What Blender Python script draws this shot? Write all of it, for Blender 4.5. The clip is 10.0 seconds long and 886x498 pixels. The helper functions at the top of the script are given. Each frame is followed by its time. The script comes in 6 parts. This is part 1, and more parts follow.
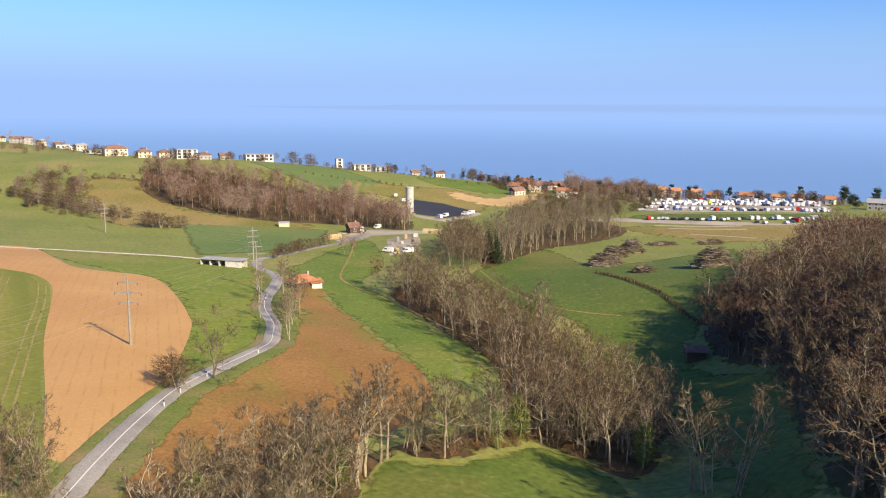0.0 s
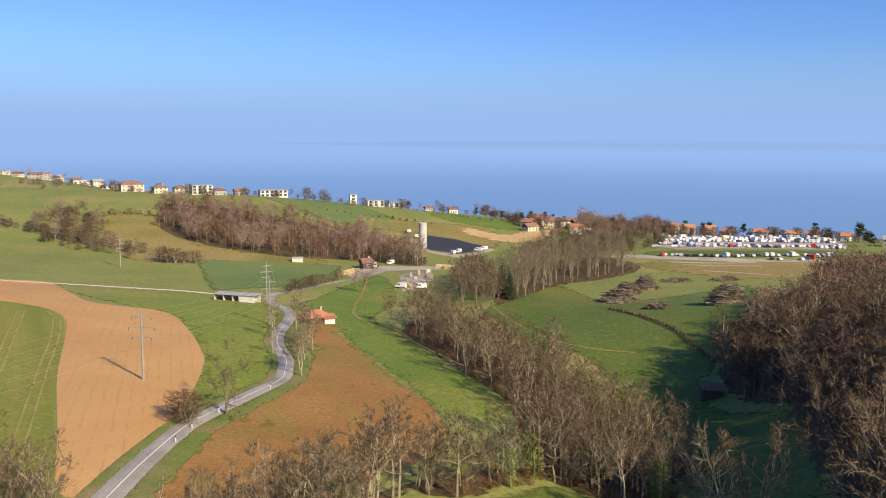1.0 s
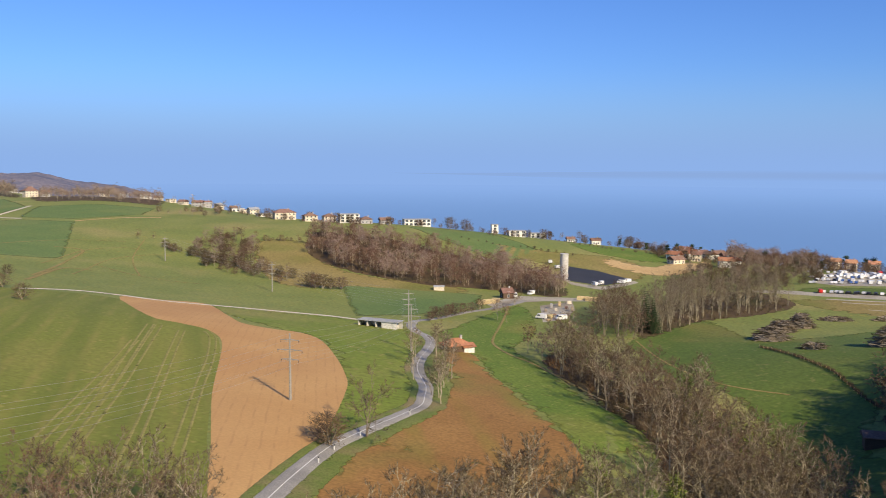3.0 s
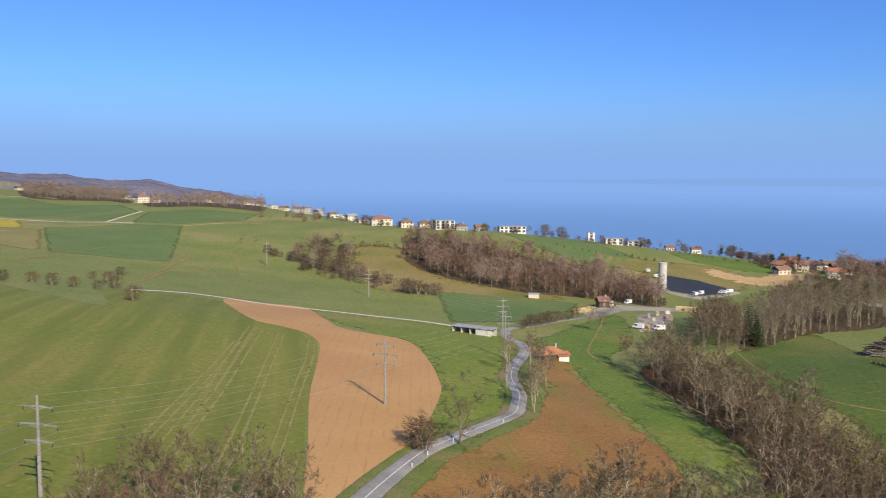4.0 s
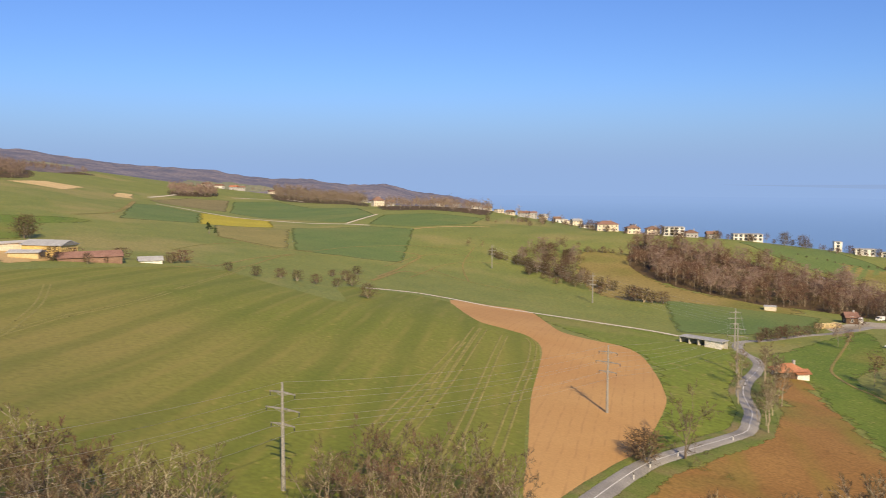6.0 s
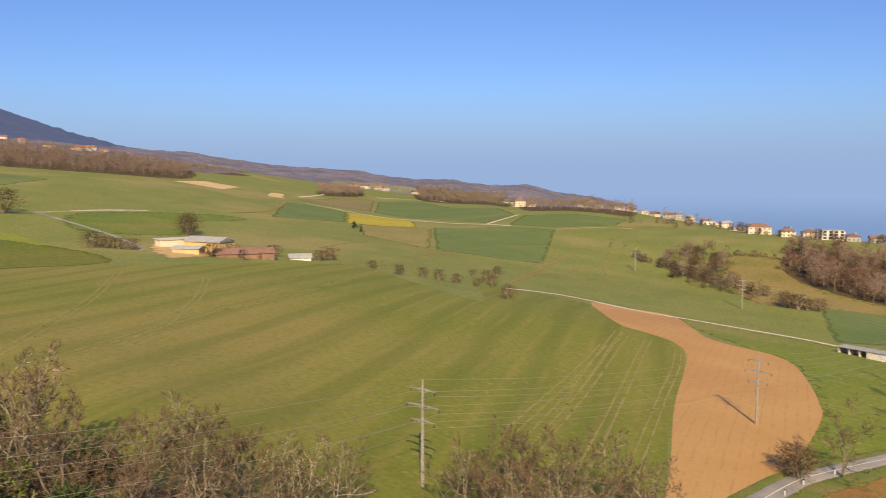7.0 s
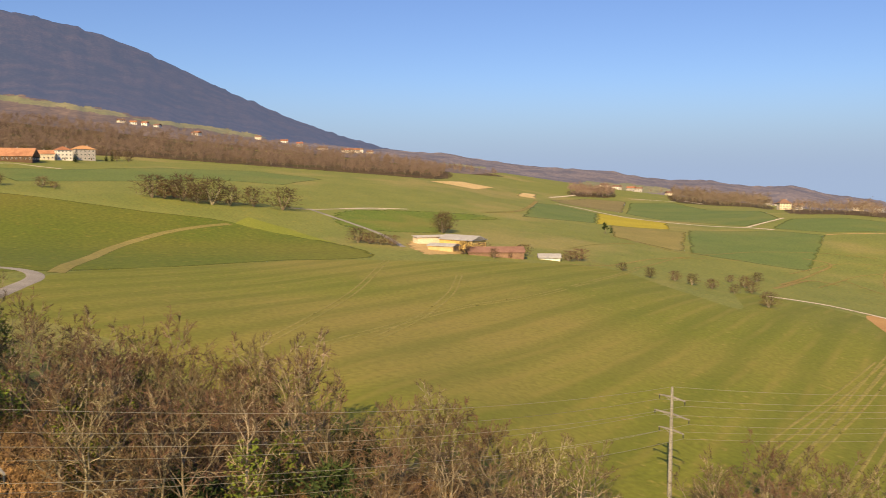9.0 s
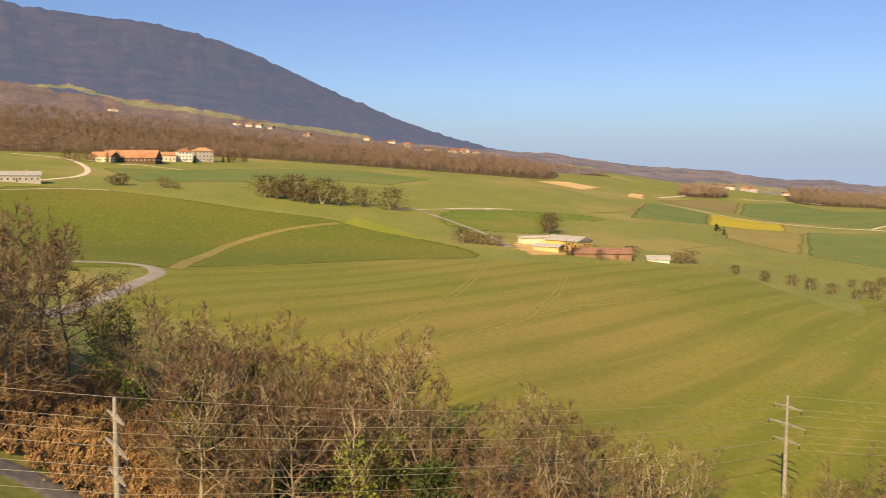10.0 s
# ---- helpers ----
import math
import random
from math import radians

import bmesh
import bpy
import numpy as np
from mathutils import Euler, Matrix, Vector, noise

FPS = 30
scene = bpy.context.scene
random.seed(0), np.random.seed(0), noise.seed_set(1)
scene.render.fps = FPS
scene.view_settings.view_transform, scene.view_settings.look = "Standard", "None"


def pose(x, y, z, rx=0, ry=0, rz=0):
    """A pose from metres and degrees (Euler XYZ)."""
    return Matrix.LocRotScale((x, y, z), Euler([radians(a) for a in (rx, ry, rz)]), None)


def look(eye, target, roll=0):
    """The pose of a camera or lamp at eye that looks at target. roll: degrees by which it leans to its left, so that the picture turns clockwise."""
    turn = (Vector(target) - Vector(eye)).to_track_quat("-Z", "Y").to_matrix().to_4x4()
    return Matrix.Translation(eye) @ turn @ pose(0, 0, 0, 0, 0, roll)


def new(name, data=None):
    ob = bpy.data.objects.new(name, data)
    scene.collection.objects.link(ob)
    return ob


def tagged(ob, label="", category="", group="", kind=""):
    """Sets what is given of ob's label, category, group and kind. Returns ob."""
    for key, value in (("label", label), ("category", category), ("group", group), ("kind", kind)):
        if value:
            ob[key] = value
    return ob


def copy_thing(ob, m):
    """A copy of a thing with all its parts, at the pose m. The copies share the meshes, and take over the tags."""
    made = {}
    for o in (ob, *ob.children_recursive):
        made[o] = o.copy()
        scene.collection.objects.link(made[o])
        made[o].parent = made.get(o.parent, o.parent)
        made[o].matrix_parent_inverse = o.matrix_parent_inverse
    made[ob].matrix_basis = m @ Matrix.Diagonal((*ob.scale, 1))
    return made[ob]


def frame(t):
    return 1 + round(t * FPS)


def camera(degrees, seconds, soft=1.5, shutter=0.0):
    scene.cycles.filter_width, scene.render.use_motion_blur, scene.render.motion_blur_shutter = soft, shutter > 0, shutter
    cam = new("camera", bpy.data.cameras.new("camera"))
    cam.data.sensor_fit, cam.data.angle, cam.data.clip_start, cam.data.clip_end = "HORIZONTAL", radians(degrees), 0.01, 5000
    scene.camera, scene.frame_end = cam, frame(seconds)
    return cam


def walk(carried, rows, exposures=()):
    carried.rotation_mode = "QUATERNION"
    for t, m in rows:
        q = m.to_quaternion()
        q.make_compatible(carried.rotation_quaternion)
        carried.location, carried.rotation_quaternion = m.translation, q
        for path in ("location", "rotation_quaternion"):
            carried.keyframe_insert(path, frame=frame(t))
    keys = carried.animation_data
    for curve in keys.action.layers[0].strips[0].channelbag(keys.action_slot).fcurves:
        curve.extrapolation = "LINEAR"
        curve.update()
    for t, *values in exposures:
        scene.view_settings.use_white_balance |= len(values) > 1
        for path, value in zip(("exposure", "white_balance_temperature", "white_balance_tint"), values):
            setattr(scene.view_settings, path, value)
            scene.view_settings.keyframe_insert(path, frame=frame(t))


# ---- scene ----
import collections
from mathutils.geometry import delaunay_2d_cdt

cam = camera(54.74, 10.0, soft=0.95, shutter=0.3)
walk(cam, [
    (0.0, pose(0, 0, 55, 80.123, -0.344, 0.060)),
    (0.5, pose(0, 0, 55, 81.492, -0.347, 0.326)),
    (1.0, pose(0, 0, 55, 82.512, -0.370, 0.946)),
    (1.5, pose(0, 0, 55, 83.267, -0.380, 2.361)),
    (2.0, pose(0, 0, 55, 83.830, -0.387, 4.707)),
    (2.5, pose(0, 0, 55, 84.226, -0.365, 7.487)),
    (4.0, pose(0, 0, 55, 84.894, -0.301, 16.788)),
    (4.5, pose(0, 0, 55, 84.980, -0.281, 20.283)),
    (5.0, pose(0, 0, 55, 85.049, -0.270, 23.792)),
    (6.5, pose(0, 0, 55, 85.155, -0.199, 36.339)),
    (7.0, pose(0, 0, 55, 85.143, -0.191, 41.207)),
    (7.5, pose(0, 0, 55, 85.112, -0.181, 45.998)),
    (8.0, pose(0, 0, 55, 85.095, -0.113, 50.339)),
    (8.5, pose(0, 0, 55, 85.107, -0.164, 54.253)),
    (9.0, pose(0, 0, 55, 85.120, -0.200, 57.847)),
    (9.5, pose(0, 0, 55, 85.131, -0.137, 61.308)),
    (10.0, pose(0, 0, 55, 85.112, -0.116, 64.889)),
], [(0.0, 0.58, 7250, 10), (0.5, 0.42, 7250, 10), (1.0, 0.38, 7250, 10), (2.5, 0.24, 7050, 9), (4.5, 0.17, 6300, 8), (6.5, 0.22, 8200, 11), (8.0, 0.21, 8700, 12), (10.0, 0.46, 11400, 12)])

# ---- light ----
SUN_TO = Vector((0.69, -0.724, 0.0)).normalized()      # bearing from which the sun shines
SUN_UP = radians(32.5)
world = bpy.data.worlds.new("world")
scene.world = world
world.use_nodes = True
wt = world.node_tree
sky = wt.nodes.new("ShaderNodeTexSky")
sky.sky_type, sky.sun_disc = "NISHITA", False
sky.sun_elevation = SUN_UP
sky.sun_rotation = math.atan2(SUN_TO.x, SUN_TO.y)
sky.air_density, sky.dust_density, sky.ozone_density = 1.0, 0.6, 4.0
tint = wt.nodes.new("ShaderNodeMix")
tint.data_type, tint.blend_type = "RGBA", "MULTIPLY"
tint.inputs[0].default_value = 1.0
tint.inputs[7].default_value = (0.41, 0.63, 1.1, 1)      # clear winter air
wt.links.new(sky.outputs[0], tint.inputs[6])
wt.links.new(tint.outputs[2], wt.nodes["Background"].inputs[0])
wt.nodes["Background"].inputs[1].default_value = 0.118
sun = new("sun", bpy.data.lights.new("sun", "SUN"))
sun.data.energy, sun.data.angle, sun.data.color = 5.0, radians(0.53), (1.0, 0.84, 0.60)
sun.matrix_world = look((0, 0, 300), Vector((0, 0, 300)) - SUN_TO * math.cos(SUN_UP) - Vector((0, 0, math.sin(SUN_UP))))

# ---- materials ----


def material(name, a, b, scale=1.0, rough=0.9, c=None, fine=8.0, bump=0.3, vary=0.0, metal=0.0, stretch=(1, 1, 1), turn=0.0, contrast=0.18, grain=0.3, tuft=None, tuft_scale=0.5):
    """Two colours mixed by coarse noise, a third in patches, grain on top, bump; vary: brightness by object."""
    m = bpy.data.materials.new(name)
    m.use_nodes = True
    t, n, l = m.node_tree, m.node_tree.nodes, m.node_tree.links
    bsdf = n["Principled BSDF"]
    bsdf.inputs["Roughness"].default_value = rough
    bsdf.inputs["Metallic"].default_value = metal
    bsdf.inputs["Specular IOR Level"].default_value = 0.25
    co = n.new("ShaderNodeTexCoord")
    mp = n.new("ShaderNodeMapping")
    mp.inputs["Scale"].default_value = stretch
    mp.inputs["Rotation"].default_value = (0, 0, turn)
    l.new(co.outputs["Object"], mp.inputs[0])

    def noise_node(s, detail=4.0):
        k = n.new("ShaderNodeTexNoise")
        k.inputs["Scale"].default_value, k.inputs["Detail"].default_value = s, detail
        l.new(mp.outputs[0], k.inputs["Vector"])
        return k

    def ramp(src, lo, hi):
        r = n.new("ShaderNodeMapRange")
        r.inputs["From Min"].default_value, r.inputs["From Max"].default_value = lo, hi
        l.new(src, r.inputs["Value"])
        return r.outputs[0]

    def mix(f, x, y, kind="MIX"):
        k = n.new("ShaderNodeMix")
        k.data_type, k.blend_type = "RGBA", kind
        for i, v in ((0, f), (6, x), (7, y)):
            if isinstance(v, (int, float)):
                k.inputs[i].default_value = v
            elif isinstance(v, tuple):
                k.inputs[i].default_value = (*v, 1)
            else:
                l.new(v, k.inputs[i])
        return k.outputs[2]

    col = mix(ramp(noise_node(scale).outputs[0], 0.5 - contrast, 0.5 + contrast), a, b)
    if c:
        col = mix(ramp(noise_node(scale * 0.37, 6).outputs[0], 0.52, 0.66), col, c)
    if tuft:
        col = mix(ramp(noise_node(tuft_scale, 3).outputs[0], 0.60, 0.70), col, tuft)
    speck = noise_node(scale * fine, 5)
    g = n.new("ShaderNodeMapRange")
    g.inputs["From Min"].default_value, g.inputs["From Max"].default_value = 0.25, 0.75
    g.inputs["To Min"].default_value, g.inputs["To Max"].default_value = 1 - grain, 1 + grain
    l.new(speck.outputs[0], g.inputs["Value"])
    cg = n.new("ShaderNodeVectorMath")
    cg.operation = "SCALE"
    l.new(col, cg.inputs[0])
    l.new(g.outputs[0], cg.inputs["Scale"])
    col = cg.outputs[0]
    if vary:
        oi = n.new("ShaderNodeObjectInfo")
        hs = n.new("ShaderNodeHueSaturation")
        r = n.new("ShaderNodeMapRange")
        r.inputs["To Min"].default_value, r.inputs["To Max"].default_value = 1 - vary, 1 + vary
        l.new(oi.outputs["Random"], r.inputs["Value"])
        l.new(r.outputs[0], hs.inputs["Value"])
        r2 = n.new("ShaderNodeMath")
        r2.operation = "FRACT"
        m3 = n.new("ShaderNodeMath")
        m3.operation = "MULTIPLY"
        m3.inputs[1].default_value = 7.31
        l.new(oi.outputs["Random"], m3.inputs[0])
        l.new(m3.outputs[0], r2.inputs[0])
        r3 = n.new("ShaderNodeMapRange")
        r3.inputs["To Min"].default_value, r3.inputs["To Max"].default_value = 0.5 - vary * 0.07, 0.5 + vary * 0.07
        l.new(r2.outputs[0], r3.inputs["Value"])
        l.new(r3.outputs[0], hs.inputs["Hue"])
        l.new(col, hs.inputs["Color"])
        col = hs.outputs[0]
    l.new(col, bsdf.inputs["Base Color"])
    if bump:
        bp = n.new("ShaderNodeBump")
        bp.inputs["Strength"].default_value, bp.inputs["Distance"].default_value = bump, 0.06
        l.new(speck.outputs[0], bp.inputs["Height"])
        l.new(bp.outputs[0], bsdf.inputs["Normal"])
    return m


def striped(m, amount, colour, period, angle, distort=2.0, width=(0.6, 0.95), size=0.02, broken=0.0):
    """Lays lines of another colour over a material of the ground: drill rows, wheel tracks."""
    n, l = m.node_tree.nodes, m.node_tree.links
    bsdf = n["Principled BSDF"]
    old = bsdf.inputs["Base Color"].links[0].from_socket
    co = n.new("ShaderNodeTexCoord")
    mp = n.new("ShaderNodeMapping")
    mp.inputs["Rotation"].default_value = (0, 0, angle)
    l.new(co.outputs["Object"], mp.inputs[0])
    wv = n.new("ShaderNodeTexWave")
    wv.wave_type, wv.bands_direction, wv.wave_profile = "BANDS", "X", "SIN"
    wv.inputs["Scale"].default_value = 2 * math.pi / period / 20
    wv.inputs["Distortion"].default_value, wv.inputs["Detail"].default_value = distort, 2.0
    wv.inputs["Detail Scale"].default_value = size
    l.new(mp.outputs[0], wv.inputs["Vector"])
    r = n.new("ShaderNodeMapRange")
    r.inputs["From Min"].default_value, r.inputs["From Max"].default_value = width
    r.inputs["To Max"].default_value = amount
    l.new(wv.outputs["Fac"], r.inputs["Value"])
    f = r.outputs[0]
    if broken:
        nz = n.new("ShaderNodeTexNoise")
        nz.inputs["Scale"].default_value, nz.inputs["Detail"].default_value = broken, 4
        l.new(co.outputs["Object"], nz.inputs["Vector"])
        k = n.new("ShaderNodeMapRange")
        k.inputs["From Min"].default_value, k.inputs["From Max"].default_value = 0.4, 0.6
        l.new(nz.outputs[0], k.inputs["Value"])
        mm = n.new("ShaderNodeMath")
        mm.operation = "MULTIPLY"
        l.new(f, mm.inputs[0])
        l.new(k.outputs[0], mm.inputs[1])
        f = mm.outputs[0]
    k = n.new("ShaderNodeMix")
    k.data_type = "RGBA"
    l.new(f, k.inputs[0])
    l.new(old, k.inputs[6])
    k.inputs[7].default_value = (*colour, 1)
    l.new(k.outputs[2], bsdf.inputs["Base Color"])
    return m


def edged(m, size=0.18, ragged=0.7):
    """Lets a patch of ground end in a ragged edge, by the distance to its rim that the mesh carries."""
    n, l = m.node_tree.nodes, m.node_tree.links
    at, co, nz = n.new("ShaderNodeAttribute"), n.new("ShaderNodeTexCoord"), n.new("ShaderNodeTexNoise")
    at.attribute_name = "inner"
    nz.inputs["Scale"].default_value, nz.inputs["Detail"].default_value = size, 6
    l.new(co.outputs["Object"], nz.inputs["Vector"])
    add, r = n.new("ShaderNodeMath"), n.new("ShaderNodeMapRange")
    add.operation = "MULTIPLY_ADD"
    add.inputs[1].default_value = ragged * 2
    l.new(nz.outputs[0], add.inputs[0])
    l.new(at.outputs["Fac"], add.inputs[2])
    r.inputs["From Min"].default_value, r.inputs["From Max"].default_value = 0.35 + ragged, 0.60 + ragged
    l.new(add.outputs[0], r.inputs["Value"])
    l.new(r.outputs[0], n["Principled BSDF"].inputs["Alpha"])
    return m


def inner(me, values):
    me.attributes.new("inner", "FLOAT", "POINT").data.foreach_set("value", [float(v) for v in values])
    return me


M = {}
# Blued and paled: haze over the far slopes is put into the colour
M["grass"] = material("grass", (0.168, 0.205, 0.052), (0.215, 0.237, 0.064), 0.03, c=(0.28, 0.255, 0.09), fine=25, tuft=(0.25, 0.235, 0.055), tuft_scale=0.3)
# Near grass, without the haze tone
M["bright_grass"] = material("bright_grass", (0.15, 0.205, 0.028), (0.195, 0.235, 0.036), 0.03, c=(0.235, 0.23, 0.06), fine=22, tuft=(0.25, 0.24, 0.065), tuft_scale=0.3)
M["meadow"] = material("meadow", (0.11, 0.175, 0.025), (0.145, 0.205, 0.032), 0.05, c=(0.20, 0.205, 0.045), fine=20, tuft=(0.22, 0.23, 0.06), tuft_scale=0.5)
M["crop"] = striped(striped(material("crop", (0.16, 0.19, 0.03), (0.205, 0.215, 0.04), 0.014, c=(0.25, 0.22, 0.06), fine=60, grain=0.2, tuft=(0.26, 0.235, 0.06), tuft_scale=0.45), 0.36, (0.095, 0.135, 0.018), 17, radians(-28), 4.5, (0.35, 1.0), 0.3), 0.34, (0.30, 0.245, 0.07), 7.5, radians(-27), 1.6, (0.7, 1.0), 0.4, 0.03)
# Darker meadow copy: the wood's shade is in the colour; a lawn shares it
M["shade_and_lawn_green"] = material("shade_and_lawn_green", (0.085, 0.135, 0.022), (0.115, 0.16, 0.03), 0.04, c=(0.16, 0.165, 0.04), fine=20, tuft=(0.15, 0.165, 0.045), tuft_scale=0.4)
# Blued like the grass, for haze over far fields
M["wheat"] = material("wheat", (0.115, 0.178, 0.050), (0.145, 0.20, 0.058), 0.03, c=(0.17, 0.205, 0.06), fine=30)
M["rape"] = material("rape", (0.38, 0.33, 0.035), (0.44, 0.37, 0.045), 0.03, fine=20)
M["soil"] = striped(material("soil", (0.47, 0.27, 0.105), (0.53, 0.32, 0.13), 0.03, c=(0.45, 0.25, 0.10), fine=60, bump=0.15, grain=0.10), 0.4, (0.33, 0.18, 0.08), 2.6, radians(-18.6), 1.2, (0.88, 1.0), 0.6, 0.25)
M["clay"] = striped(material("clay", (0.245, 0.128, 0.04), (0.325, 0.18, 0.058), 0.045, c=(0.185, 0.175, 0.042), fine=30, bump=0.5), 0.5, (0.22, 0.20, 0.035), 16, radians(-20), 2.0, (0.7, 1.0), 0.3, 0.03)
M["straw"] = material("straw", (0.58, 0.43, 0.20), (0.64, 0.48, 0.24), 0.03, fine=20)
M["dry"] = material("dry", (0.24, 0.19, 0.06), (0.30, 0.235, 0.085), 0.03, c=(0.17, 0.175, 0.04), fine=25)
M["litter"] = material("litter", (0.085, 0.058, 0.03), (0.125, 0.085, 0.042), 0.08, c=(0.075, 0.072, 0.024), fine=20, bump=0.6)
M["earth"] = material("earth", (0.50, 0.34, 0.15), (0.57, 0.41, 0.20), 0.05, c=(0.38, 0.26, 0.11), fine=20, bump=0.5)
M["gravel"] = material("gravel", (0.62, 0.56, 0.44), (0.70, 0.64, 0.52), 0.3, c=(0.52, 0.46, 0.35), fine=10)
M["asphalt"] = material("asphalt", (0.28, 0.267, 0.24), (0.36, 0.342, 0.305), 0.12, c=(0.22, 0.21, 0.19), fine=30, rough=0.8, bump=0.1)
M["yard"] = material("yard", (0.36, 0.33, 0.26), (0.45, 0.41, 0.33), 0.08, c=(0.28, 0.24, 0.17), fine=20)
M["tarmac"] = material("tarmac", (0.13, 0.125, 0.12), (0.18, 0.175, 0.165), 0.05, fine=30, rough=0.8, bump=0.1)
M["dark_asphalt"] = material("dark_asphalt", (0.035, 0.038, 0.045), (0.05, 0.052, 0.06), 0.05, fine=30, rough=0.7, bump=0.1)
M["paint"] = material("paint", (0.75, 0.75, 0.73), (0.65, 0.65, 0.62), 0.5, rough=0.6, bump=0.0)
M["concrete"] = material("concrete", (0.50, 0.48, 0.44), (0.58, 0.56, 0.51), 0.4, c=(0.42, 0.40, 0.36), rough=0.85, bump=0.1)
M["pole"] = material("pole", (0.25, 0.24, 0.215), (0.31, 0.30, 0.27), 0.6, rough=0.8, bump=0.05)
M["wire"] = material("wire", (0.42, 0.41, 0.38), (0.48, 0.47, 0.44), 2.0, rough=0.5, bump=0.0, metal=0.3)
M["bark"] = material("bark", (0.27, 0.23, 0.16), (0.40, 0.345, 0.245), 1.2, c=(0.15, 0.13, 0.08), vary=0.25, bump=0.0)
M["bark_dark"] = material("bark_dark", (0.16, 0.13, 0.09), (0.25, 0.205, 0.145), 1.2, c=(0.10, 0.09, 0.055), vary=0.25, bump=0.0)
M["twig"] = material("twig", (0.095, 0.07, 0.041), (0.15, 0.111, 0.067), 0.25, c=(0.108, 0.09, 0.042), vary=0.28, bump=0.0)
M["twig_red"] = material("twig_red", (0.112, 0.07, 0.043), (0.168, 0.108, 0.07), 0.25, vary=0.25, bump=0.0)
# Paler, greyer twigs: the haze of distance is put into the colour
M["twig_hazed"] = material("twig_hazed", (0.21, 0.155, 0.12), (0.28, 0.21, 0.165), 0.02, vary=0.2, bump=0.0)
# Twig tone for the shaded woods; their shade is put into the colour
M["twig_shaded"] = material("twig_shaded", (0.115, 0.08, 0.055), (0.17, 0.12, 0.085), 0.25, vary=0.25, bump=0.0)
# Kept dark: shade inside the woods is put into this undergrowth colour
M["thicket"] = material("thicket", (0.10, 0.07, 0.04), (0.16, 0.115, 0.065), 0.15, c=(0.24, 0.13, 0.055), bump=0.0)
# Lighter copy of thicket, brightening undergrowth that comes out too dark
M["thicket_lit"] = material("thicket_lit", (0.20, 0.14, 0.082), (0.28, 0.20, 0.12), 0.15, c=(0.30, 0.18, 0.085), bump=0.0)
M["bracken"] = material("bracken", (0.36, 0.22, 0.11), (0.44, 0.29, 0.15), 0.2, c=(0.30, 0.215, 0.11), bump=0.0)
M["ivy"] = material("ivy", (0.085, 0.13, 0.022), (0.19, 0.24, 0.055), 0.5, vary=0.3, bump=0.0)
M["holly"] = material("holly", (0.03, 0.05, 0.018), (0.06, 0.085, 0.028), 0.7, vary=0.3, bump=0.0)
M["needles"] = material("needles", (0.025, 0.045, 0.018), (0.045, 0.07, 0.025), 0.5, vary=0.25, bump=0.0)
M["wall_white"] = material("wall_white", (0.78, 0.76, 0.70), (0.70, 0.68, 0.62), 0.2, bump=0.05)
M["wall_cream"] = material("wall_cream", (0.72, 0.64, 0.50), (0.66, 0.58, 0.45), 0.2, bump=0.05)
M["wall_yellow"] = material("wall_yellow", (0.68, 0.50, 0.20), (0.60, 0.44, 0.18), 0.2, bump=0.05)
M["wall_grey"] = material("wall_grey", (0.42, 0.41, 0.40), (0.36, 0.35, 0.34), 0.2, bump=0.05)
M["wood_dark"] = material("wood_dark", (0.10, 0.065, 0.045), (0.14, 0.09, 0.06), 0.5, stretch=(1, 1, 6), bump=0.1)
M["timber"] = material("timber", (0.52, 0.40, 0.21), (0.60, 0.48, 0.28), 0.6, vary=0.2, bump=0.1)
M["roof_red"] = material("roof_red", (0.33, 0.135, 0.08), (0.41, 0.18, 0.11), 0.3, c=(0.28, 0.12, 0.085), vary=0.15, bump=0.1)
M["roof_orange"] = material("roof_orange", (0.46, 0.235, 0.13), (0.54, 0.29, 0.165), 0.3, c=(0.38, 0.19, 0.11), vary=0.12, bump=0.1)
M["roof_brown"] = material("roof_brown", (0.20, 0.12, 0.09), (0.26, 0.16, 0.12), 0.3, vary=0.15, bump=0.1)
M["roof_grey"] = material("roof_grey", (0.33, 0.34, 0.35), (0.41, 0.42, 0.42), 0.3, vary=0.1, bump=0.1)
M["glass"] = material("glass", (0.04, 0.05, 0.06), (0.07, 0.08, 0.09), 0.5, rough=0.1, bump=0.0)
M["rubber"] = material("rubber", (0.02, 0.02, 0.02), (0.03, 0.03, 0.03), 2.0, bump=0.0)
M["rock"] = material("rock", (0.14, 0.115, 0.085), (0.20, 0.165, 0.12), 0.6, c=(0.09, 0.075, 0.05), vary=0.2, bump=0.3)
M["cut_wood"] = material("cut_wood", (0.30, 0.25, 0.18), (0.40, 0.34, 0.26), 0.8, c=(0.22, 0.18, 0.13), bump=0.0)

# Pale base: part of the haze over the lake is put into the colour
water = material("water", (0.13, 0.26, 0.47), (0.13, 0.26, 0.47), 0.003, rough=0.45, grain=0.0, bump=0.0)
water.node_tree.nodes["Principled BSDF"].inputs["Specular IOR Level"].default_value = 0.5


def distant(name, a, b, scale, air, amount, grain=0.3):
    """A far slope: its own colour, and the air's haze put in as glow."""
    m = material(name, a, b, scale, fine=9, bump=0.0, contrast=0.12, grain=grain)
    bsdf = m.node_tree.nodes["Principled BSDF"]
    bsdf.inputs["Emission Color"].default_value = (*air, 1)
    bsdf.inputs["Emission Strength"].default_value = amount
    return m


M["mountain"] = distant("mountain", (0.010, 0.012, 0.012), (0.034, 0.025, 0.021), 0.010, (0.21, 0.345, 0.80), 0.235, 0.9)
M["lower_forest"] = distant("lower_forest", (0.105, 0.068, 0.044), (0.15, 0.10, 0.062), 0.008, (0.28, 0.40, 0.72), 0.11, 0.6)
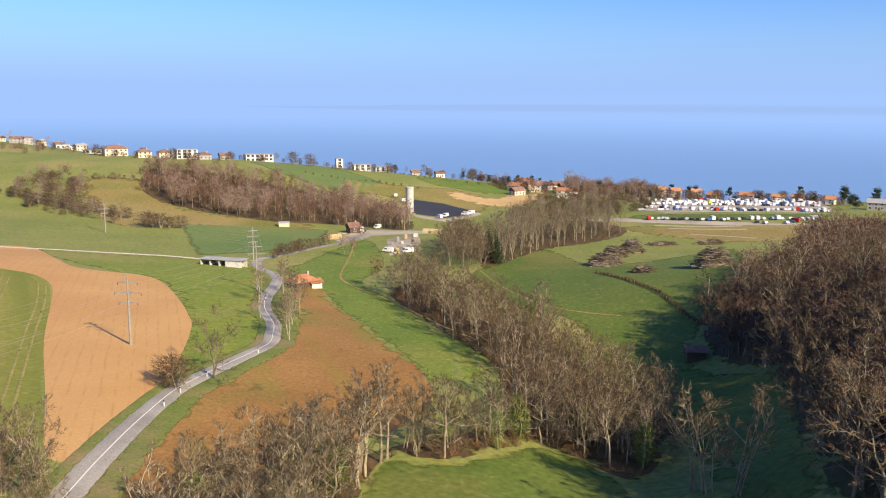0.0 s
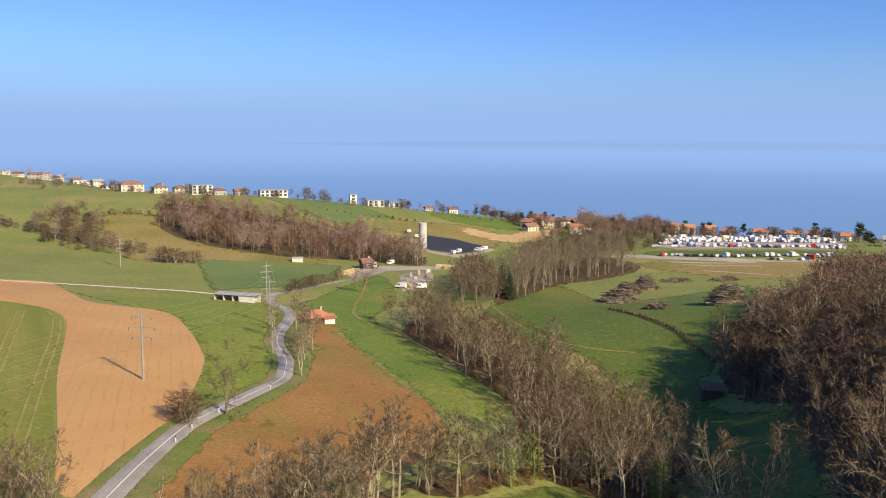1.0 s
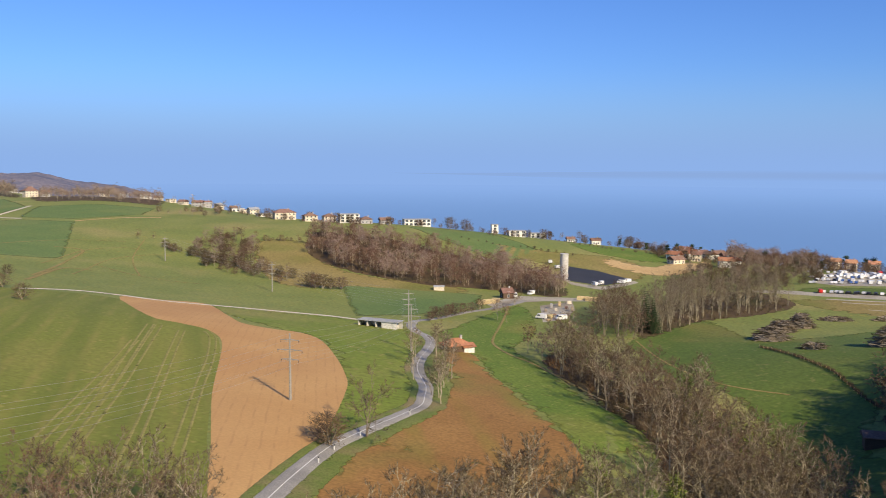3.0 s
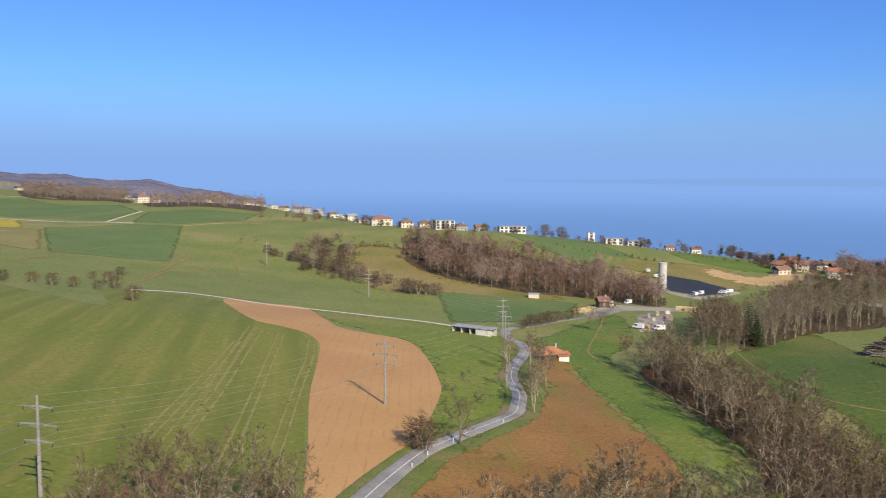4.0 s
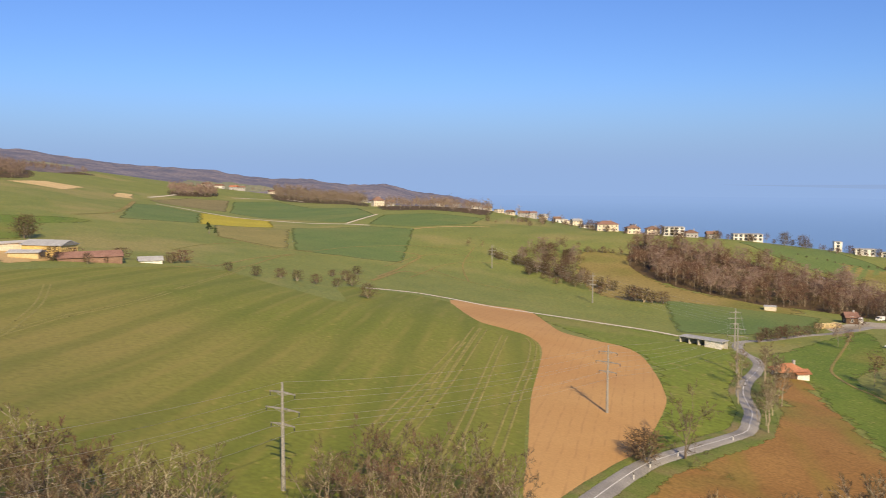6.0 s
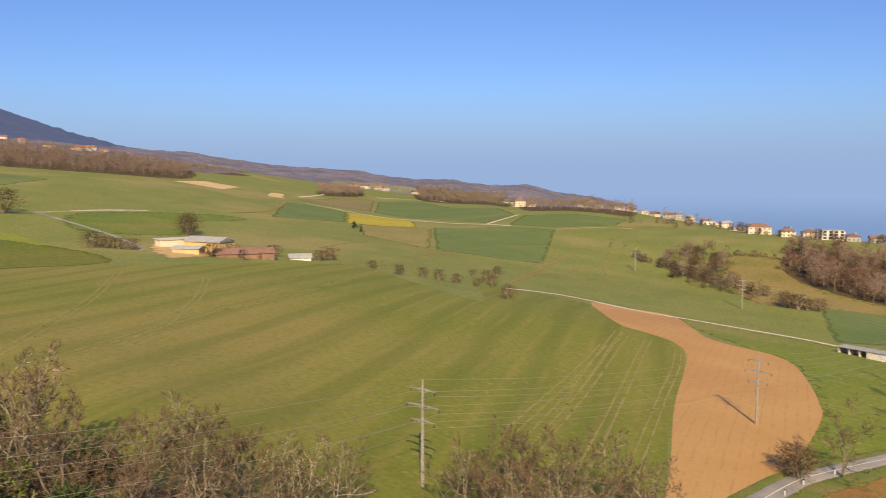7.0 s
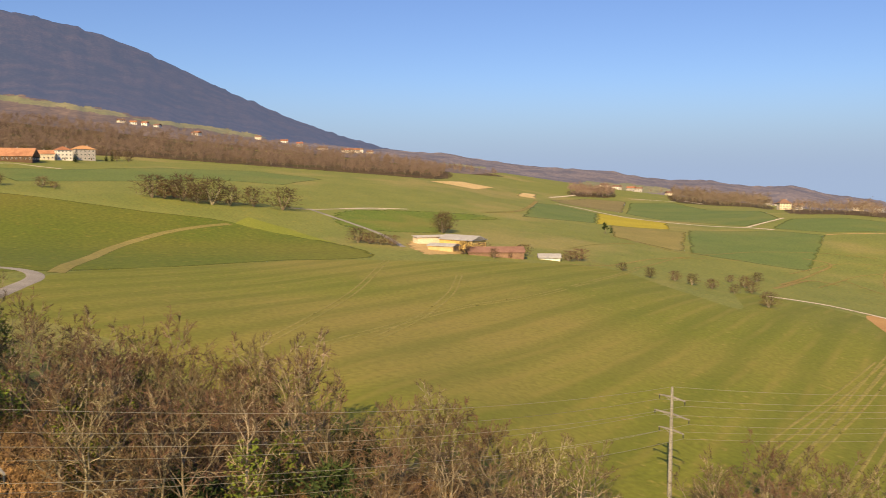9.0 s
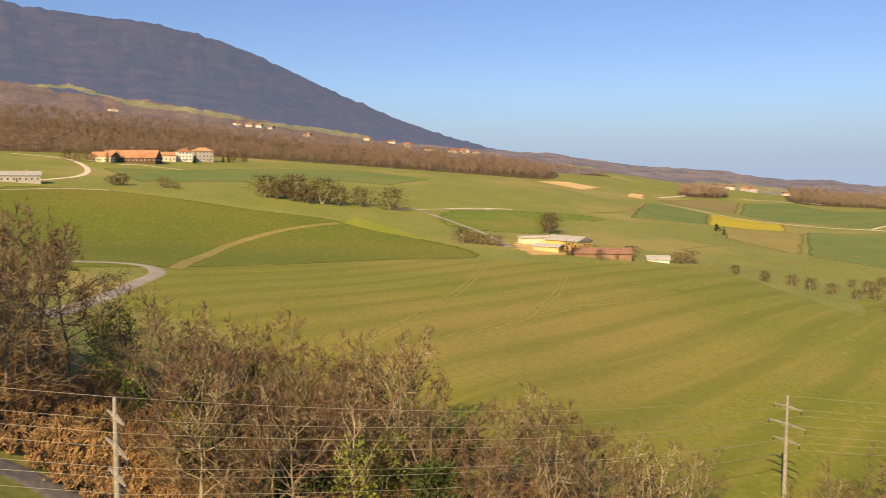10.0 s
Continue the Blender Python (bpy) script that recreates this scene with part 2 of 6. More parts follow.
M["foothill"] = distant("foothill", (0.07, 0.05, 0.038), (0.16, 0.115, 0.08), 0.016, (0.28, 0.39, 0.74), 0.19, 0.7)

for name in ("bright_grass", "meadow", "shade_and_lawn_green", "dry", "earth"):
    edged(M[name])
for name in ("wheat", "rape", "straw"):
    edged(M[name], 0.05, 0.3)
edged(M["clay"], 0.10, 1.3)
edged(M["litter"], 0.22, 1.0)
edged(M["gravel"], 0.9, 0.5)

# ---- land ----
# Heights of the land, by distance from the viewpoint (rows) and bearing (every 15 degrees from -105 to 30).
LAND = {
    40: (24.5, 18.9, 17.2, 12.9, 8.8, 8.3, 8.4, 5.1, 2.2, 0.8),
    80: (34.9, 25.7, 18.4, 18.1, 10.9, 6.8, 3.8, -1, -3.9, 4.1),
    130: (42.1, 30.9, 19.3, 19.7, 10.6, 6.4, -0.5, -4.6, -7.5, 5.9),
    200: (43.6, 27.5, 23, 18.9, 12.4, 4.1, -2.2, -7.1, -13.7, 6.7),
    300: (35.4, 28.7, 22.5, 20.2, 13.6, 3.7, -7.2, -12.9, -5.9, 9.2),
    420: (42.7, 28.6, 22.5, 21, 10.3, -4, -15.2, -15.7, -14.9, -7.1),
    560: (58.9, 48.1, 39.5, 26.6, 11.2, -6.5, -12.8, -22.2, -13.7, -11.9),
    760: (71.4, 66.5, 56.9, 40.4, 12.9, 7.9, 4.3, -13.2, -27.4, -22),
    1050: (100.2, 94.9, 79.2, 57.2, 14.5, 15.8, -31.8, -53.8, -66.7, -62.6),
    1500: (167.8, 164.2, 129.3, 83.3, 29.3, -10, -78.9, -93.5, -93.2, -91.7),
}
RING_LOG = np.log(np.array(list(LAND)))
LAND_Z = np.array(list(LAND.values()))
LAKE_Z = -52.0


def spline_weights(u, count):
    i = np.clip(np.floor(u).astype(int), 0, count - 2)
    s = np.clip(u - i, 0, 1)
    w = np.stack([-.5 * s + s * s - .5 * s**3, 1 - 2.5 * s * s + 1.5 * s**3, .5 * s + 2 * s * s - 1.5 * s**3, -.5 * s * s + .5 * s**3], -1)
    return np.clip(np.stack([i - 1, i, i + 1, i + 2], -1), 0, count - 1), w


def height(x, y):
    """The land's height at places of the plan."""
    x, y = np.asarray(x, float), np.asarray(y, float)
    az = np.degrees(np.arctan2(x, y)).ravel()
    u = np.interp(np.log(np.maximum(np.hypot(x, y), 1)).ravel(), RING_LOG, np.arange(len(RING_LOG)))
    ir, wr = spline_weights(u, len(RING_LOG))

    def at(bearing):
        ib, wb = spline_weights(np.clip((bearing + 105) / 15, 0, 9), 10)
        return np.einsum("nab,na,nb->n", LAND_Z[ir[:, :, None], ib[:, None, :]], wr, wb)
    round_ = np.where(az < -105, az + 360, az)
    back = np.clip((round_ - 30) / 225, 0, 1)
    z = np.where(back > 0, (1 - back) * at(np.full_like(az, 30.0)) + back * at(np.full_like(az, -105.0)), at(az))
    z = z + 26 * np.exp(-((x - 142) ** 2 + (y - 128) ** 2) / 48.0**2).ravel()     # wooded spur, mostly out of view, added to shade the valley
    z = z + 66 * np.exp(-((x - 134) ** 2 + (y - 34) ** 2) / 42.0**2).ravel()      # unseen steep hill, added so that its shade lies in the valley
    near = np.clip(np.hypot(x, y).ravel() / 45, 0, 1)
    z = 12 + (z - 12) * near * near * (3 - 2 * near)      # one level under the viewpoint
    far = np.clip(np.hypot(x, y).ravel() - 1500, 0, 1200)
    return (z - 0.13 * far * np.clip((az + 70) / 25, 0, 1)).reshape(x.shape)


def hz(x, y):
    return float(height(np.array([x]), np.array([y]))[0])


def hs(x, y):
    """Height of a yard's surface lying on the land."""
    return hz(x, y) + 0.08 * max(1, math.hypot(x, y) / 600)


def mesh_of(name, verts, faces, mat, smooth=False):
    me = bpy.data.meshes.new(name)
    me.from_pydata([tuple(v) for v in verts], [], [tuple(f) for f in faces])
    for k in (mat if isinstance(mat, (list, tuple)) else [mat]):
        me.materials.append(k)
    if smooth:
        me.polygons.foreach_set("use_smooth", [True] * len(me.polygons))
    me.update()
    return me


def grid_faces(rows, cols, closed=False):
    i, j = np.meshgrid(np.arange(rows - 1), np.arange(cols if closed else cols - 1), indexing="ij")
    j2 = (j + 1) % cols
    return np.stack([i * cols + j, i * cols + j2, (i + 1) * cols + j2, (i + 1) * cols + j], -1).reshape(-1, 4)


def build_ground():
    bear = np.radians(np.concatenate([np.arange(-120, 50, 0.5), np.arange(50, 240, 4.0)]))
    dist = np.concatenate([[2.0, 5.0], np.exp(np.arange(math.log(8), math.log(60), 0.08)), np.exp(np.arange(math.log(60), math.log(420), 0.018)), np.exp(np.arange(math.log(420), math.log(1600), 0.016)), np.exp(np.arange(math.log(1600), math.log(4950), 0.05))])
    d, b = np.meshgrid(dist, bear, indexing="ij")
    x, y = d * np.sin(b), d * np.cos(b)
    v = np.stack([x, y, height(x, y)], -1).reshape(-1, 3)
    f = grid_faces(len(dist), len(bear), closed=True).tolist() + [list(range(len(bear)))[::-1]]
    ob = new("ground", mesh_of("ground", v, f, M["grass"], True))
    return tagged(ob, "rolling green grassland sloping down towards a lake", "ground", kind="structure")


build_ground()


def smooth_line(pts, closed, step=4):
    out, n = [], len(pts)
    p = [Vector((a[0], a[1], 0)) for a in pts]
    for i in range(n if closed else n - 1):
        a, b, c, d = (p[(i + k) % n] if closed else p[min(max(i + k, 0), n - 1)] for k in (-1, 0, 1, 2))
        for k in range(step):
            s = k / step
            q = b * 1.0 + (c - a) * (0.5 * s) + (a * 2 - b * 5 + c * 4 - d) * (0.5 * s * s) + (b * 3 - a - c * 3 + d) * (0.5 * s**3)
            out.append((q.x, q.y))
    if not closed:
        out.append((p[-1].x, p[-1].y))
    return out


def inside(poly, x, y):
    r = np.zeros(np.shape(x), bool)
    n = len(poly)
    for i in range(n):
        (x1, y1), (x2, y2) = poly[i], poly[(i + 1) % n]
        if y1 == y2:
            continue
        r ^= ((y1 > y) != (y2 > y)) & (x < (x2 - x1) * (y - y1) / (y2 - y1) + x1)
    return r


def spaced(line, most):
    """Adds places to a closed outline, so that none lie further apart."""
    out = []
    for (x1, y1), (x2, y2) in zip(line, line[1:] + line[:1]):
        n = max(1, math.ceil(math.hypot(x2 - x1, y2 - y1) / most))
        out += [(x1 + (x2 - x1) * k / n, y1 + (y2 - y1) * k / n) for k in range(n)]
    return out


def field(name, poly, mat, label, category="field", lift=0.12, cell=5.0, curved=True):
    """A patch of land with an outline of its own, lying on the ground, its edge let into it."""
    line = spaced(list(smooth_line(poly, True) if curved else poly), cell)
    xs, ys = [a[0] for a in line], [a[1] for a in line]
    gx, gy = np.meshgrid(np.arange(min(xs), max(xs), cell), np.arange(min(ys), max(ys), cell))
    ok = inside(line, gx, gy)
    pts = [Vector(a) for a in line] + [Vector(a) for a in zip(gx[ok].tolist(), gy[ok].tolist())]
    n = len(line)
    vs, _, fs, _, _, _ = delaunay_2d_cdt(pts, [(i, (i + 1) % n) for i in range(n)], [], 1, 0.01)
    x, y = np.array([v.x for v in vs]), np.array([v.y for v in vs])
    up = lift * np.maximum(1, np.hypot(x, y) / 600)
    z = height(x, y) + up
    z = np.array(z)
    rim = collections.Counter(frozenset(e) for f in fs for e in zip(f, tuple(f[1:]) + (f[0],)))
    away_from = np.full(len(x), 1e9)
    for e, count in rim.items():
        if count == 1:
            i, j = tuple(e)
            dx, dy = x[j] - x[i], y[j] - y[i]
            t = np.clip(((x - x[i]) * dx + (y - y[i]) * dy) / max(dx * dx + dy * dy, 1e-9), 0, 1)
            away_from = np.minimum(away_from, np.hypot(x - x[i] - t * dx, y - y[i] - t * dy))
    deep = 0.42 + 0.58 * np.clip(away_from / (1.3 * cell), 0, 1)
    z -= 0.7 * up * np.clip(1 - away_from / cell, 0, 1)
    me = inner(mesh_of(name, np.stack([x, y, z], -1), [tuple(f) for f in fs], mat, True), deep)
    if sum(p.normal.z for p in me.polygons) < 0:
        me.flip_normals()
    return tagged(new(name, me), label, category, kind="structure")


def ribbon(name, line, width, mat, label, category="road", lift=0.2, across=4, step=6, crown=0.0, curved=True):
    line = smooth_line(line, False, step) if curved else line
    p = np.array(line)
    d = np.gradient(p, axis=0)
    d /= np.linalg.norm(d, axis=1)[:, None]
    s = np.concatenate([[-0.5], np.linspace(-0.4, 0.4, across + 1), [0.5]])
    x = p[:, 0:1] + d[:, 1:2] * s * width
    y = p[:, 1:2] - d[:, 0:1] * s * width
    z = height(x, y) + lift * np.maximum(1, np.hypot(x, y) / 600) + crown * (1 - (2 * s) ** 2)
    z[:, [0, -1]] -= 0.8 * lift
    v = np.stack([x, y, z], -1).reshape(-1, 3)
    me = inner(mesh_of(name, v, grid_faces(len(p), across + 3)[:, ::-1], mat, True), np.tile([0.2, 0.6] + [1.0] * (across - 1) + [0.6, 0.2] if across > 1 else [0.4, 0.85, 0.85, 0.4], len(p)))
    if sum(q.normal.z for q in me.polygons) < 0:
        me.flip_normals()
    return tagged(new(name, me), label, category, kind="structure")


# Lake: flat, out to where the haze takes it
b = np.radians(np.arange(-120, 242, 3.0))
d = np.array([1.0, 400, 1000, 1800, 3000, 4850])
dd, bb = np.meshgrid(d, b, indexing="ij")
v = np.stack([dd * np.sin(bb), dd * np.cos(bb), np.full_like(dd, LAKE_Z)], -1).reshape(-1, 3)
M["water"] = water
tagged(new("water", mesh_of("water", v, grid_faces(len(d), len(b)), water, True)), "calm hazy blue lake reaching the horizon", "lake", kind="structure")

# Haze over the far water and the faint far shore, far behind all else


# Haze put in as a glowing, half-transparent shell
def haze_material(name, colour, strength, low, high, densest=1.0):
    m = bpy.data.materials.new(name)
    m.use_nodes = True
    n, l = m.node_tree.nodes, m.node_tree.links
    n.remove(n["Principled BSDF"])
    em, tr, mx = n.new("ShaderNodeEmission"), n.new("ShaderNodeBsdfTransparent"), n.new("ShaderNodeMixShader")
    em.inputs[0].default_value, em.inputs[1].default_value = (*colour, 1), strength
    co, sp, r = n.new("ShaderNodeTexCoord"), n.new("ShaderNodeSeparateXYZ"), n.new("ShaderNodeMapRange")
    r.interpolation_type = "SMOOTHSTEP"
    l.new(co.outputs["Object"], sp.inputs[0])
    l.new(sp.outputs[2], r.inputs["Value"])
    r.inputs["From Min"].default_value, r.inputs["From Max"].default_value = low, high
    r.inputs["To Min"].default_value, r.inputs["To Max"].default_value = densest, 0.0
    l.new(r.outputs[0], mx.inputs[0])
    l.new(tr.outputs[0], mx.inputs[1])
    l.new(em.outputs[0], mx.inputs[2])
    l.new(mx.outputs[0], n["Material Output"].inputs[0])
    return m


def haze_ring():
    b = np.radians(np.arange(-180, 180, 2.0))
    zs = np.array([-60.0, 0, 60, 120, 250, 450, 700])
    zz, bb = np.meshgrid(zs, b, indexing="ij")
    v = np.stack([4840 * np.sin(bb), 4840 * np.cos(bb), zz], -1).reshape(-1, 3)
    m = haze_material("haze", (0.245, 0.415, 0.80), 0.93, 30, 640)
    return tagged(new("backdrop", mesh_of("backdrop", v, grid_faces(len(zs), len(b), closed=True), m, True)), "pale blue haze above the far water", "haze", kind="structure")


haze_ring()


def lake_haze():
    """Glowing sheet above the water in place of haze, thicker with distance."""
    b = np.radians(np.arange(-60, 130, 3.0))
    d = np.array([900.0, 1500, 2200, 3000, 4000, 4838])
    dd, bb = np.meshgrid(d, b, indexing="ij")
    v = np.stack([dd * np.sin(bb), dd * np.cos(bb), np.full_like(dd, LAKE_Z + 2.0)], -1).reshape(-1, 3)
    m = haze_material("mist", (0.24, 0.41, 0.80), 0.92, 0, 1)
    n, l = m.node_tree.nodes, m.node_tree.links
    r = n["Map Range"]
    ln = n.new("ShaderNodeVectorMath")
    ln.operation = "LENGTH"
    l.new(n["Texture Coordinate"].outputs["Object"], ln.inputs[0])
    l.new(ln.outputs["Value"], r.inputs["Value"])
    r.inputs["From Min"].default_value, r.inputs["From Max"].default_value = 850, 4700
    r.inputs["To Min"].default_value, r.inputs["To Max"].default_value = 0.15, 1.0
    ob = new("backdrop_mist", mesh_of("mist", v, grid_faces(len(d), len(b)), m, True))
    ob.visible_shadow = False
    return tagged(ob, "thin glowing sheet standing in for haze over the far lake", "mist", kind="structure")


lake_haze()


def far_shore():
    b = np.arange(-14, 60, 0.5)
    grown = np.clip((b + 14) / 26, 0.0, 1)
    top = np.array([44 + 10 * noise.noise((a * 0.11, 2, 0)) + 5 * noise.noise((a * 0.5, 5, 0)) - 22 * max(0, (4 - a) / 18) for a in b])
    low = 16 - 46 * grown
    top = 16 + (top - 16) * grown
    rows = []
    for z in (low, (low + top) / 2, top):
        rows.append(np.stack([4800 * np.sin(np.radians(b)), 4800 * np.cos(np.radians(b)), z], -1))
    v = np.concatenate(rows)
    # Shore is only a glowing strip, its height set to fit the camera's view
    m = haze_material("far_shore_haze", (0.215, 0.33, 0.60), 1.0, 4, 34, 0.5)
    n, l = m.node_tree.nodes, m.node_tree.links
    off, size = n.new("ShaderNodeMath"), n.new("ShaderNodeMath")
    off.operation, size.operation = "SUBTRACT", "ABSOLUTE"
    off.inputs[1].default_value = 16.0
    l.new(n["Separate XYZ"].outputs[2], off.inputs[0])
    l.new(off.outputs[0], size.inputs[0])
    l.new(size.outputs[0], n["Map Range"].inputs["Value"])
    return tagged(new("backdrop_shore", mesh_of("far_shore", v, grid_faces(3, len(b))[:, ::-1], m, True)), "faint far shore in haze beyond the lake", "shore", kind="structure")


far_shore()

# ---- mountain and foothills ----
SKYLINE_B = (-150, -125, -105, -91.8, -90, -86.3, -83.7, -81, -77.9, -74.7, -71.8, -68, -64.3, -61.3, -57, -52, -45)
SKYLINE_E = (5.0, 9.0, 11.2, 10.1, 9.87, 9.56, 9.45, 9.02, 8.0, 6.67, 5.39, 3.77, 2.56, 1.74, 1.1, 0.4, -1.5)


# Height over the horizon where brown leafless woods end; darker and hazier glow above
LEAFY_B = (-150, -90.5, -86, -81, -75.8, -70.3, -63.5, -45)
LEAFY_E = (6.2, 5.4, 4.8, 4.25, 3.4, 2.6, 1.5, 0.7)


def mountain_z(uu, bb):
    """Height of the mountain's side, by share of the way up and bearing."""
    crest = 4300.0
    dist = 1700 + uu * 2950
    sky_z = 55 + crest * np.tan(np.radians(np.interp(bb, SKYLINE_B, SKYLINE_E)))
    rise = np.clip((dist - 1700) / (crest - 1700), 0, 1.0)
    base = height(1500 * np.sin(np.radians(bb)), 1500 * np.cos(np.radians(bb))) - 10
    z = base + (sky_z - base) * (0.35 * rise + 0.65 * rise**2) - np.clip(dist - crest, 0, None) * 0.5
    for i in range(z.shape[0]):
        for j in range(z.shape[1]):
            b, u, r = bb[i, j], uu[i, j], rise[i, j]
            z[i, j] += r * (60 * (1.15 - r) * noise.noise((b * 0.22 + 0.6 * u, u * 1.1, 3)) + 30 * (1.25 - r) * noise.noise((b * 0.8 + u, u * 2.5, 8)) + 9 * noise.noise((b * 2.2 + u, u * 8, 5)))
    return dist * np.sin(np.radians(bb)), dist * np.cos(np.radians(bb)), z


def pasture(bb, rise, strips):
    """Where a slope is open pasture: strips along bearings and heights over the horizon, with uneven edges."""
    found = np.zeros(bb.shape, bool)
    for bears, rises, thick in strips:
        mid = np.interp(bb, bears, rises)
        ends = np.clip(np.minimum(bb - bears[0], bears[-1] - bb) / 1.2, 0, 1)
        wavy = np.array([[0.75 + 0.7 * noise.noise((b * 1.3, r * 3.0, thick * 40)) for b, r in zip(p, q)] for p, q in zip(bb, rise)])
        found |= np.abs(rise - mid) < thick * np.sqrt(ends) * wavy
    return found


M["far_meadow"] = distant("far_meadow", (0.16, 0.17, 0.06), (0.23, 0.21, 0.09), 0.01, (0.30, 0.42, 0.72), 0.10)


def build_mountain():
    bear = np.concatenate([np.arange(-150, -100, 0.8), np.arange(-100, -44.9, 0.2)])
    u = np.concatenate([np.linspace(0, 0.5, 100), np.linspace(0.515, 1, 34)])
    uu, bb = np.meshgrid(u, bear, indexing="ij")
    x, y, z = mountain_z(uu, bb)
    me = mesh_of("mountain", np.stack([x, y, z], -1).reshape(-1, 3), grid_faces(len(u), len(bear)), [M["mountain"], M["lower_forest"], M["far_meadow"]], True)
    rise = np.degrees(np.arctan2(z - 55, np.hypot(x, y)))
    leafy = np.interp(bb, LEAFY_B, LEAFY_E) + np.array([[0.30 * noise.noise((b * 0.4, q * 7, 2)) + 0.22 * noise.noise((b * 1.7, q * 25, 4)) for b in bear] for q in u])
    kind = (rise < leafy).astype(int)
    kind[pasture(bb, rise, MOUNTAIN_PASTURES)] = 2
    me.polygons.foreach_set("material_index", kind[:-1, :-1].ravel().tolist())
    return tagged(new("backdrop_mountain", me), "long wooded mountain ridge, blue with distance", "mountain", kind="structure")


MOUNTAIN_PASTURES = (((-90.8, -88.3, -86.9, -85.3, -83.2), (5.3, 5.35, 5.0, 4.6, 4.35), 0.13), ((-85.4, -82.4, -79.7, -77.8), (4.45, 4.25, 3.9, 3.6), 0.18), ((-77.8, -74.0, -69.5), (3.5, 3.1, 2.45), 0.18))
build_mountain()


def hills_z(uu, bb):
    dist = 1550 + uu * 900
    top = np.interp(bb, (-72, -62, -59.9, -57.3, -55.3, -52.6, -49.8, -46.9, -44.7, -42.5, -40.3, -38, -35.7, -33.5, -30.8, -29), (2.2, 1.7, 1.55, 1.35, 1.0, 0.68, 0.5, 0.32, -0.08, -0.26, -0.33, -0.7, -0.62, -1.13, -1.5, -2.2))
    sky_z = 55 + 2150 * np.tan(np.radians(top))
    base = np.maximum(height(1500 * np.sin(np.radians(bb)), 1500 * np.cos(np.radians(bb))) - 6, LAKE_Z - 4)
    z = base + (sky_z - base) * np.sin(np.clip(uu / 0.67, 0, 1.5) * math.pi / 2)
    x, y = dist * np.sin(np.radians(bb)), dist * np.cos(np.radians(bb))
    for i in range(z.shape[0]):
        for j in range(z.shape[1]):
            z[i, j] += 8 * uu[i, j] * noise.noise((x[i, j] / 120, y[i, j] / 120, 7)) + 6 * uu[i, j] * noise.noise((x[i, j] / 30, y[i, j] / 30, 9))
    return x, y, z


def build_hills():
    """Low wooded hills towards the shore, before the lake."""
    bear = np.arange(-72, -28.9, 0.2)
    u = np.linspace(0, 1, 70)
    uu, bb = np.meshgrid(u, bear, indexing="ij")
    x, y, z = hills_z(uu, bb)
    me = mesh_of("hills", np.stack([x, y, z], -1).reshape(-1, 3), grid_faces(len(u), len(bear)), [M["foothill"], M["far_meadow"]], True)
    open_ = pasture(bb, np.degrees(np.arctan2(z - 55, np.hypot(x, y))), HILL_PASTURES)
    me.polygons.foreach_set("material_index", open_.astype(int)[:-1, :-1].ravel().tolist())
    return tagged(new("backdrop_hills", me), "low brown wooded hills along the far shore", "hills", kind="structure")


HILL_PASTURES = (((-49.5, -46.5, -43.0), (-0.55, -0.7, -0.95), 0.34), ((-42.5, -40.5, -38.0), (-1.35, -1.3, -1.5), 0.12), ((-61, -58, -55), (0.9, 0.75, 0.55), 0.12))
build_hills()

# ---- fields ----
field("ploughed_field", [(-200.7, 330.4), (-184.9, 339.5), (-168.4, 345.5), (-141.7, 308.4), (-126.5, 287.6), (-114, 284.3), (-103.7, 285.7), (-92.9, 276), (-79.8, 250.8), (-69.1, 226.1), (-62.8, 206.8), (-54.8, 165), (-54.4, 147.6), (-53.2, 129.1), (-52.2, 116.1), (-55.1, 113.6), (-59.4, 120.8), (-69.7, 143.6), (-87.8, 182.1), (-103, 218.9), (-111.5, 238.7), (-118.8, 251.1), (-127.8, 259.8), (-137.7, 262.7), (-154.1, 270.5)], M["soil"], "bare pale orange ploughed field with faint drill rows", cell=3, lift=0.10)
field("clay_field", [(-52.2, 293), (-43.3, 293.1), (-32.4, 260.2), (-18.8, 223.7), (-9.4, 201.2), (-4.4, 185.8), (-2, 168.9), (-6.6, 151.8), (-14.1, 142.2), (-21.8, 128.4), (-28.2, 113.9), (-31.9, 99.6), (-35.8, 92.9), (-41.6, 95.7), (-45.2, 110.5), (-47.8, 125.2), (-47.7, 139.5), (-46.6, 155.8), (-43.8, 170.9), (-40.6, 186.2), (-38.3, 201.4), (-38.1, 219.1), (-44.4, 253.3)], M["clay"], "reddish brown field with thin green patches", cell=3, lift=0.06)
field("meadow", [(-63.6, 332.6), (-57.1, 379.6), (-48.6, 416.7), (-37.9, 439.2), (-24.9, 357), (-30.6, 315.3), (-17.9, 283.4), (-0.5, 231), (9.9, 215.4), (13.5, 201.7), (2.2, 180.6), (-4.7, 182.8), (-9.4, 201.2), (-18.8, 223.7), (-32.4, 260.2), (-43.3, 293.1)], M["meadow"], "fresh green sloping meadow beside a wood", lift=0.03)
field("roadside_meadow", [(-108, 284.5), (-103.7, 285), (-92.9, 276), (-79.8, 250.8), (-69.1, 226.1), (-62.8, 206.8), (-56.5, 174), (-50, 172), (-46, 192), (-45.5, 212), (-53, 240), (-59, 268), (-63, 300), (-71, 325), (-84, 352), (-104, 356), (-122, 357), (-150, 344), (-164, 340), (-138, 306)], M["bright_grass"], "bright yellow-green meadow between a ploughed field and a road", lift=0.05)
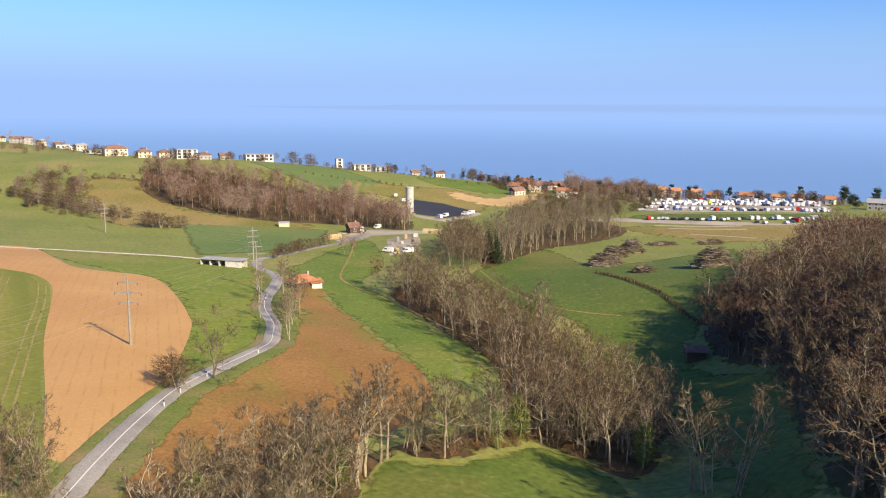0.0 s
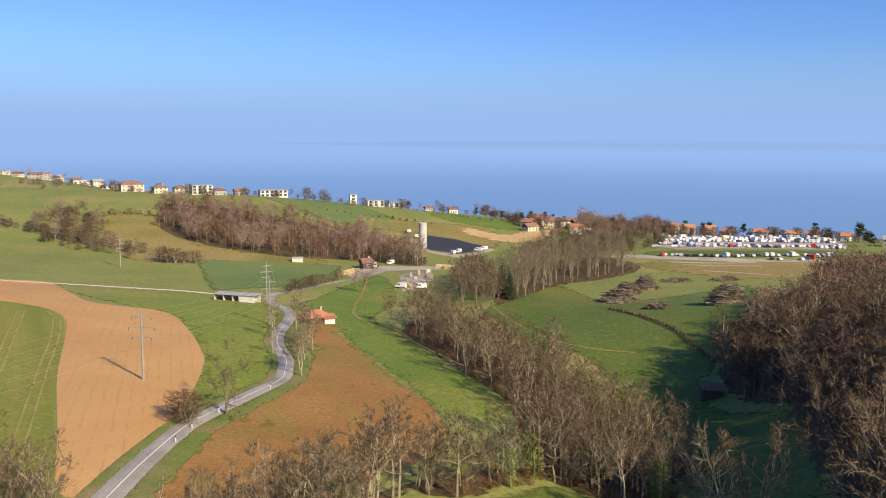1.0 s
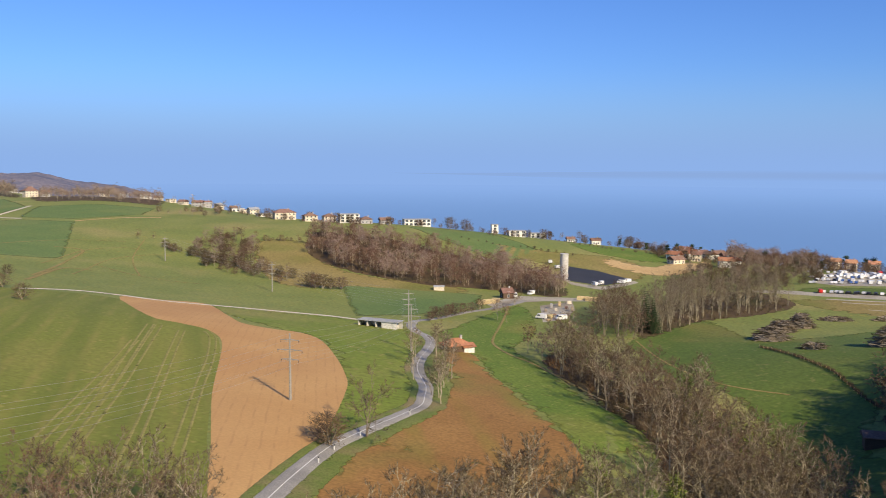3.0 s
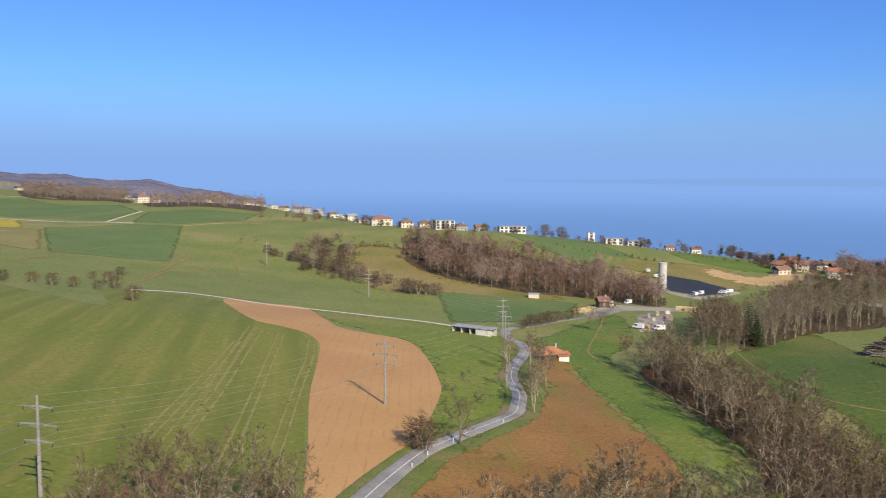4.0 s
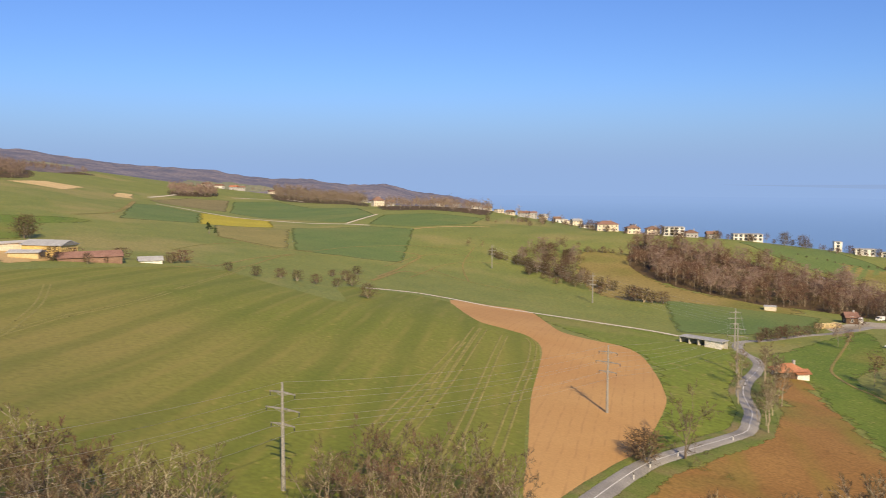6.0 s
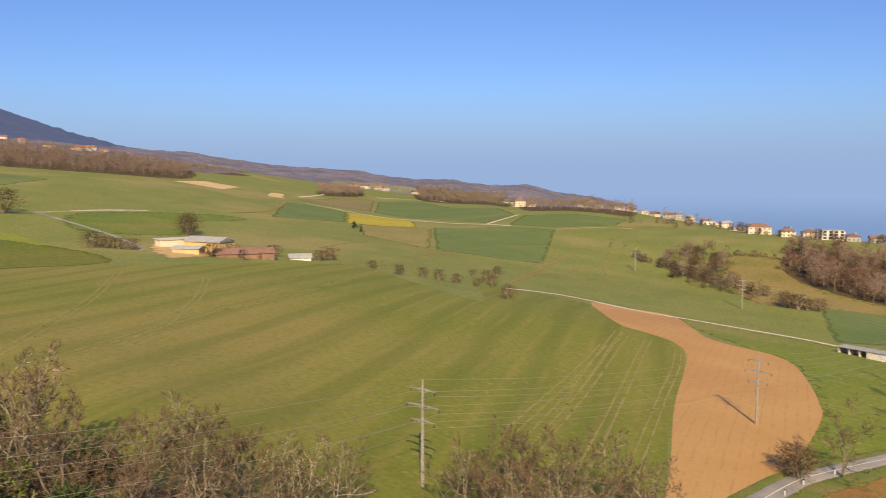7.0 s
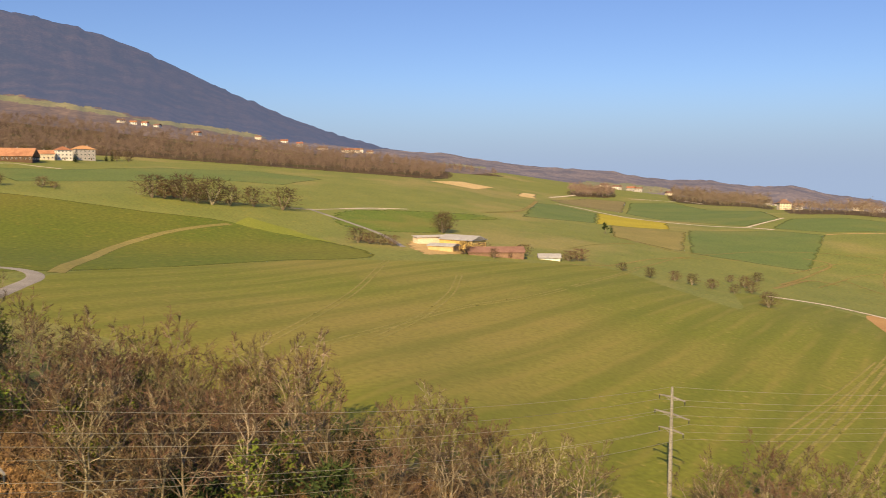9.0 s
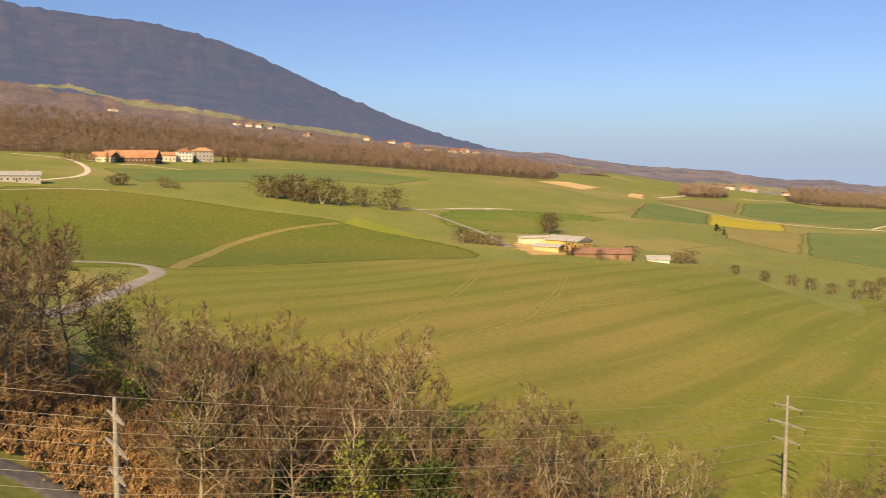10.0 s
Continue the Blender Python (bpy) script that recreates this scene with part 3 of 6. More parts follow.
field("near_meadow", [(-11.7, 117.5), (-10.2, 129.7), (-7.7, 134.1), (1.7, 134.9), (12, 145.3), (18.7, 150.4), (28.1, 143.7), (29.9, 124.7), (17.5, 111.9), (-6, 104.3)], M["shade_and_lawn_green"], "sunlit green clearing between bare trees", lift=0.03, cell=3)
field("valley_meadow", [(13, 343.5), (48.2, 408.5), (68.7, 345), (137.5, 397.9), (87.9, 256.8), (72.7, 233.7), (63.7, 207.5), (74.3, 175.1), (56.8, 123.4), (50.8, 102.7), (42.4, 115.7), (51.1, 185.5), (44.5, 218.4), (38.8, 251.5), (21.7, 275), (14.3, 318.3)], M["shade_and_lawn_green"], "shaded green valley meadow below a wood", lift=0.03)
field("crop_field", [(-118.3, 249.9), (-103, 218.9), (-87.8, 182.1), (-71.8, 146.3), (-55.6, 112.7), (-60.6, 99.4), (-69.3, 87.3), (-73, 77.2), (-81.7, 70.9), (-82.4, 58.8), (-83.7, 63.7), (-97, 46.8), (-151.8, 38.9), (-191.5, 24.3), (-207.1, 14), (-275.8, 35.3), (-309.6, 79.8), (-321.1, 129.3), (-303.6, 171.9), (-303.7, 213.7), (-297.7, 277.7), (-237.2, 258.1), (-193.9, 244.5), (-239, 298.8), (-221.6, 321.1), (-192.5, 319), (-154.1, 270.5), (-137.7, 262.7), (-127.8, 259.8)], M["crop"], "large striped green crop field with wheel tracks", cell=4, lift=0.06)

# ---- roads and tracks ----
ROAD = [(-46.4, 90.4), (-47.9, 104.4), (-49.3, 117), (-50.7, 134.4), (-51, 153), (-49.8, 163.4), (-46.7, 177.5), (-43.5, 190.6), (-41.7, 201.4), (-43, 212), (-45, 223.4), (-48.3, 233.9), (-51.7, 244.4), (-54.5, 256.8), (-56.5, 272), (-57.7, 288.2), (-60, 306.2), (-64.9, 322.6), (-70.8, 333.1), (-77, 349.1), (-80.3, 366.9), (-77.9, 375.5), (-72.5, 384.3), (-63.1, 407.5), (-53.9, 421.4), (-44.7, 442.1), (-39.3, 465.8)]
ROAD = [(x - 0.4, y) for x, y in ROAD]
ribbon("road", ROAD, 4.2, M["asphalt"], "worn grey country road winding between fields", lift=0.16)
TRACK = [(-236.1, 313.4), (-228.8, 327.2), (-219.8, 335.5), (-203.4, 337.2), (-179.8, 335.2), (-153.5, 349), (-121.7, 361.3), (-103.9, 359.6)]
ribbon("gravel_track", TRACK, 4.0, M["gravel"], "pale gravel farm track across the fields", lift=0.14)
FAR_TRACK = [(-739.6, 614.1), (-718.3, 624.9), (-681.9, 622.7), (-625.4, 613.4), (-571.8, 614.1), (-528.3, 615.9), (-496.8, 630.6), (-471.2, 632.8)]
ribbon("far_track", FAR_TRACK, 6.0, M["gravel"], "pale straight farm track between far fields", lift=0.14)

# ---- builders ----


class Soup:
    """Vertices and faces gathered by hand, for one mesh."""

    def __init__(self):
        self.v, self.f = [], []

    def tube(self, path, radii, sides=4, cap=False):
        base = len(self.v)
        for k, (p, r) in enumerate(zip(path, radii)):
            a = path[min(k + 1, len(path) - 1)] - path[max(k - 1, 0)]
            a = a.normalized() if a.length > 1e-6 else Vector((0, 0, 1))
            u = a.orthogonal().normalized()
            w = a.cross(u)
            for s in range(sides):
                t = 2 * math.pi * s / sides
                self.v.append(p + (u * math.cos(t) + w * math.sin(t)) * r)
        for k in range(len(path) - 1):
            for s in range(sides):
                i, j = base + k * sides + s, base + k * sides + (s + 1) % sides
                self.f.append((i, j, j + sides, i + sides))
        if cap:
            self.f.append(tuple(base + (len(path) - 1) * sides + s for s in range(sides)))
            self.f.append(tuple(base + s for s in reversed(range(sides))))

    def tri(self, a, b, c):
        n = len(self.v)
        self.v += [a, b, c]
        self.f.append((n, n + 1, n + 2))

    def sliver(self, a, b, width, rnd):
        side = (b - a).cross(Vector((rnd.uniform(-1, 1), rnd.uniform(-1, 1), rnd.uniform(-1, 1))))
        if side.length < 1e-6:
            return
        side = side.normalized() * (width / 2)
        self.tri(a + side, a - side, b)

    def quad(self, a, b, c, d):
        n = len(self.v)
        self.v += [a, b, c, d]
        self.f.append((n, n + 1, n + 2, n + 3))

    def box(self, x0, y0, z0, x1, y1, z1, m=None):
        n = len(self.v)
        for z in (z0, z1):
            for x, y in ((x0, y0), (x1, y0), (x1, y1), (x0, y1)):
                p = Vector((x, y, z))
                self.v.append(m @ p if m else p)
        for f in ((3, 2, 1, 0), (4, 5, 6, 7), (0, 1, 5, 4), (1, 2, 6, 5), (2, 3, 7, 6), (3, 0, 4, 7)):
            self.f.append(tuple(n + i for i in f))

    def mesh(self, name, mat, smooth=False):
        return mesh_of(name, self.v, self.f, mat, smooth)


def part(name, data, parent, label=""):
    ob = new(name, data.mesh(name, data.mat) if isinstance(data, Soup) else data)
    ob.parent = parent
    if label:
        ob["label"] = label
    return ob


def soup_part(name, soup, mat, parent, label="", smooth=False):
    return part(name, soup.mesh(name, mat, smooth), parent, label)


def lift(v):
    return Vector((v[0], v[1], hz(v[0], v[1])))


def away(rnd, direction, spread, up=0.0):
    d = direction + Vector((rnd.gauss(0, spread), rnd.gauss(0, spread), rnd.gauss(0, spread) + up))
    return d.normalized()


def grow(trunk, crown, rnd, p, d, length, r, level, kids, rise, width, spread=0.5):
    """A limb with its branches, small branches and twigs; tubes while thick, slivers once fine."""
    n = 3 if level == 0 else 2
    path, dd = [p], d
    for q in range(n):
        path.append(path[-1] + dd * (length / n))
        dd = away(rnd, dd, 0.17, rise)
    if level < 2:
        trunk.tube(path, [r * (1 - 0.72 * k / n) for k in range(n + 1)], 4 if level == 0 else 3)
    else:
        side = d.cross(Vector((rnd.uniform(-1, 1), rnd.uniform(-1, 1), rnd.uniform(-1, 1)))).normalized() * max(r, width * 0.6)
        trunk.quad(path[0] + side, path[0] - side, path[1] - side * 0.7, path[1] + side * 0.7)
        trunk.tri(path[1] + side * 0.7, path[1] - side * 0.7, path[2])
    for k in range(kids[level]):
        t = 0.28 + 0.72 * (k + rnd.random()) / kids[level]
        i = min(int(t * n), n - 1)
        q = path[i].lerp(path[i + 1], t * n - i)
        e = away(rnd, (path[i + 1] - path[i]).normalized(), spread, rise)
        if level == 2:
            crown.sliver(q, q + e * length * rnd.uniform(0.45, 0.85), width, rnd)
        else:
            grow(trunk, crown, rnd, q, e, length * rnd.uniform(0.42, 0.62) * (1.1 - 0.3 * t), r * 0.5, level + 1, kids, rise, width, spread)


def bare_tree(name, seed, h, stems=1, spread=0.36, low=0.25, limbs=13, bark="bark", twig="twig", ivy=0, wide=1.0, tilts=(30, 62), rise=0.10, kids=(4, 5, 7)):
    """A leafless tree: root, trunk with limbs, crown of branches and twigs, and ivy if any."""
    rnd = random.Random(seed)
    trunk, crown, leaf = Soup(), Soup(), Soup()
    per = max(3, round(limbs / stems))
    for st in range(stems):
        lean = Vector((rnd.gauss(0, 1), rnd.gauss(0, 1), 0)) * (0.05 if stems == 1 else 0.16) * h
        hh = h * (1.0 if st == 0 else rnd.uniform(0.78, 1.0))
        foot = Vector((rnd.uniform(-1, 1), rnd.uniform(-1, 1), 0)) * 0.04 * h * (stems > 1)
        path, radii = [], []
        for k in range(7):
            s = k / 6
            path.append(foot + lean * s**1.3 + Vector((rnd.gauss(0, 0.010) * h, rnd.gauss(0, 0.010) * h, s * hh * 0.86 - 0.5 * (k == 0))))
            radii.append(h * 0.0165 * (1.0 - 0.9 * s) / math.sqrt(stems) + 0.012)
        trunk.tube(path, radii, 6)
        for k in range(per):
            s = low + (1.0 - low) * (k + rnd.random()) / per
            u = s * 6
            i = min(int(u), 5)
            p = path[i].lerp(path[i + 1], u - i)
            a = k * 2.4 + st * 1.7 + rnd.uniform(-0.5, 0.5)
            tilt = radians(rnd.uniform(*tilts)) * (1.2 - 0.65 * s)
            d = Vector((math.cos(a) * math.sin(tilt), math.sin(a) * math.sin(tilt), math.cos(tilt)))
            length = hh * spread * (1.05 - 0.55 * s) * rnd.uniform(0.8, 1.15)
            grow(trunk, crown, rnd, p, d, length, h * 0.0066 * (1.1 - 0.6 * s), 0, kids, rise, 0.0024 * h * wide)
        for _ in range(ivy):
            s = rnd.uniform(0.03, 0.8) ** 0.9
            u = s * 6
            i = min(int(u), 5)
            p = path[i].lerp(path[i + 1], u - i)
            a, r = rnd.uniform(0, 6.28), h * (0.03 + 0.10 * math.sin(math.pi * min(1, s * 1.1))) * rnd.uniform(0.5, 1.25)
            p = p + Vector((math.cos(a) * r, math.sin(a) * r, rnd.gauss(0, 0.02) * h))
            e1 = Vector((rnd.gauss(0, 1), rnd.gauss(0, 1), rnd.gauss(0, 1))).normalized() * rnd.uniform(0.10, 0.24)
            e2 = e1.orthogonal().normalized() * rnd.uniform(0.08, 0.2)
            leaf.quad(p - e1, p - e2, p + e1, p + e2)
    root = new(name)
    soup_part("trunk", trunk, M[bark], root)
    soup_part("crown", crown, M[twig], root)
    if ivy:
        soup_part("ivy", leaf, M["ivy"], root, "dark green climbing ivy")
    return root


def conifer(name, seed, h, width=0.2, dense=1.0):
    rnd = random.Random(seed)
    trunk, crown = Soup(), Soup()
    trunk.tube([Vector((0, 0, -0.5)), Vector((0, 0, h * 0.5)), Vector((0, 0, h * 0.98))], [h * 0.018, h * 0.011, 0.02], 6)
    tiers = int(22 * dense)
    for k in range(tiers):
        s = 0.08 + 0.9 * k / tiers
        reach = h * width * (1.02 - s) ** 0.8
        for b in range(int(11 - 5 * s)):
            a = b * 6.283 / int(11 - 5 * s) + k * 0.9 + rnd.uniform(-0.3, 0.3)
            out = Vector((math.cos(a), math.sin(a), -0.18))
            side = Vector((-math.sin(a), math.cos(a), 0))
            p = Vector((0, 0, s * h))
            n = 5
            for q in range(n):
                t = (q + 0.6) / n
                c = p + out * reach * t * rnd.uniform(0.85, 1.15) + Vector((0, 0, 0.12 * reach * t * t))
                w = reach * 0.30 * (1.15 - t)
                crown.tri(c - out * reach * 0.16 + side * w * 0.4, c + side * w * rnd.uniform(0.6, 1.2) + out * reach * 0.12 - Vector((0, 0, 0.1 * reach)), c - side * w * rnd.uniform(0.6, 1.2) + out * reach * 0.1 - Vector((0, 0, 0.14 * reach)))
    root = new(name)
    soup_part("trunk", trunk, M["bark"], root)
    soup_part("crown", crown, M["needles"], root)
    return root


def pine(name, seed, h):
    """A broad dark evergreen with a clear stem."""
    rnd = random.Random(seed)
    trunk, crown = Soup(), Soup()
    trunk.tube([Vector((0, 0, -0.5)), Vector((0.1, 0, h * 0.5)), Vector((0, 0.1, h * 0.95))], [h * 0.02, h * 0.014, 0.03], 6)
    for _ in range(26):
        c = Vector((rnd.gauss(0, 0.13) * h, rnd.gauss(0, 0.13) * h, h * rnd.uniform(0.35, 0.95)))
        c.x *= 1.35 - c.z / h
        c.y *= 1.35 - c.z / h
        trunk.tube([Vector((0, 0, c.z - 0.1 * h)), c], [0.006 * h, 0.002 * h], 3)
        for _ in range(42):
            p = c + Vector((rnd.gauss(0, 0.055) * h, rnd.gauss(0, 0.055) * h, rnd.gauss(0, 0.032) * h))
            e = Vector((rnd.gauss(0, 1), rnd.gauss(0, 1), rnd.gauss(0, 0.6))).normalized() * 0.035 * h
            f = e.orthogonal().normalized() * 0.03 * h
            crown.tri(p - e, p + e, p + f)
    root = new(name)
    soup_part("trunk", trunk, M["bark"], root)
    soup_part("crown", crown, M["needles"], root)
    return root


def shrub_soup(soup, at, h, rnd, count=14, twigs=9, wide=0.02):
    """A leafless bush: stems from one foot, with twigs."""
    for _ in range(count):
        a, t = rnd.uniform(0, 6.283), rnd.uniform(0.15, 1.1)
        d = Vector((math.cos(a) * math.sin(t), math.sin(a) * math.sin(t), math.cos(t)))
        e = at + d * h * rnd.uniform(0.6, 1.0)
        soup.sliver(at, e, wide * 2.2, rnd)
        for _ in range(twigs):
            p = at.lerp(e, rnd.uniform(0.3, 1.0))
            soup.sliver(p, p + away(rnd, d, 0.8, 0.1) * h * rnd.uniform(0.16, 0.36), wide, rnd)


PROTOTYPES = []


def proto(ob):
    PROTOTYPES.append(ob)
    return ob


def plant(kind, x, y, rnd, size=1.0, label="", category="tree", group="", squash=1.0):
    m = Matrix.LocRotScale((x, y, hz(x, y)), Euler((rnd.gauss(0, 0.03), rnd.gauss(0, 0.03), rnd.uniform(0, 6.283))), (size * squash, size * squash, size))
    ob = copy_thing(kind, m)
    return tagged(ob, label, category, group)


def scatter(poly, spacing, seed, jitter=0.42):
    """Places spread over an outline, on a shaken lattice."""
    rnd = random.Random(seed)
    xs, ys = [a[0] for a in poly], [a[1] for a in poly]
    out, row, y = [], 0, min(ys)
    while y < max(ys):
        x = min(xs) + (row % 2) * spacing / 2
        while x < max(xs):
            p = (x + rnd.uniform(-jitter, jitter) * spacing, y + rnd.uniform(-jitter, jitter) * spacing)
            if inside(poly, p[0], p[1]):
                out.append(p)
            x += spacing
        y += spacing * 0.87
        row += 1
    return out


def along(line, spacing):
    """Places and headings every so many metres along a line."""
    out, left = [], 0.0
    for (x1, y1), (x2, y2) in zip(line, line[1:]):
        n = math.hypot(x2 - x1, y2 - y1)
        d = left
        while d < n:
            out.append((x1 + (x2 - x1) * d / n, y1 + (y2 - y1) * d / n, math.atan2(y2 - y1, x2 - x1)))
            d += spacing
        left = d - n
    return out


# ---- trees ----
ASH = [proto(bare_tree("bare_tree", 11, 15, spread=0.40, low=0.3, limbs=11, wide=1.85, tilts=(36, 70))), proto(bare_tree("bare_tree", 12, 14, stems=3, spread=0.37, low=0.35, limbs=11, wide=1.85, tilts=(36, 66))),
       proto(bare_tree("bare_tree", 13, 16, spread=0.36, low=0.36, limbs=11, wide=1.85, tilts=(34, 66))), proto(bare_tree("bare_tree", 14, 12, stems=4, spread=0.40, low=0.25, limbs=11, wide=1.95, tilts=(32, 66))),
       proto(bare_tree("bare_tree", 15, 14, spread=0.42, low=0.28, limbs=11, wide=1.85, tilts=(40, 78)))]
OAK = [proto(bare_tree("broad_bare_tree", 21, 12, bark="bark_dark", spread=0.54, low=0.14, limbs=11, twig="twig_red", tilts=(48, 92), rise=0.07, wide=2.15)), proto(bare_tree("broad_bare_tree", 22, 13, stems=2, spread=0.48, low=0.2, limbs=11, tilts=(46, 90), rise=0.07, wide=2.15)),
       proto(bare_tree("broad_bare_tree", 23, 11, bark="bark_dark", stems=3, spread=0.52, low=0.14, limbs=11, tilts=(46, 88), rise=0.07, wide=2.3)), proto(bare_tree("broad_bare_tree", 24, 13, bark="bark_dark", stems=2, spread=0.48, low=0.2, limbs=11, twig="twig_red", tilts=(46, 88), rise=0.07, wide=2.15))]
IVY = [proto(bare_tree("ivy_clad_tree", 31, 14, spread=0.30, limbs=11, ivy=850)), proto(bare_tree("ivy_clad_tree", 32, 12, stems=2, spread=0.32, limbs=12, ivy=500))]
MID_RED = [proto(bare_tree("bare_tree", 44, 14, spread=0.32, limbs=12, low=0.4, twig="twig_red", kids=(3, 4, 4), wide=2.2)), proto(bare_tree("bare_tree", 45, 13, stems=2, spread=0.34, limbs=12, low=0.3, twig="twig_shaded", kids=(3, 4, 4), wide=2.2))]


def far_tree(seed, h, twig, count=95, wide=0.022, stout=1.0):
    """A leafless tree seen from afar: a stem and a mist of twigs."""
    rnd = random.Random(seed)
    t, c = Soup(), Soup()
    t.tube([Vector((0, 0, -0.5)), Vector((0, 0, h * 0.8))], [h * 0.016 * stout, h * 0.006 * stout], 3)
    knots = []
    for k in range(18):
        z, a = rnd.uniform(0.30, 0.88), k * 2.4 + rnd.uniform(-0.4, 0.4)
        r = 0.24 * math.sqrt(max(0.05, 1 - ((z - 0.55) / 0.42) ** 2)) * rnd.uniform(0.45, 1.0)
        c0 = Vector((math.cos(a) * r * h, math.sin(a) * r * h, z * h))
        t.sliver(Vector((0, 0, (z - 0.22) * h)), c0, h * 0.012, rnd)
        knots.append(c0)
    for _ in range(count):
        c0 = rnd.choice(knots)
        u = Vector((rnd.gauss(0, 1), rnd.gauss(0, 1), rnd.gauss(0.15, 0.8))).normalized()
        p = c0 + u * h * rnd.uniform(0.0, 0.15)
        c.sliver(p, p + away(rnd, u, 0.9, 0.15) * h * rnd.uniform(0.05, 0.12), h * wide, rnd)
    root = new("bare_tree")
    soup_part("trunk", t, M["bark"], root)
    soup_part("crown", c, M[twig], root)
    return root


HILL = [proto(far_tree(81, 13, "twig_red", 290, 0.018, 0.6)), proto(far_tree(82, 14, "twig_hazed", 290, 0.018, 0.6)), proto(far_tree(83, 12, "twig_red", 280, 0.018, 0.6))]


def far_bush(seed, h, twig, count=640, wide=0.02):
    rnd = random.Random(seed)
    t, c = Soup(), Soup()
    for k in range(5):
        a = k * 1.3 + rnd.random()
        t.tube([Vector((0, 0, -0.3)), Vector((math.cos(a) * h * 0.2, math.sin(a) * h * 0.2, h * 0.55))], [h * 0.02, h * 0.008], 3)
    for _ in range(count):
        z, a = rnd.uniform(0.12, 0.85), rnd.uniform(0, 6.283)
        r = 0.5 * math.sqrt(max(0.0, 1 - ((z - 0.45) / 0.5) ** 2)) * (0.85 + 0.35 * math.sin(3 * a + seed)) * rnd.uniform(0.25, 1.0) * h
        p = Vector((math.cos(a) * r, math.sin(a) * r, z * h))
        c.sliver(p, p + away(rnd, Vector((math.cos(a), math.sin(a), 0.5)).normalized(), 0.8) * h * rnd.uniform(0.09, 0.2), h * wide, rnd)
    root = new("bush")
    soup_part("stem", t, M["bark"], root)
    soup_part("crown", c, M[twig], root)
    return root


DENSE = [proto(far_tree(85, 14, "twig_shaded", 270, 0.0145)), proto(far_tree(86, 13, "twig", 270, 0.0145)), proto(far_tree(87, 15, "twig_red", 270, 0.0145))]
HOLLY = [proto(far_bush(95, 6, "holly", 800, 0.04)), proto(far_bush(96, 5, "holly", 700, 0.045))]
BUSH = [proto(far_bush(91, 8, "twig")), proto(far_bush(92, 7, "twig_red")), proto(far_bush(93, 9, "twig"))]
FAR = [proto(far_tree(71, 14, "twig_hazed", 105, 0.041, 0.5)), proto(far_tree(72, 13, "twig_hazed", 105, 0.041, 0.5)), proto(far_tree(73, 15, "twig_hazed", 105, 0.041, 0.5))]
SPRUCE = [proto(conifer("conifer", 51, 16)), proto(conifer("conifer", 52, 14, 0.24))]
PINE = [proto(pine("pine", 61, 14)), proto(pine("pine", 62, 12))]


def wood(poly, spacing, seed, kinds, label, group, size=(0.8, 1.15), odd=(), odd_share=0.0, odd_label="", curved=False):
    rnd = random.Random(seed)
    for x, y in scatter(poly, spacing, seed):
        swell = 1 + 0.22 * noise.noise((x / 14, y / 14, seed))
        if odd and rnd.random() < odd_share:
            plant(rnd.choice(odd), x, y, rnd, swell * rnd.uniform(*size), odd_label, "tree", group)
        else:
            plant(rnd.choice(kinds), x, y, rnd, swell * rnd.uniform(*size), label, "tree", group)


def wood_mass(name, poly, spacing, seed, kinds, label, size=(0.8, 1.15), places=None):
    """A far wood, as one mass of trees."""
    rnd = random.Random(seed)
    lots = []
    for k in kinds:
        got = []
        for i, ob in enumerate(k.children):
            me = ob.data
            v = np.empty(len(me.vertices) * 3)
            me.vertices.foreach_get("co", v)
            got.append((v.reshape(-1, 3), [tuple(p.vertices) for p in me.polygons], me.materials[0]))
        lots.append(got)
    mats, vs, fs, ms, n = [], [], [], [], 0
    for x, y in places or scatter(poly, spacing, seed, 0.85):
        a, s = rnd.uniform(0, 6.283), rnd.uniform(*size) * (1 + 0.4 * noise.noise((x / 28, y / 28, seed)))
        turn = np.array([[math.cos(a), -math.sin(a), 0], [math.sin(a), math.cos(a), 0], [0, 0, 1]]) * s
        for v, f, mat in rnd.choice(lots):
            if mat not in mats:
                mats.append(mat)
            vs.append(v @ turn.T + (x, y, hz(x, y)))
            fs += [tuple(i + n for i in q) for q in f]
            ms += [mats.index(mat)] * len(f)
            n += len(v)
    me = mesh_of(name, np.concatenate(vs), fs, mats)
    me.polygons.foreach_set("material_index", ms)
    return tagged(new(name, me), label, "wood", kind="stuff")


def brush(name, poly, spacing, seed, h, mat, label, count=12, twigs=8, wide=0.03):
    """Undergrowth, as one mass of bushes."""
    rnd = random.Random(seed)
    s = Soup()
    for x, y in scatter(poly, spacing, seed):
        shrub_soup(s, lift((x, y)), h * rnd.uniform(0.6, 1.25), rnd, count, twigs, wide)
    return tagged(new(name, s.mesh(name, M[mat])), label, "undergrowth", kind="stuff")


FRONT_WOOD = [(-31.7, 79.8), (-32.7, 87.7), (-31.8, 98.1), (-28.1, 110), (-21.5, 121.6), (-12.5, 135.5), (1.9, 149.7), (18.7, 160), (35.8, 166.7), (41.8, 154.1), (33.8, 137.9), (26.4, 145.8), (19, 152.9), (10, 145.4), (1.8, 137), (-7.8, 136), (-11, 129), (-12.4, 115.5), (-14.6, 97), (-20.9, 82.7)]
MIDDLE_WOOD = [(-18.5, 292), (1.1, 230), (12.3, 204.8), (13.7, 184.1), (16.3, 158.4), (30.6, 157.8), (39.9, 155), (48.8, 167.9), (48, 188.8), (40.4, 212), (33.5, 225.7), (30, 248.9), (16.5, 251), (5, 276.1), (-9.4, 319.5)]
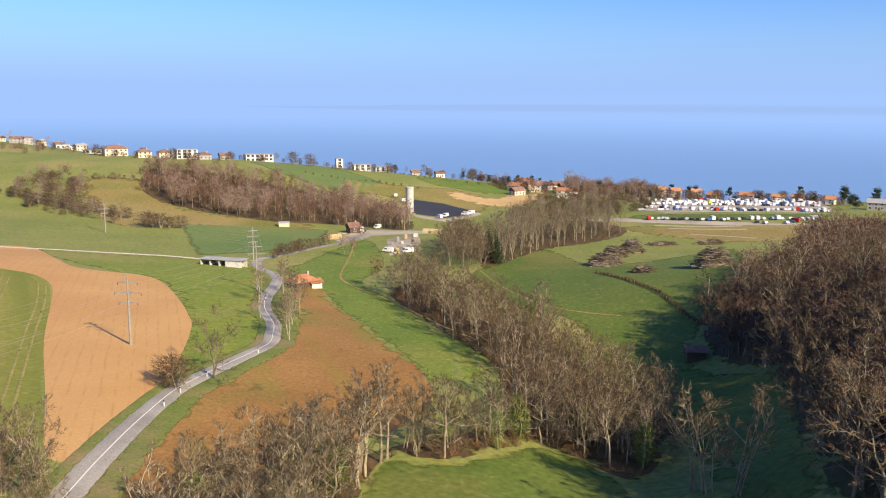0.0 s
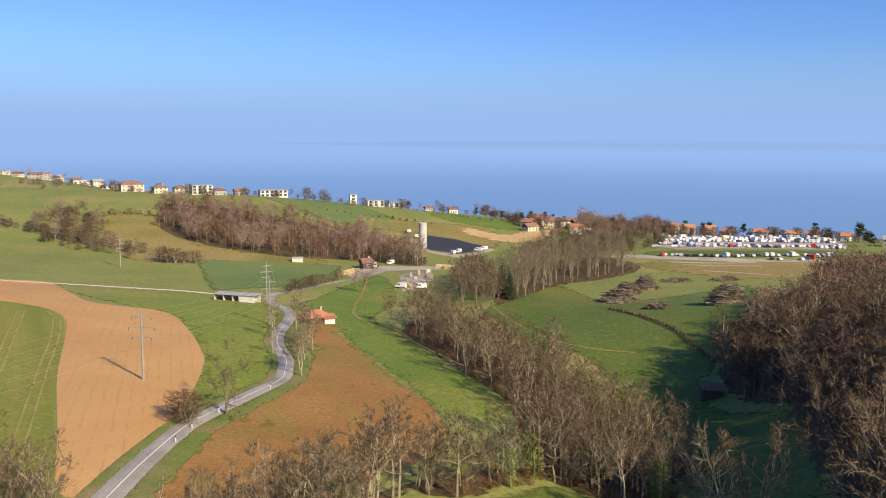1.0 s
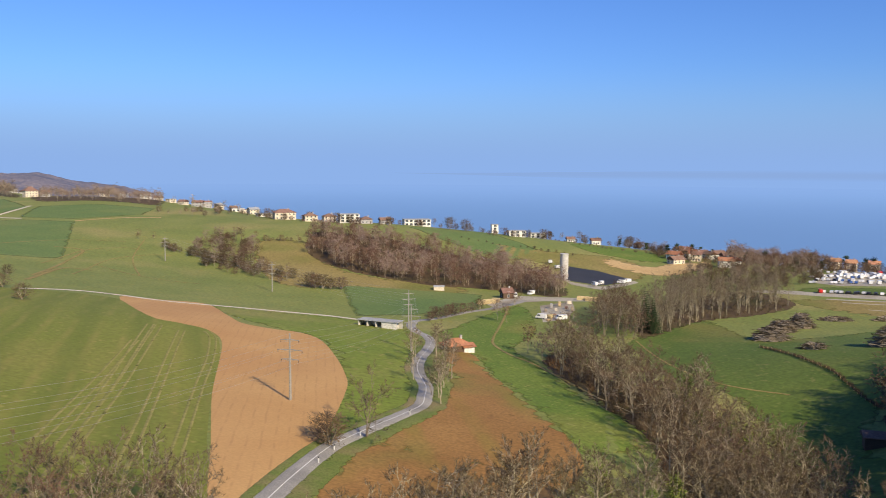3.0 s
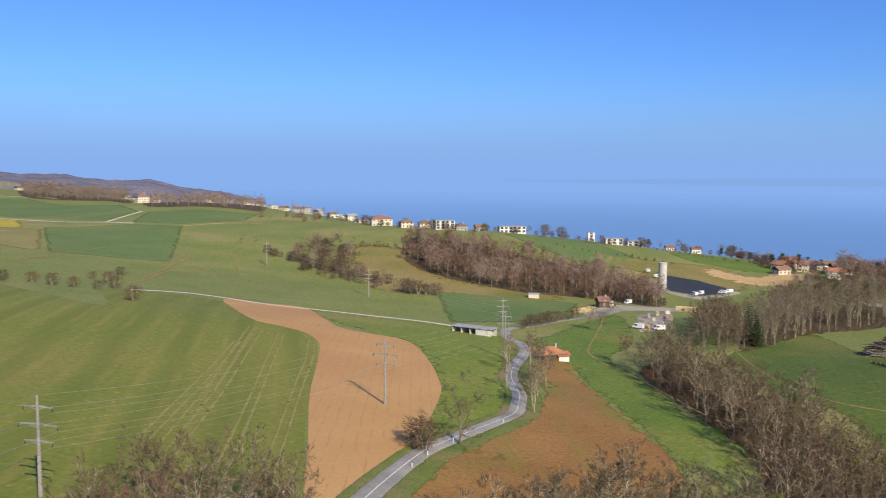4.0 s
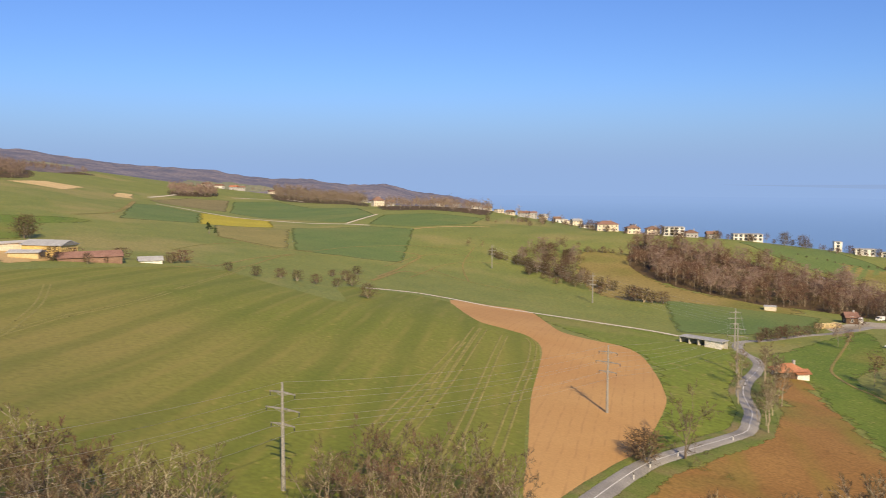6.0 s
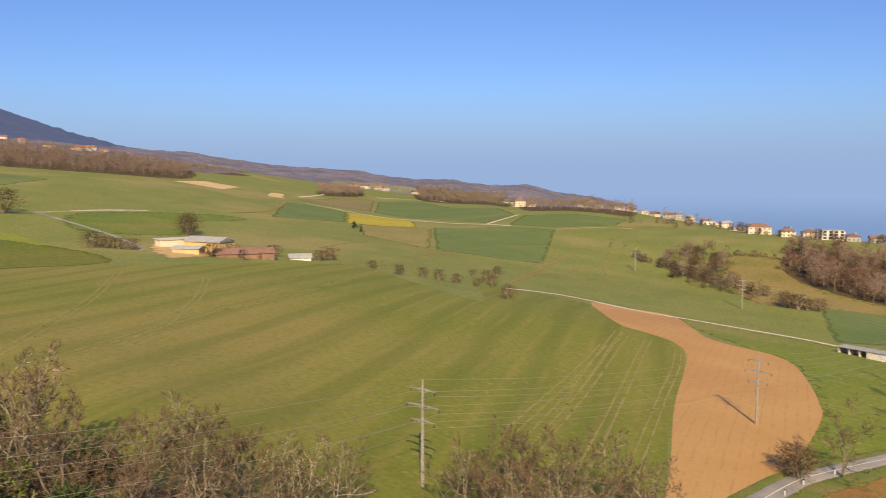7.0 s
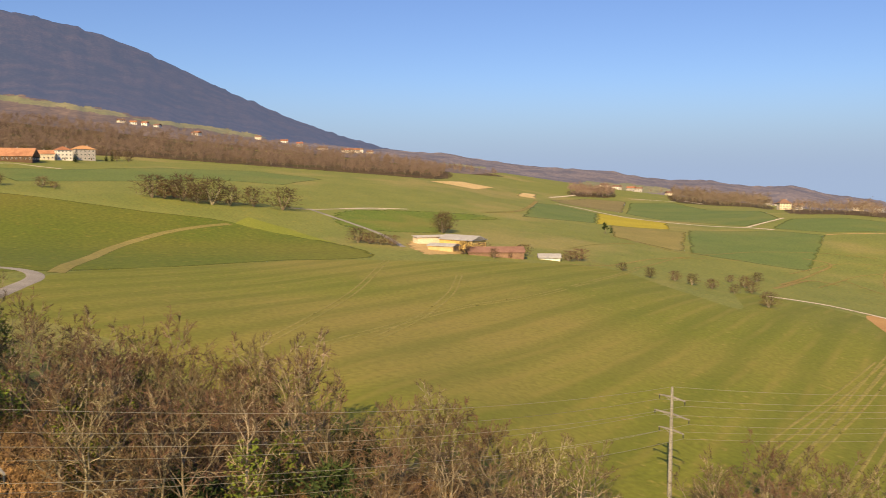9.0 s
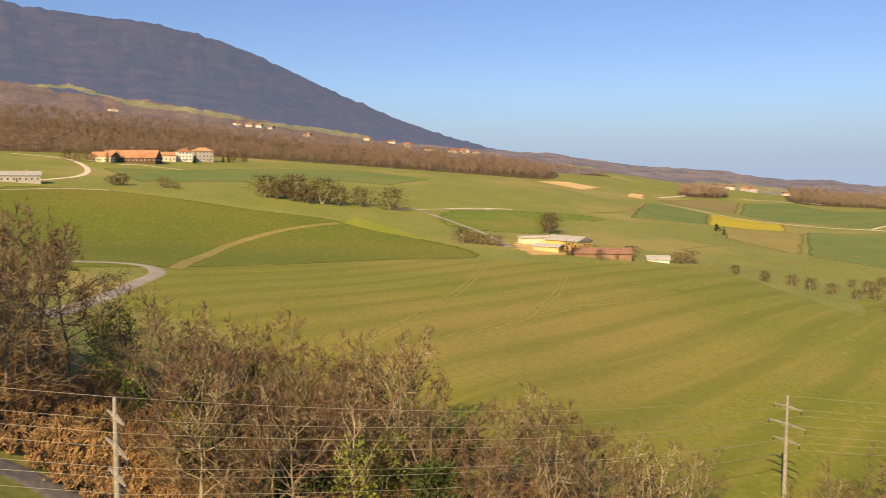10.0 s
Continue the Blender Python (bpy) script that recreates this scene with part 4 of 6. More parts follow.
SLOPE_WOOD = [(73.9, 235.1), (81.2, 236), (95.3, 228.2), (117.8, 222.6), (125.7, 190.4), (95.3, 131.8), (80.1, 106.3), (64.4, 84.9), (56.4, 85.7), (50.8, 98.3), (55.4, 118.3), (61.3, 142.9), (74.2, 183.8), (69, 206.6)]
SLOPE_FACE = [(73.9, 235.1), (81.2, 236), (95.3, 228.2), (117.8, 222.6), (101, 162.2), (82.4, 123.3), (62.5, 90.6), (51.6, 88.2), (50.8, 98.3), (55.4, 118.3), (61.3, 142.9), (74.2, 183.8), (69, 206.6)]
UPPER_WOOD = [(93.5, 268.4), (114.6, 276.6), (178.9, 373.1), (214.6, 393.2), (244.5, 358.9), (126.7, 184.4), (117.8, 222.6), (95.3, 228.2), (83.9, 239.3)]
LINK_WOOD = [(2.2, 354.3), (11.6, 338.4), (18.1, 354.1), (18.5, 408.1), (9.5, 433.2), (-0.3, 397.2)]
DARK_WOOD = [(15.9, 357.1), (22.9, 353.4), (47.5, 402.9), (79.9, 433), (100.1, 460), (97.4, 494.3), (74.5, 518), (36.9, 476.9), (20.1, 422.9)]
RIDGE_WOOD = [(-202.1, 570.3), (-159.4, 527.6), (-131.4, 513.4), (-101.7, 501.2), (-76.1, 508.7), (-48.7, 505.6), (-21.2, 495.3), (-19.7, 544.5), (-40.5, 583.8), (-74.6, 608.9), (-116.8, 619.7), (-154.4, 640.5), (-193.4, 644.3), (-220.8, 643.6)]
KNOLL_WOOD = [(-273, 538.4), (-238.5, 494.8), (-207.9, 477), (-188.7, 468.4), (-217.6, 528.8), (-242.6, 577.4), (-272, 610.2), (-285.3, 595.6)]
LEFT_WOOD = [(-111.4, 2.1), (-118.3, 4.3), (-119, 9.8), (-120.8, 17.3), (-126.7, 30.6), (-112.9, 40.2), (-94.1, 43.9), (-83.2, 41.6), (-76.1, 30.6), (-76.1, 15), (-86.3, 12.1), (-96.5, 7.2)]
BANK_WOOD = [(-88.4, -11), (-110.6, -11.8), (-123.4, -5.5), (-129.3, 1.9), (-120.3, 3.7), (-102.7, -1.5), (-85.6, -8.6)]
CORNER_WOOD = [(-56.5, 94.9), (-53, 99.8), (-47.3, 99.6), (-42, 90.5), (-41.4, 79.8), (-47.2, 78)]
LOW_WOOD = [(-84.3, 42.8), (-87.2, 49.7), (-86.1, 57), (-82, 61.6), (-80.4, 71.6), (-75.5, 70.8), (-66.8, 54.6), (-66, 37.6), (-74.8, 34.9)]
MAST_BUSH = [(-80.2, 94.3), (-76, 102.1), (-66.2, 105.7), (-59, 109.2), (-51.3, 108.2), (-47.1, 92.9), (-58.1, 82.8), (-68.2, 79.9)]

for nm, poly in (("leaf_litter", FRONT_WOOD), ("leaf_litter", MIDDLE_WOOD), ("leaf_litter", SLOPE_WOOD), ("leaf_litter", DARK_WOOD), ("leaf_litter", RIDGE_WOOD), ("leaf_litter", LEFT_WOOD), ("leaf_litter", LOW_WOOD), ("leaf_litter", UPPER_WOOD)):
    field(nm, poly, M["litter"], "brown leaf litter under bare trees", "forest floor", lift=0.09, curved=True, cell=3.5)

BARE = "leafless grey-brown tree in a winter wood"
IVIED = "leafless tree wrapped in dark green ivy"
wood(FRONT_WOOD, 4.0, 101, ASH + OAK[1:3], BARE, "trees of the near wood", (0.78, 1.08), IVY, 0.2, IVIED)
wood(MIDDLE_WOOD, 6.4, 102, OAK + ASH[:2], BARE, "trees of the middle wood", (0.85, 1.1), IVY, 0.08, IVIED)
wood(LINK_WOOD, 6.5, 115, OAK + ASH[:1], BARE, "trees of the middle wood", (0.85, 1.15))
wood(SLOPE_FACE, 7.4, 103, OAK + ASH[:1], "broad leafless reddish-brown tree on a slope", "trees of the slope wood", (1.0, 1.35))
wood(LEFT_WOOD, 5.6, 108, OAK, "wide leafless tree in a roadside thicket", "trees of the thicket", (0.9, 1.15), IVY, 0.2, IVIED)
wood(BANK_WOOD, 5.6, 111, OAK[:1] + OAK[3:], "tall leafless tree on a roadside bank", "trees of the bank", (1.25, 1.5))
wood(LOW_WOOD, 5.0, 109, OAK, "low leafless tree beside a field", "trees of the thicket", (0.6, 0.82))
wood(MAST_BUSH, 5.4, 110, OAK[1:], "low pale leafless tree beside a field", "trees of the thicket", (0.66, 0.85))
wood(CORNER_WOOD, 5.4, 112, OAK[1:] + ASH, "pale leafless tree beside a road", "trees of the thicket", (0.5, 0.7))
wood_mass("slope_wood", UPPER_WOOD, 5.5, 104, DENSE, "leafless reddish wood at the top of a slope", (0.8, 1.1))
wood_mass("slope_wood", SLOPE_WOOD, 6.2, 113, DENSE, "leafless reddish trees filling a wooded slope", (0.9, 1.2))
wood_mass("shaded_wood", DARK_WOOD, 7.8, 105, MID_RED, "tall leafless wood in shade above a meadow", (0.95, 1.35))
wood_mass("hillside_wood", RIDGE_WOOD, 8.0, 106, HILL, "leafless brown wood on a hillside", (0.8, 1.15))
wood_mass("knoll_wood", KNOLL_WOOD, 8.5, 107, HILL + BUSH, "leafless trees on a grassy knoll", (0.65, 1.0))

brush("undergrowth", FRONT_WOOD, 2.7, 201, 2.6, "thicket", "tangled bare brown undergrowth in a wood", 13, 10, 0.04)
brush("undergrowth", MIDDLE_WOOD, 3.4, 202, 3.0, "thicket", "tangled bare brown undergrowth in a wood", 12, 9, 0.055)
BRACKEN = [(-97.3, -7.6), (-105.3, -2.7), (-111.9, 2.7), (-105.7, 6.7), (-96.2, 13.6), (-88.3, 17.6), (-78.7, 9.5), (-78.8, 4.7), (-84.3, 1.3), (-88, -2.5), (-88.1, -7)]
field("leaf_litter", BRACKEN, M["litter"], "rusty leaf litter on a roadside bank", "forest floor", lift=0.08, cell=4)
brush("undergrowth", LEFT_WOOD, 2.1, 203, 4.4, "thicket_lit", "tangled reddish undergrowth of a thicket", 13, 10, 0.04)
ribbon("road", [(-86, -9.5), (-86.3, -6.1), (-85.8, -3.3), (-84.7, -1), (-82.5, 1.7)], 3.4, M["tarmac"], "grey country road below a bracken bank", lift=0.16)
brush("bracken", BRACKEN, 1.25, 209, 1.7, "bracken", "rusty orange bracken and dead brambles on a bank", 12, 8, 0.10)
brush("bracken", [(-99.5, 29.5), (-98.1, 39.4), (-86.4, 46.2), (-83.1, 55), (-78.9, 50.7), (-82.5, 37.1), (-89.2, 26.4)], 2.0, 210, 1.7, "bracken", "rusty orange bracken and dead brambles on a bank", 12, 8, 0.06)
brush("undergrowth", BANK_WOOD, 2.3, 212, 5.0, "thicket_lit", "tangled brown undergrowth on a roadside bank", 13, 9, 0.05)
brush("undergrowth", LOW_WOOD, 2.8, 204, 2.8, "thicket_lit", "tangled reddish undergrowth of a thicket")
brush("undergrowth", MAST_BUSH, 3.2, 205, 2.6, "twig", "pale bare bushes beside a field")
brush("undergrowth", SLOPE_WOOD, 6, 206, 3.2, "twig_red", "bare undergrowth on a wooded slope", 10, 6, 0.05)
brush("undergrowth", RIDGE_WOOD, 7, 207, 4.0, "twig", "bare undergrowth of a hillside wood", 10, 6, 0.09)
brush("undergrowth", DARK_WOOD, 6, 208, 4.0, "twig", "bare undergrowth of a shaded wood", 10, 6, 0.07)

# ---- more fields ----
FAR_FIELDS = (
    ("rapeseed_field", [(-665.4, 607.6), (-529.4, 482.3), (-504.5, 541.6), (-566.1, 605.1), (-629.5, 617.5)], "rape", "pale yellow flowering field beside a track"),
    ("stubble_field", [(-524.2, 491.6), (-500.3, 537.1), (-485.7, 540.9), (-377.6, 418.8), (-382.3, 410.0), (-442.0, 418.8)], "stubble", "yellowish stubble field on a slope"),
    ("wheat_field", [(-497.3, 554.7), (-466.4, 626.4), (-419.5, 629.6), (-317.5, 462.1), (-370.4, 416.6)], "wheat", "dark green young wheat field"),
    ("wheat_field", [(-707.8, 560.0), (-726.9, 606.1), (-657.1, 600.0), (-536.2, 488.2), (-538.8, 412.6)], "wheat", "green wheat field below a pale track"),
    ("wheat_field", [(-838.0, 822.6), (-849.0, 920.5), (-725.5, 846.3), (-649.3, 845.4), (-538.3, 732.5), (-509.2, 644.3), (-595.5, 639.5), (-688.8, 670.1)], "wheat", "green wheat field before low hills"),
    ("wheat_field", [(-528.8, 733.5), (-486.5, 766.1), (-421.0, 759.3), (-401.7, 703.4), (-430.7, 646.4), (-481.4, 642.4)], "wheat", "green field before a lakeside suburb"),
    ("fallow_field", [(-788.0, 643.5), (-857.3, 762.6), (-854.0, 831.4), (-702.8, 678.8), (-732.5, 661.8), (-760.2, 635.7)], "fallow", "brownish fallow field beside a track"),
    ("straw_field", [(-821.1, 494.2), (-878.0, 576.6), (-852.8, 609.8), (-781.2, 535.2)], "straw", "pale straw-coloured bare field on a rise"),
    ("straw_field", [(-774.7, 584.9), (-836.3, 637.3), (-845.8, 670.5), (-774.8, 612.3)], "straw", "small pale bare field"),
    ("meadow", [(-520, 250.3), (-530.7, 356.7), (-505.4, 366.3), (-484.2, 309.2), (-418.8, 258.8), (-443.3, 213)], "meadow", "deep green meadow below a rise"),
    ("dry_slope", [(-249.2, 598.5), (-214.6, 607), (-199.1, 575), (-154.1, 521.3), (-107.3, 512.2), (-74.7, 499.4), (-90.2, 475.4), (-143.1, 472.3), (-170.6, 452.9), (-210.2, 506.1)], "dry", "dry yellow-brown grass below a hillside wood"),
    ("wheat_field", [(-147.1, 477), (-99.1, 488.1), (-65.1, 482.3), (-60.7, 427.5), (-83.1, 394.7), (-108.7, 373.3), (-131.8, 431.9)], "wheat", "dark green wheat field above a road"),
    ("wheat_field", [(-163.1, 717.6), (-113.5, 765.8), (-56.7, 687.6), (-34.7, 657.2), (-59.9, 624.9), (-94.6, 636.1), (-130.6, 671)], "wheat", "green field on a ridge"),
    ("meadow", [(-22.7, 733.8), (33.2, 734.3), (56.7, 693.5), (56.3, 671.6), (34.3, 659.8), (12.7, 674.4), (-10.0, 693.2)], "meadow", "bright green sloping field near the shore"),
    ("dry_slope", [(-87.7, 681.9), (-37.7, 672.4), (6.9, 674.2), (32, 638.6), (25.6, 586), (-19.4, 590.3), (-39.2, 625.1), (-77.7, 635.4)], "dry", "dry brown slope of a building site"),
    ("earthworks", [(3.7, 666.1), (25.1, 647.6), (39.7, 640.1), (56.7, 665.4), (72.7, 670.4), (90.9, 709.3), (73.4, 637.5), (56.2, 610.6), (37.7, 605.3), (22.0, 618.4), (5.7, 639.5)], "earth", "bare sandy earth of a building site"),
    ("dark_roof_field", [(-22.9, 590.1), (-21.4, 624.5), (-0.6, 616.3), (23.8, 588.7), (3.3, 564.6), (-20.5, 576.8)], "dark_asphalt", "dark sheeted reservoir slope beside a tower"),
    ("concrete_yard", [(-21.2, 574.1), (2.5, 559.5), (23.6, 584.7), (26.4, 577.2), (3.2, 543), (-17.3, 561.8)], "yard", "pale concrete road edge below dark sheeting"),
    ("works_yard", [(-29.6, 441.9), (-13.9, 471.6), (-11.1, 425.7), (-14.3, 394.4), (-24.2, 383.2)], "yard", "pale gravel works yard"),
    ("works_yard", [(-57.4, 441.7), (-47, 488.4), (-34.2, 491.7), (5.2, 496.9), (5.1, 478.9), (-29.4, 466.6), (-43.7, 453.2), (-49.3, 423)], "yard", "pale gravel yard beside a road"),
    ("dry_slope", [(101, 479.6), (146.4, 471.3), (207.4, 460.4), (176.3, 414.6), (139.9, 421.8), (108, 454.3)], "dry", "worn orange-brown grass before a car park"),
    ("gravel_path", [(89.6, 526.1), (125.2, 500.1), (164.9, 479.8), (208.4, 469.6), (203.5, 458.4), (158.1, 468.7), (119, 488.3), (87.4, 512.9)], "yard", "pale gravel path along a car park"),
    ("lawn", [(121, 524), (174, 515), (235, 521), (226, 500), (168, 489), (116, 501)], "shade_and_lawn_green", "green lawn between rows of parked vehicles"),
    ("car_park", [(127.5, 554.8), (179.9, 686), (240.4, 703.6), (297.8, 685.1), (254.1, 553.7), (231.2, 530.3), (139.3, 529.3)], "yard", "gravelled car park crowded with white vehicles"),
    ("meadow", [(-528.6, -28.6), (-556.4, 36.4), (-500.1, 112.5), (-465.6, 152.9), (-382.1, 177.9), (-317.6, 164.9), (-321.5, 114.9), (-296.4, 60.5), (-286.7, 40.3), (-276, 10), (-266.4, -15.2)], "grass_warm", "wide green slope with a dry strip"),
    ("farm_yard", [(-365.9, 207.2), (-400.8, 237.4), (-395.4, 259.3), (-368.1, 255.3), (-328.9, 218.9), (-325.2, 195.6)], "earth", "pale littered earth of a farm yard"),
    ("young_crop", [(-459.1, 152.3), (-480.9, 168.6), (-440.8, 176.9), (-381.9, 178.7), (-400.0, 169.7)], "young", "light yellow-green strip of young crop"),
    ("wheat_field", [(-712.1, 43), (-721.1, 107.6), (-780, 191.7), (-805.6, 288.5), (-741.9, 333.5), (-665.7, 263.2), (-686.3, 206.2), (-641.5, 136.3), (-614.6, 61.8)], "wheat", "deep green field below a villa"),
)
# Deeper green; part of the slope's shading is put into the colour
M["grass_warm"] = edged(material("grass_warm", (0.103, 0.146, 0.019), (0.138, 0.172, 0.025), 0.012, c=(0.17, 0.17, 0.03), fine=45, tuft=(0.19, 0.19, 0.035), tuft_scale=0.25), 0.05, 0.3)
M["stubble"] = edged(material("stubble", (0.24, 0.215, 0.07), (0.29, 0.25, 0.085), 0.03, c=(0.20, 0.20, 0.06), fine=25), 0.05, 0.3)
M["fallow"] = edged(material("fallow", (0.20, 0.175, 0.075), (0.245, 0.205, 0.09), 0.02, c=(0.17, 0.17, 0.06), fine=25), 0.05, 0.3)
M["young"] = material("young", (0.20, 0.24, 0.035), (0.24, 0.27, 0.045), 0.05, fine=20)
M["verge"] = edged(material("verge", (0.11, 0.16, 0.03), (0.17, 0.19, 0.05), 0.15, c=(0.24, 0.19, 0.09), fine=15), 0.4, 0.9)
for nm, poly, mat, label in FAR_FIELDS:
    field(nm, poly, M[mat], label, lift={"dark_roof_field": 0.30, "concrete_yard": 0.32, "earthworks": 0.24, "straw_field": 0.16}.get(nm, 0.08), cell=7.0, curved=nm not in ("wheat_field", "rapeseed_field", "stubble_field", "fallow_field", "straw_field", "car_park", "works_yard", "gravel_path", "dark_roof_field", "concrete_yard", "farm_yard", "young_crop"))

WHEELS = edged(material("wheel_rut", (0.285, 0.25, 0.082), (0.215, 0.21, 0.055), 0.12, fine=10), 0.3, 0.9)
for line in ([(-141.9, 251.2), (-135.4, 236), (-106.5, 168.6), (-86.7, 121.4), (-78, 100.9)], [(-139.4, 251.9), (-131.1, 232.7), (-104.9, 170.3), (-85.1, 122.7), (-76, 102.1)], [(-130, 249.1), (-118.2, 221.4), (-99.2, 177.5), (-81, 136.3), (-68.1, 107.3)], [(-124, 254.7), (-117.4, 244.7), (-104.8, 216.5), (-92.5, 184.8), (-73.6, 138.8), (-60.4, 107.7)],
             [(-300.5, 301.1), (-223.4, 186.8), (-198.2, 130.3), (-172.4, 90.3), (-147.6, 53.7)], [(-304.1, 164.4), (-234.1, 116.7), (-189.6, 82.2), (-162, 57.8), (-152, 43.1)], [(-257, 168.7), (-222.3, 143), (-189.6, 113.4), (-163.1, 85.5)], [(-131, 223), (-106.6, 159.8), (-92.7, 125)]):
    for side in (-0.95, 0.95):
        p = np.array(smooth_line(line, False, 5))
        t = np.gradient(p, axis=0)
        t /= np.linalg.norm(t, axis=1)[:, None]
        q = p + np.stack([t[:, 1], -t[:, 0]], -1) * side
        ribbon("wheel_track", [tuple(a) for a in q], 0.7, WHEELS, "dry wheel track pressed into a crop field", "track", lift=0.11, across=1, curved=False)
for line, w, mat, lab in (
        ([(-281.8, 38.1), (-317.0, 48.8), (-392.7, 75.3), (-431.1, 102.4), (-450.9, 128.6), (-459.2, 150.3)], 6.5, "stubble", "dry yellow-brown strip between two green fields"),
        ([(-531.8, -26), (-556.2, 8.3), (-558.9, 36.5)], 2.4, "yard", "pale farm track on a hillside"),
        ([(-521.3, 210), (-517.4, 224.5), (-527.8, 254.2), (-534.9, 288.8)], 2.6, "yard", "pale farm track on a hillside"),
        ([(-519.3, 223.3), (-490.3, 224.4), (-457.1, 224), (-411.3, 218.7), (-356.3, 201.7)], 3.0, "asphalt", "narrow grey lane leading to a farm"),
        ([(-835, -22.3), (-804.9, 12.9), (-761.3, 26.8), (-697.2, 32.2), (-637.5, 23.9), (-591.3, -3.8)], 5.0, "gravel", "pale curving drive below a villa"),
        ([(-172.6, -2), (-199.1, 5.5), (-226.3, 15.4), (-247, 23.4), (-267.2, 30.6), (-283.6, 30.9), (-292.2, 24.4), (-292.6, 13.4), (-289.8, 3.6)], 5.0, "asphalt", "grey country road bending round a thicket"),
        ([(-86.3, 621.1), (-66.5, 609.1), (-37.4, 596.3), (-18.9, 574.2)], 4.0, "asphalt", "grey road on a hillside"),
        ([(-45.9, 442.5), (-43.1, 399.7), (-41.9, 365.5), (-40.7, 334.6), (-38.3, 318.1), (-30.5, 299.9), (-21.4, 287.1), (-8.9, 260.9), (1.6, 237)], 1.3, "dry", "rutted earth path across a meadow"),
        ([(-309.7, 430.8), (-331.5, 502), (-321.9, 532.2), (-304.3, 534.3)], 1.3, "dry", "dry streak across a green slope"),
        ([(-271.8, 403.1), (-300.2, 482.1), (-294.9, 518), (-277.6, 526.7)], 1.2, "dry", "dry streak across a green slope"),
        ([(-294.4, 459.2), (-256.7, 437.6), (-228.7, 427.7), (-211.5, 428.5)], 1.2, "dry", "dry streak across a green slope"),
        ([(-363, 417.3), (-379.8, 486.3), (-365.2, 537.5), (-331.9, 556.9)], 1.4, "dry", "dry streak across a green slope"),
        ([(-325.8, 571.8), (-295.2, 502.9), (-252.6, 437.2)], 1.2, "dry", "dry streak across a green slope"),
        ([(-348.6, 438.4), (-346.9, 382.9), (-302.7, 300.9), (-318.9, 285.1)], 1.2, "dry", "thin dry path on a field edge"),
        ([(-500.4, 635.1), (-519.6, 682.6), (-539.3, 738.6)], 4, "gravel", "pale farm track branching off between fields"),
        ([(-891.1, 872.5), (-888.9, 912.8), (-872.0, 945.5)], 5, "gravel", "pale lane before low hills"),
        ([(-884.2, 978.5), (-863.9, 975.7), (-835.6, 961.7)], 5, "gravel", "pale lane before low hills"),
        ([(-421.8, 633.0), (-406.1, 666.5), (-376.4, 689.0)], 4, "earth", "bare dirt strip on a field edge"),
        ([(-526.9, 249.3), (-536.8, 277.9), (-539.5, 308.7)], 3.5, "gravel", "pale farm lane on a hillside"),
        ([(-546.4, 380.7), (-576.5, 434.9), (-634.9, 494.0), (-739.7, 586.2)], 5, "dry", "dry field path between green fields"),
        ([(-821.8, 671.6), (-889.4, 770.3)], 5, "gravel", "pale lane before low hills"),
        ([(-441.6, 415.1), (-416.6, 414.0), (-377.2, 406.6), (-368.1, 431.0)], 2.2, "dry", "dry field edge below two trees"),
        ([(-367.5, 314.8), (-390.8, 356.1), (-405.7, 403.2)], 1.4, "dry", "dry streak across a green slope"),
        ([(-306.4, 252.8), (-305.9, 283.8), (-334.8, 343.2), (-354.8, 399.8)], 1.6, "dry", "dry streak across a green slope"),
        ([(-259.8, 350.6), (-291.3, 422.4), (-279.4, 433.4)], 3, "dry", "dry streak across a green slope"),
        ([(-273.6, 374.0), (-311.2, 457.4), (-332.5, 505.6), (-352.7, 505.0)], 2.5, "dry", "dry streak across a green slope"),
        ([(119.2, 478.7), (129.2, 474.4), (146.3, 468.2), (164.3, 466.4)], 2.5, "yard", "pale worn strip on a grassy slope"),
        ([(124.3, 467.6), (140.8, 460.3), (163.3, 454.8)], 1.6, "yard", "pale worn strip on a grassy slope"),
        ([(130.8, 446.7), (145.6, 437.4), (157.7, 426.5)], 1.4, "yard", "pale worn strip on a grassy slope"),
        ([(120.6, 490.9), (113.4, 503.1), (100.2, 512.1)], 3, "yard", "pale worn strip on a grassy slope"),
        ([(-750.7, 59.2), (-757.5, 74.3), (-738.6, 90.0), (-724.8, 104.6)], 3.5, "gravel", "pale drive before a large farm"),
        ([(15.3, 343), (23.5, 298.8), (35.8, 268.5), (54.6, 253.7)], 1.0, "dry", "dry path across a meadow")):
    ribbon("track", line, w, M[mat], lab, "track", lift=0.13)

for side, w in ((4.0, 4.6), (-3.0, 2.2)):
    p = np.array(smooth_line(ROAD[:17], False, 6))
    t = np.gradient(p, axis=0)
    t /= np.linalg.norm(t, axis=1)[:, None]
    ribbon("verge", [tuple(a) for a in p + np.stack([t[:, 1], -t[:, 0]], -1) * side], w, M["verge"], "grass verge beside a country road", "verge", lift=0.12, across=3, curved=False)

# Centre line and verge posts of the road
ROAD_LINE = smooth_line(ROAD, False, 8)
dash = Soup()
for k, (x, y, a) in enumerate(along(ROAD_LINE, 3.0)):
    if k < 60 or (k < 110 and k % 2):
        m = Matrix.LocRotScale((x, y, 0), Euler((0, 0, a)), None)
        c = [m @ Vector(p) for p in ((-1.52, -0.09, 0), (1.52, -0.09, 0), (1.52, 0.09, 0), (-1.52, 0.09, 0))]
        dash.quad(*[Vector((p.x, p.y, hz(p.x, p.y) + 0.20)) for p in c])
tagged(new("road_marking", dash.mesh("road_marking", M["paint"])), "worn white dashed centre line", "road marking", kind="structure")


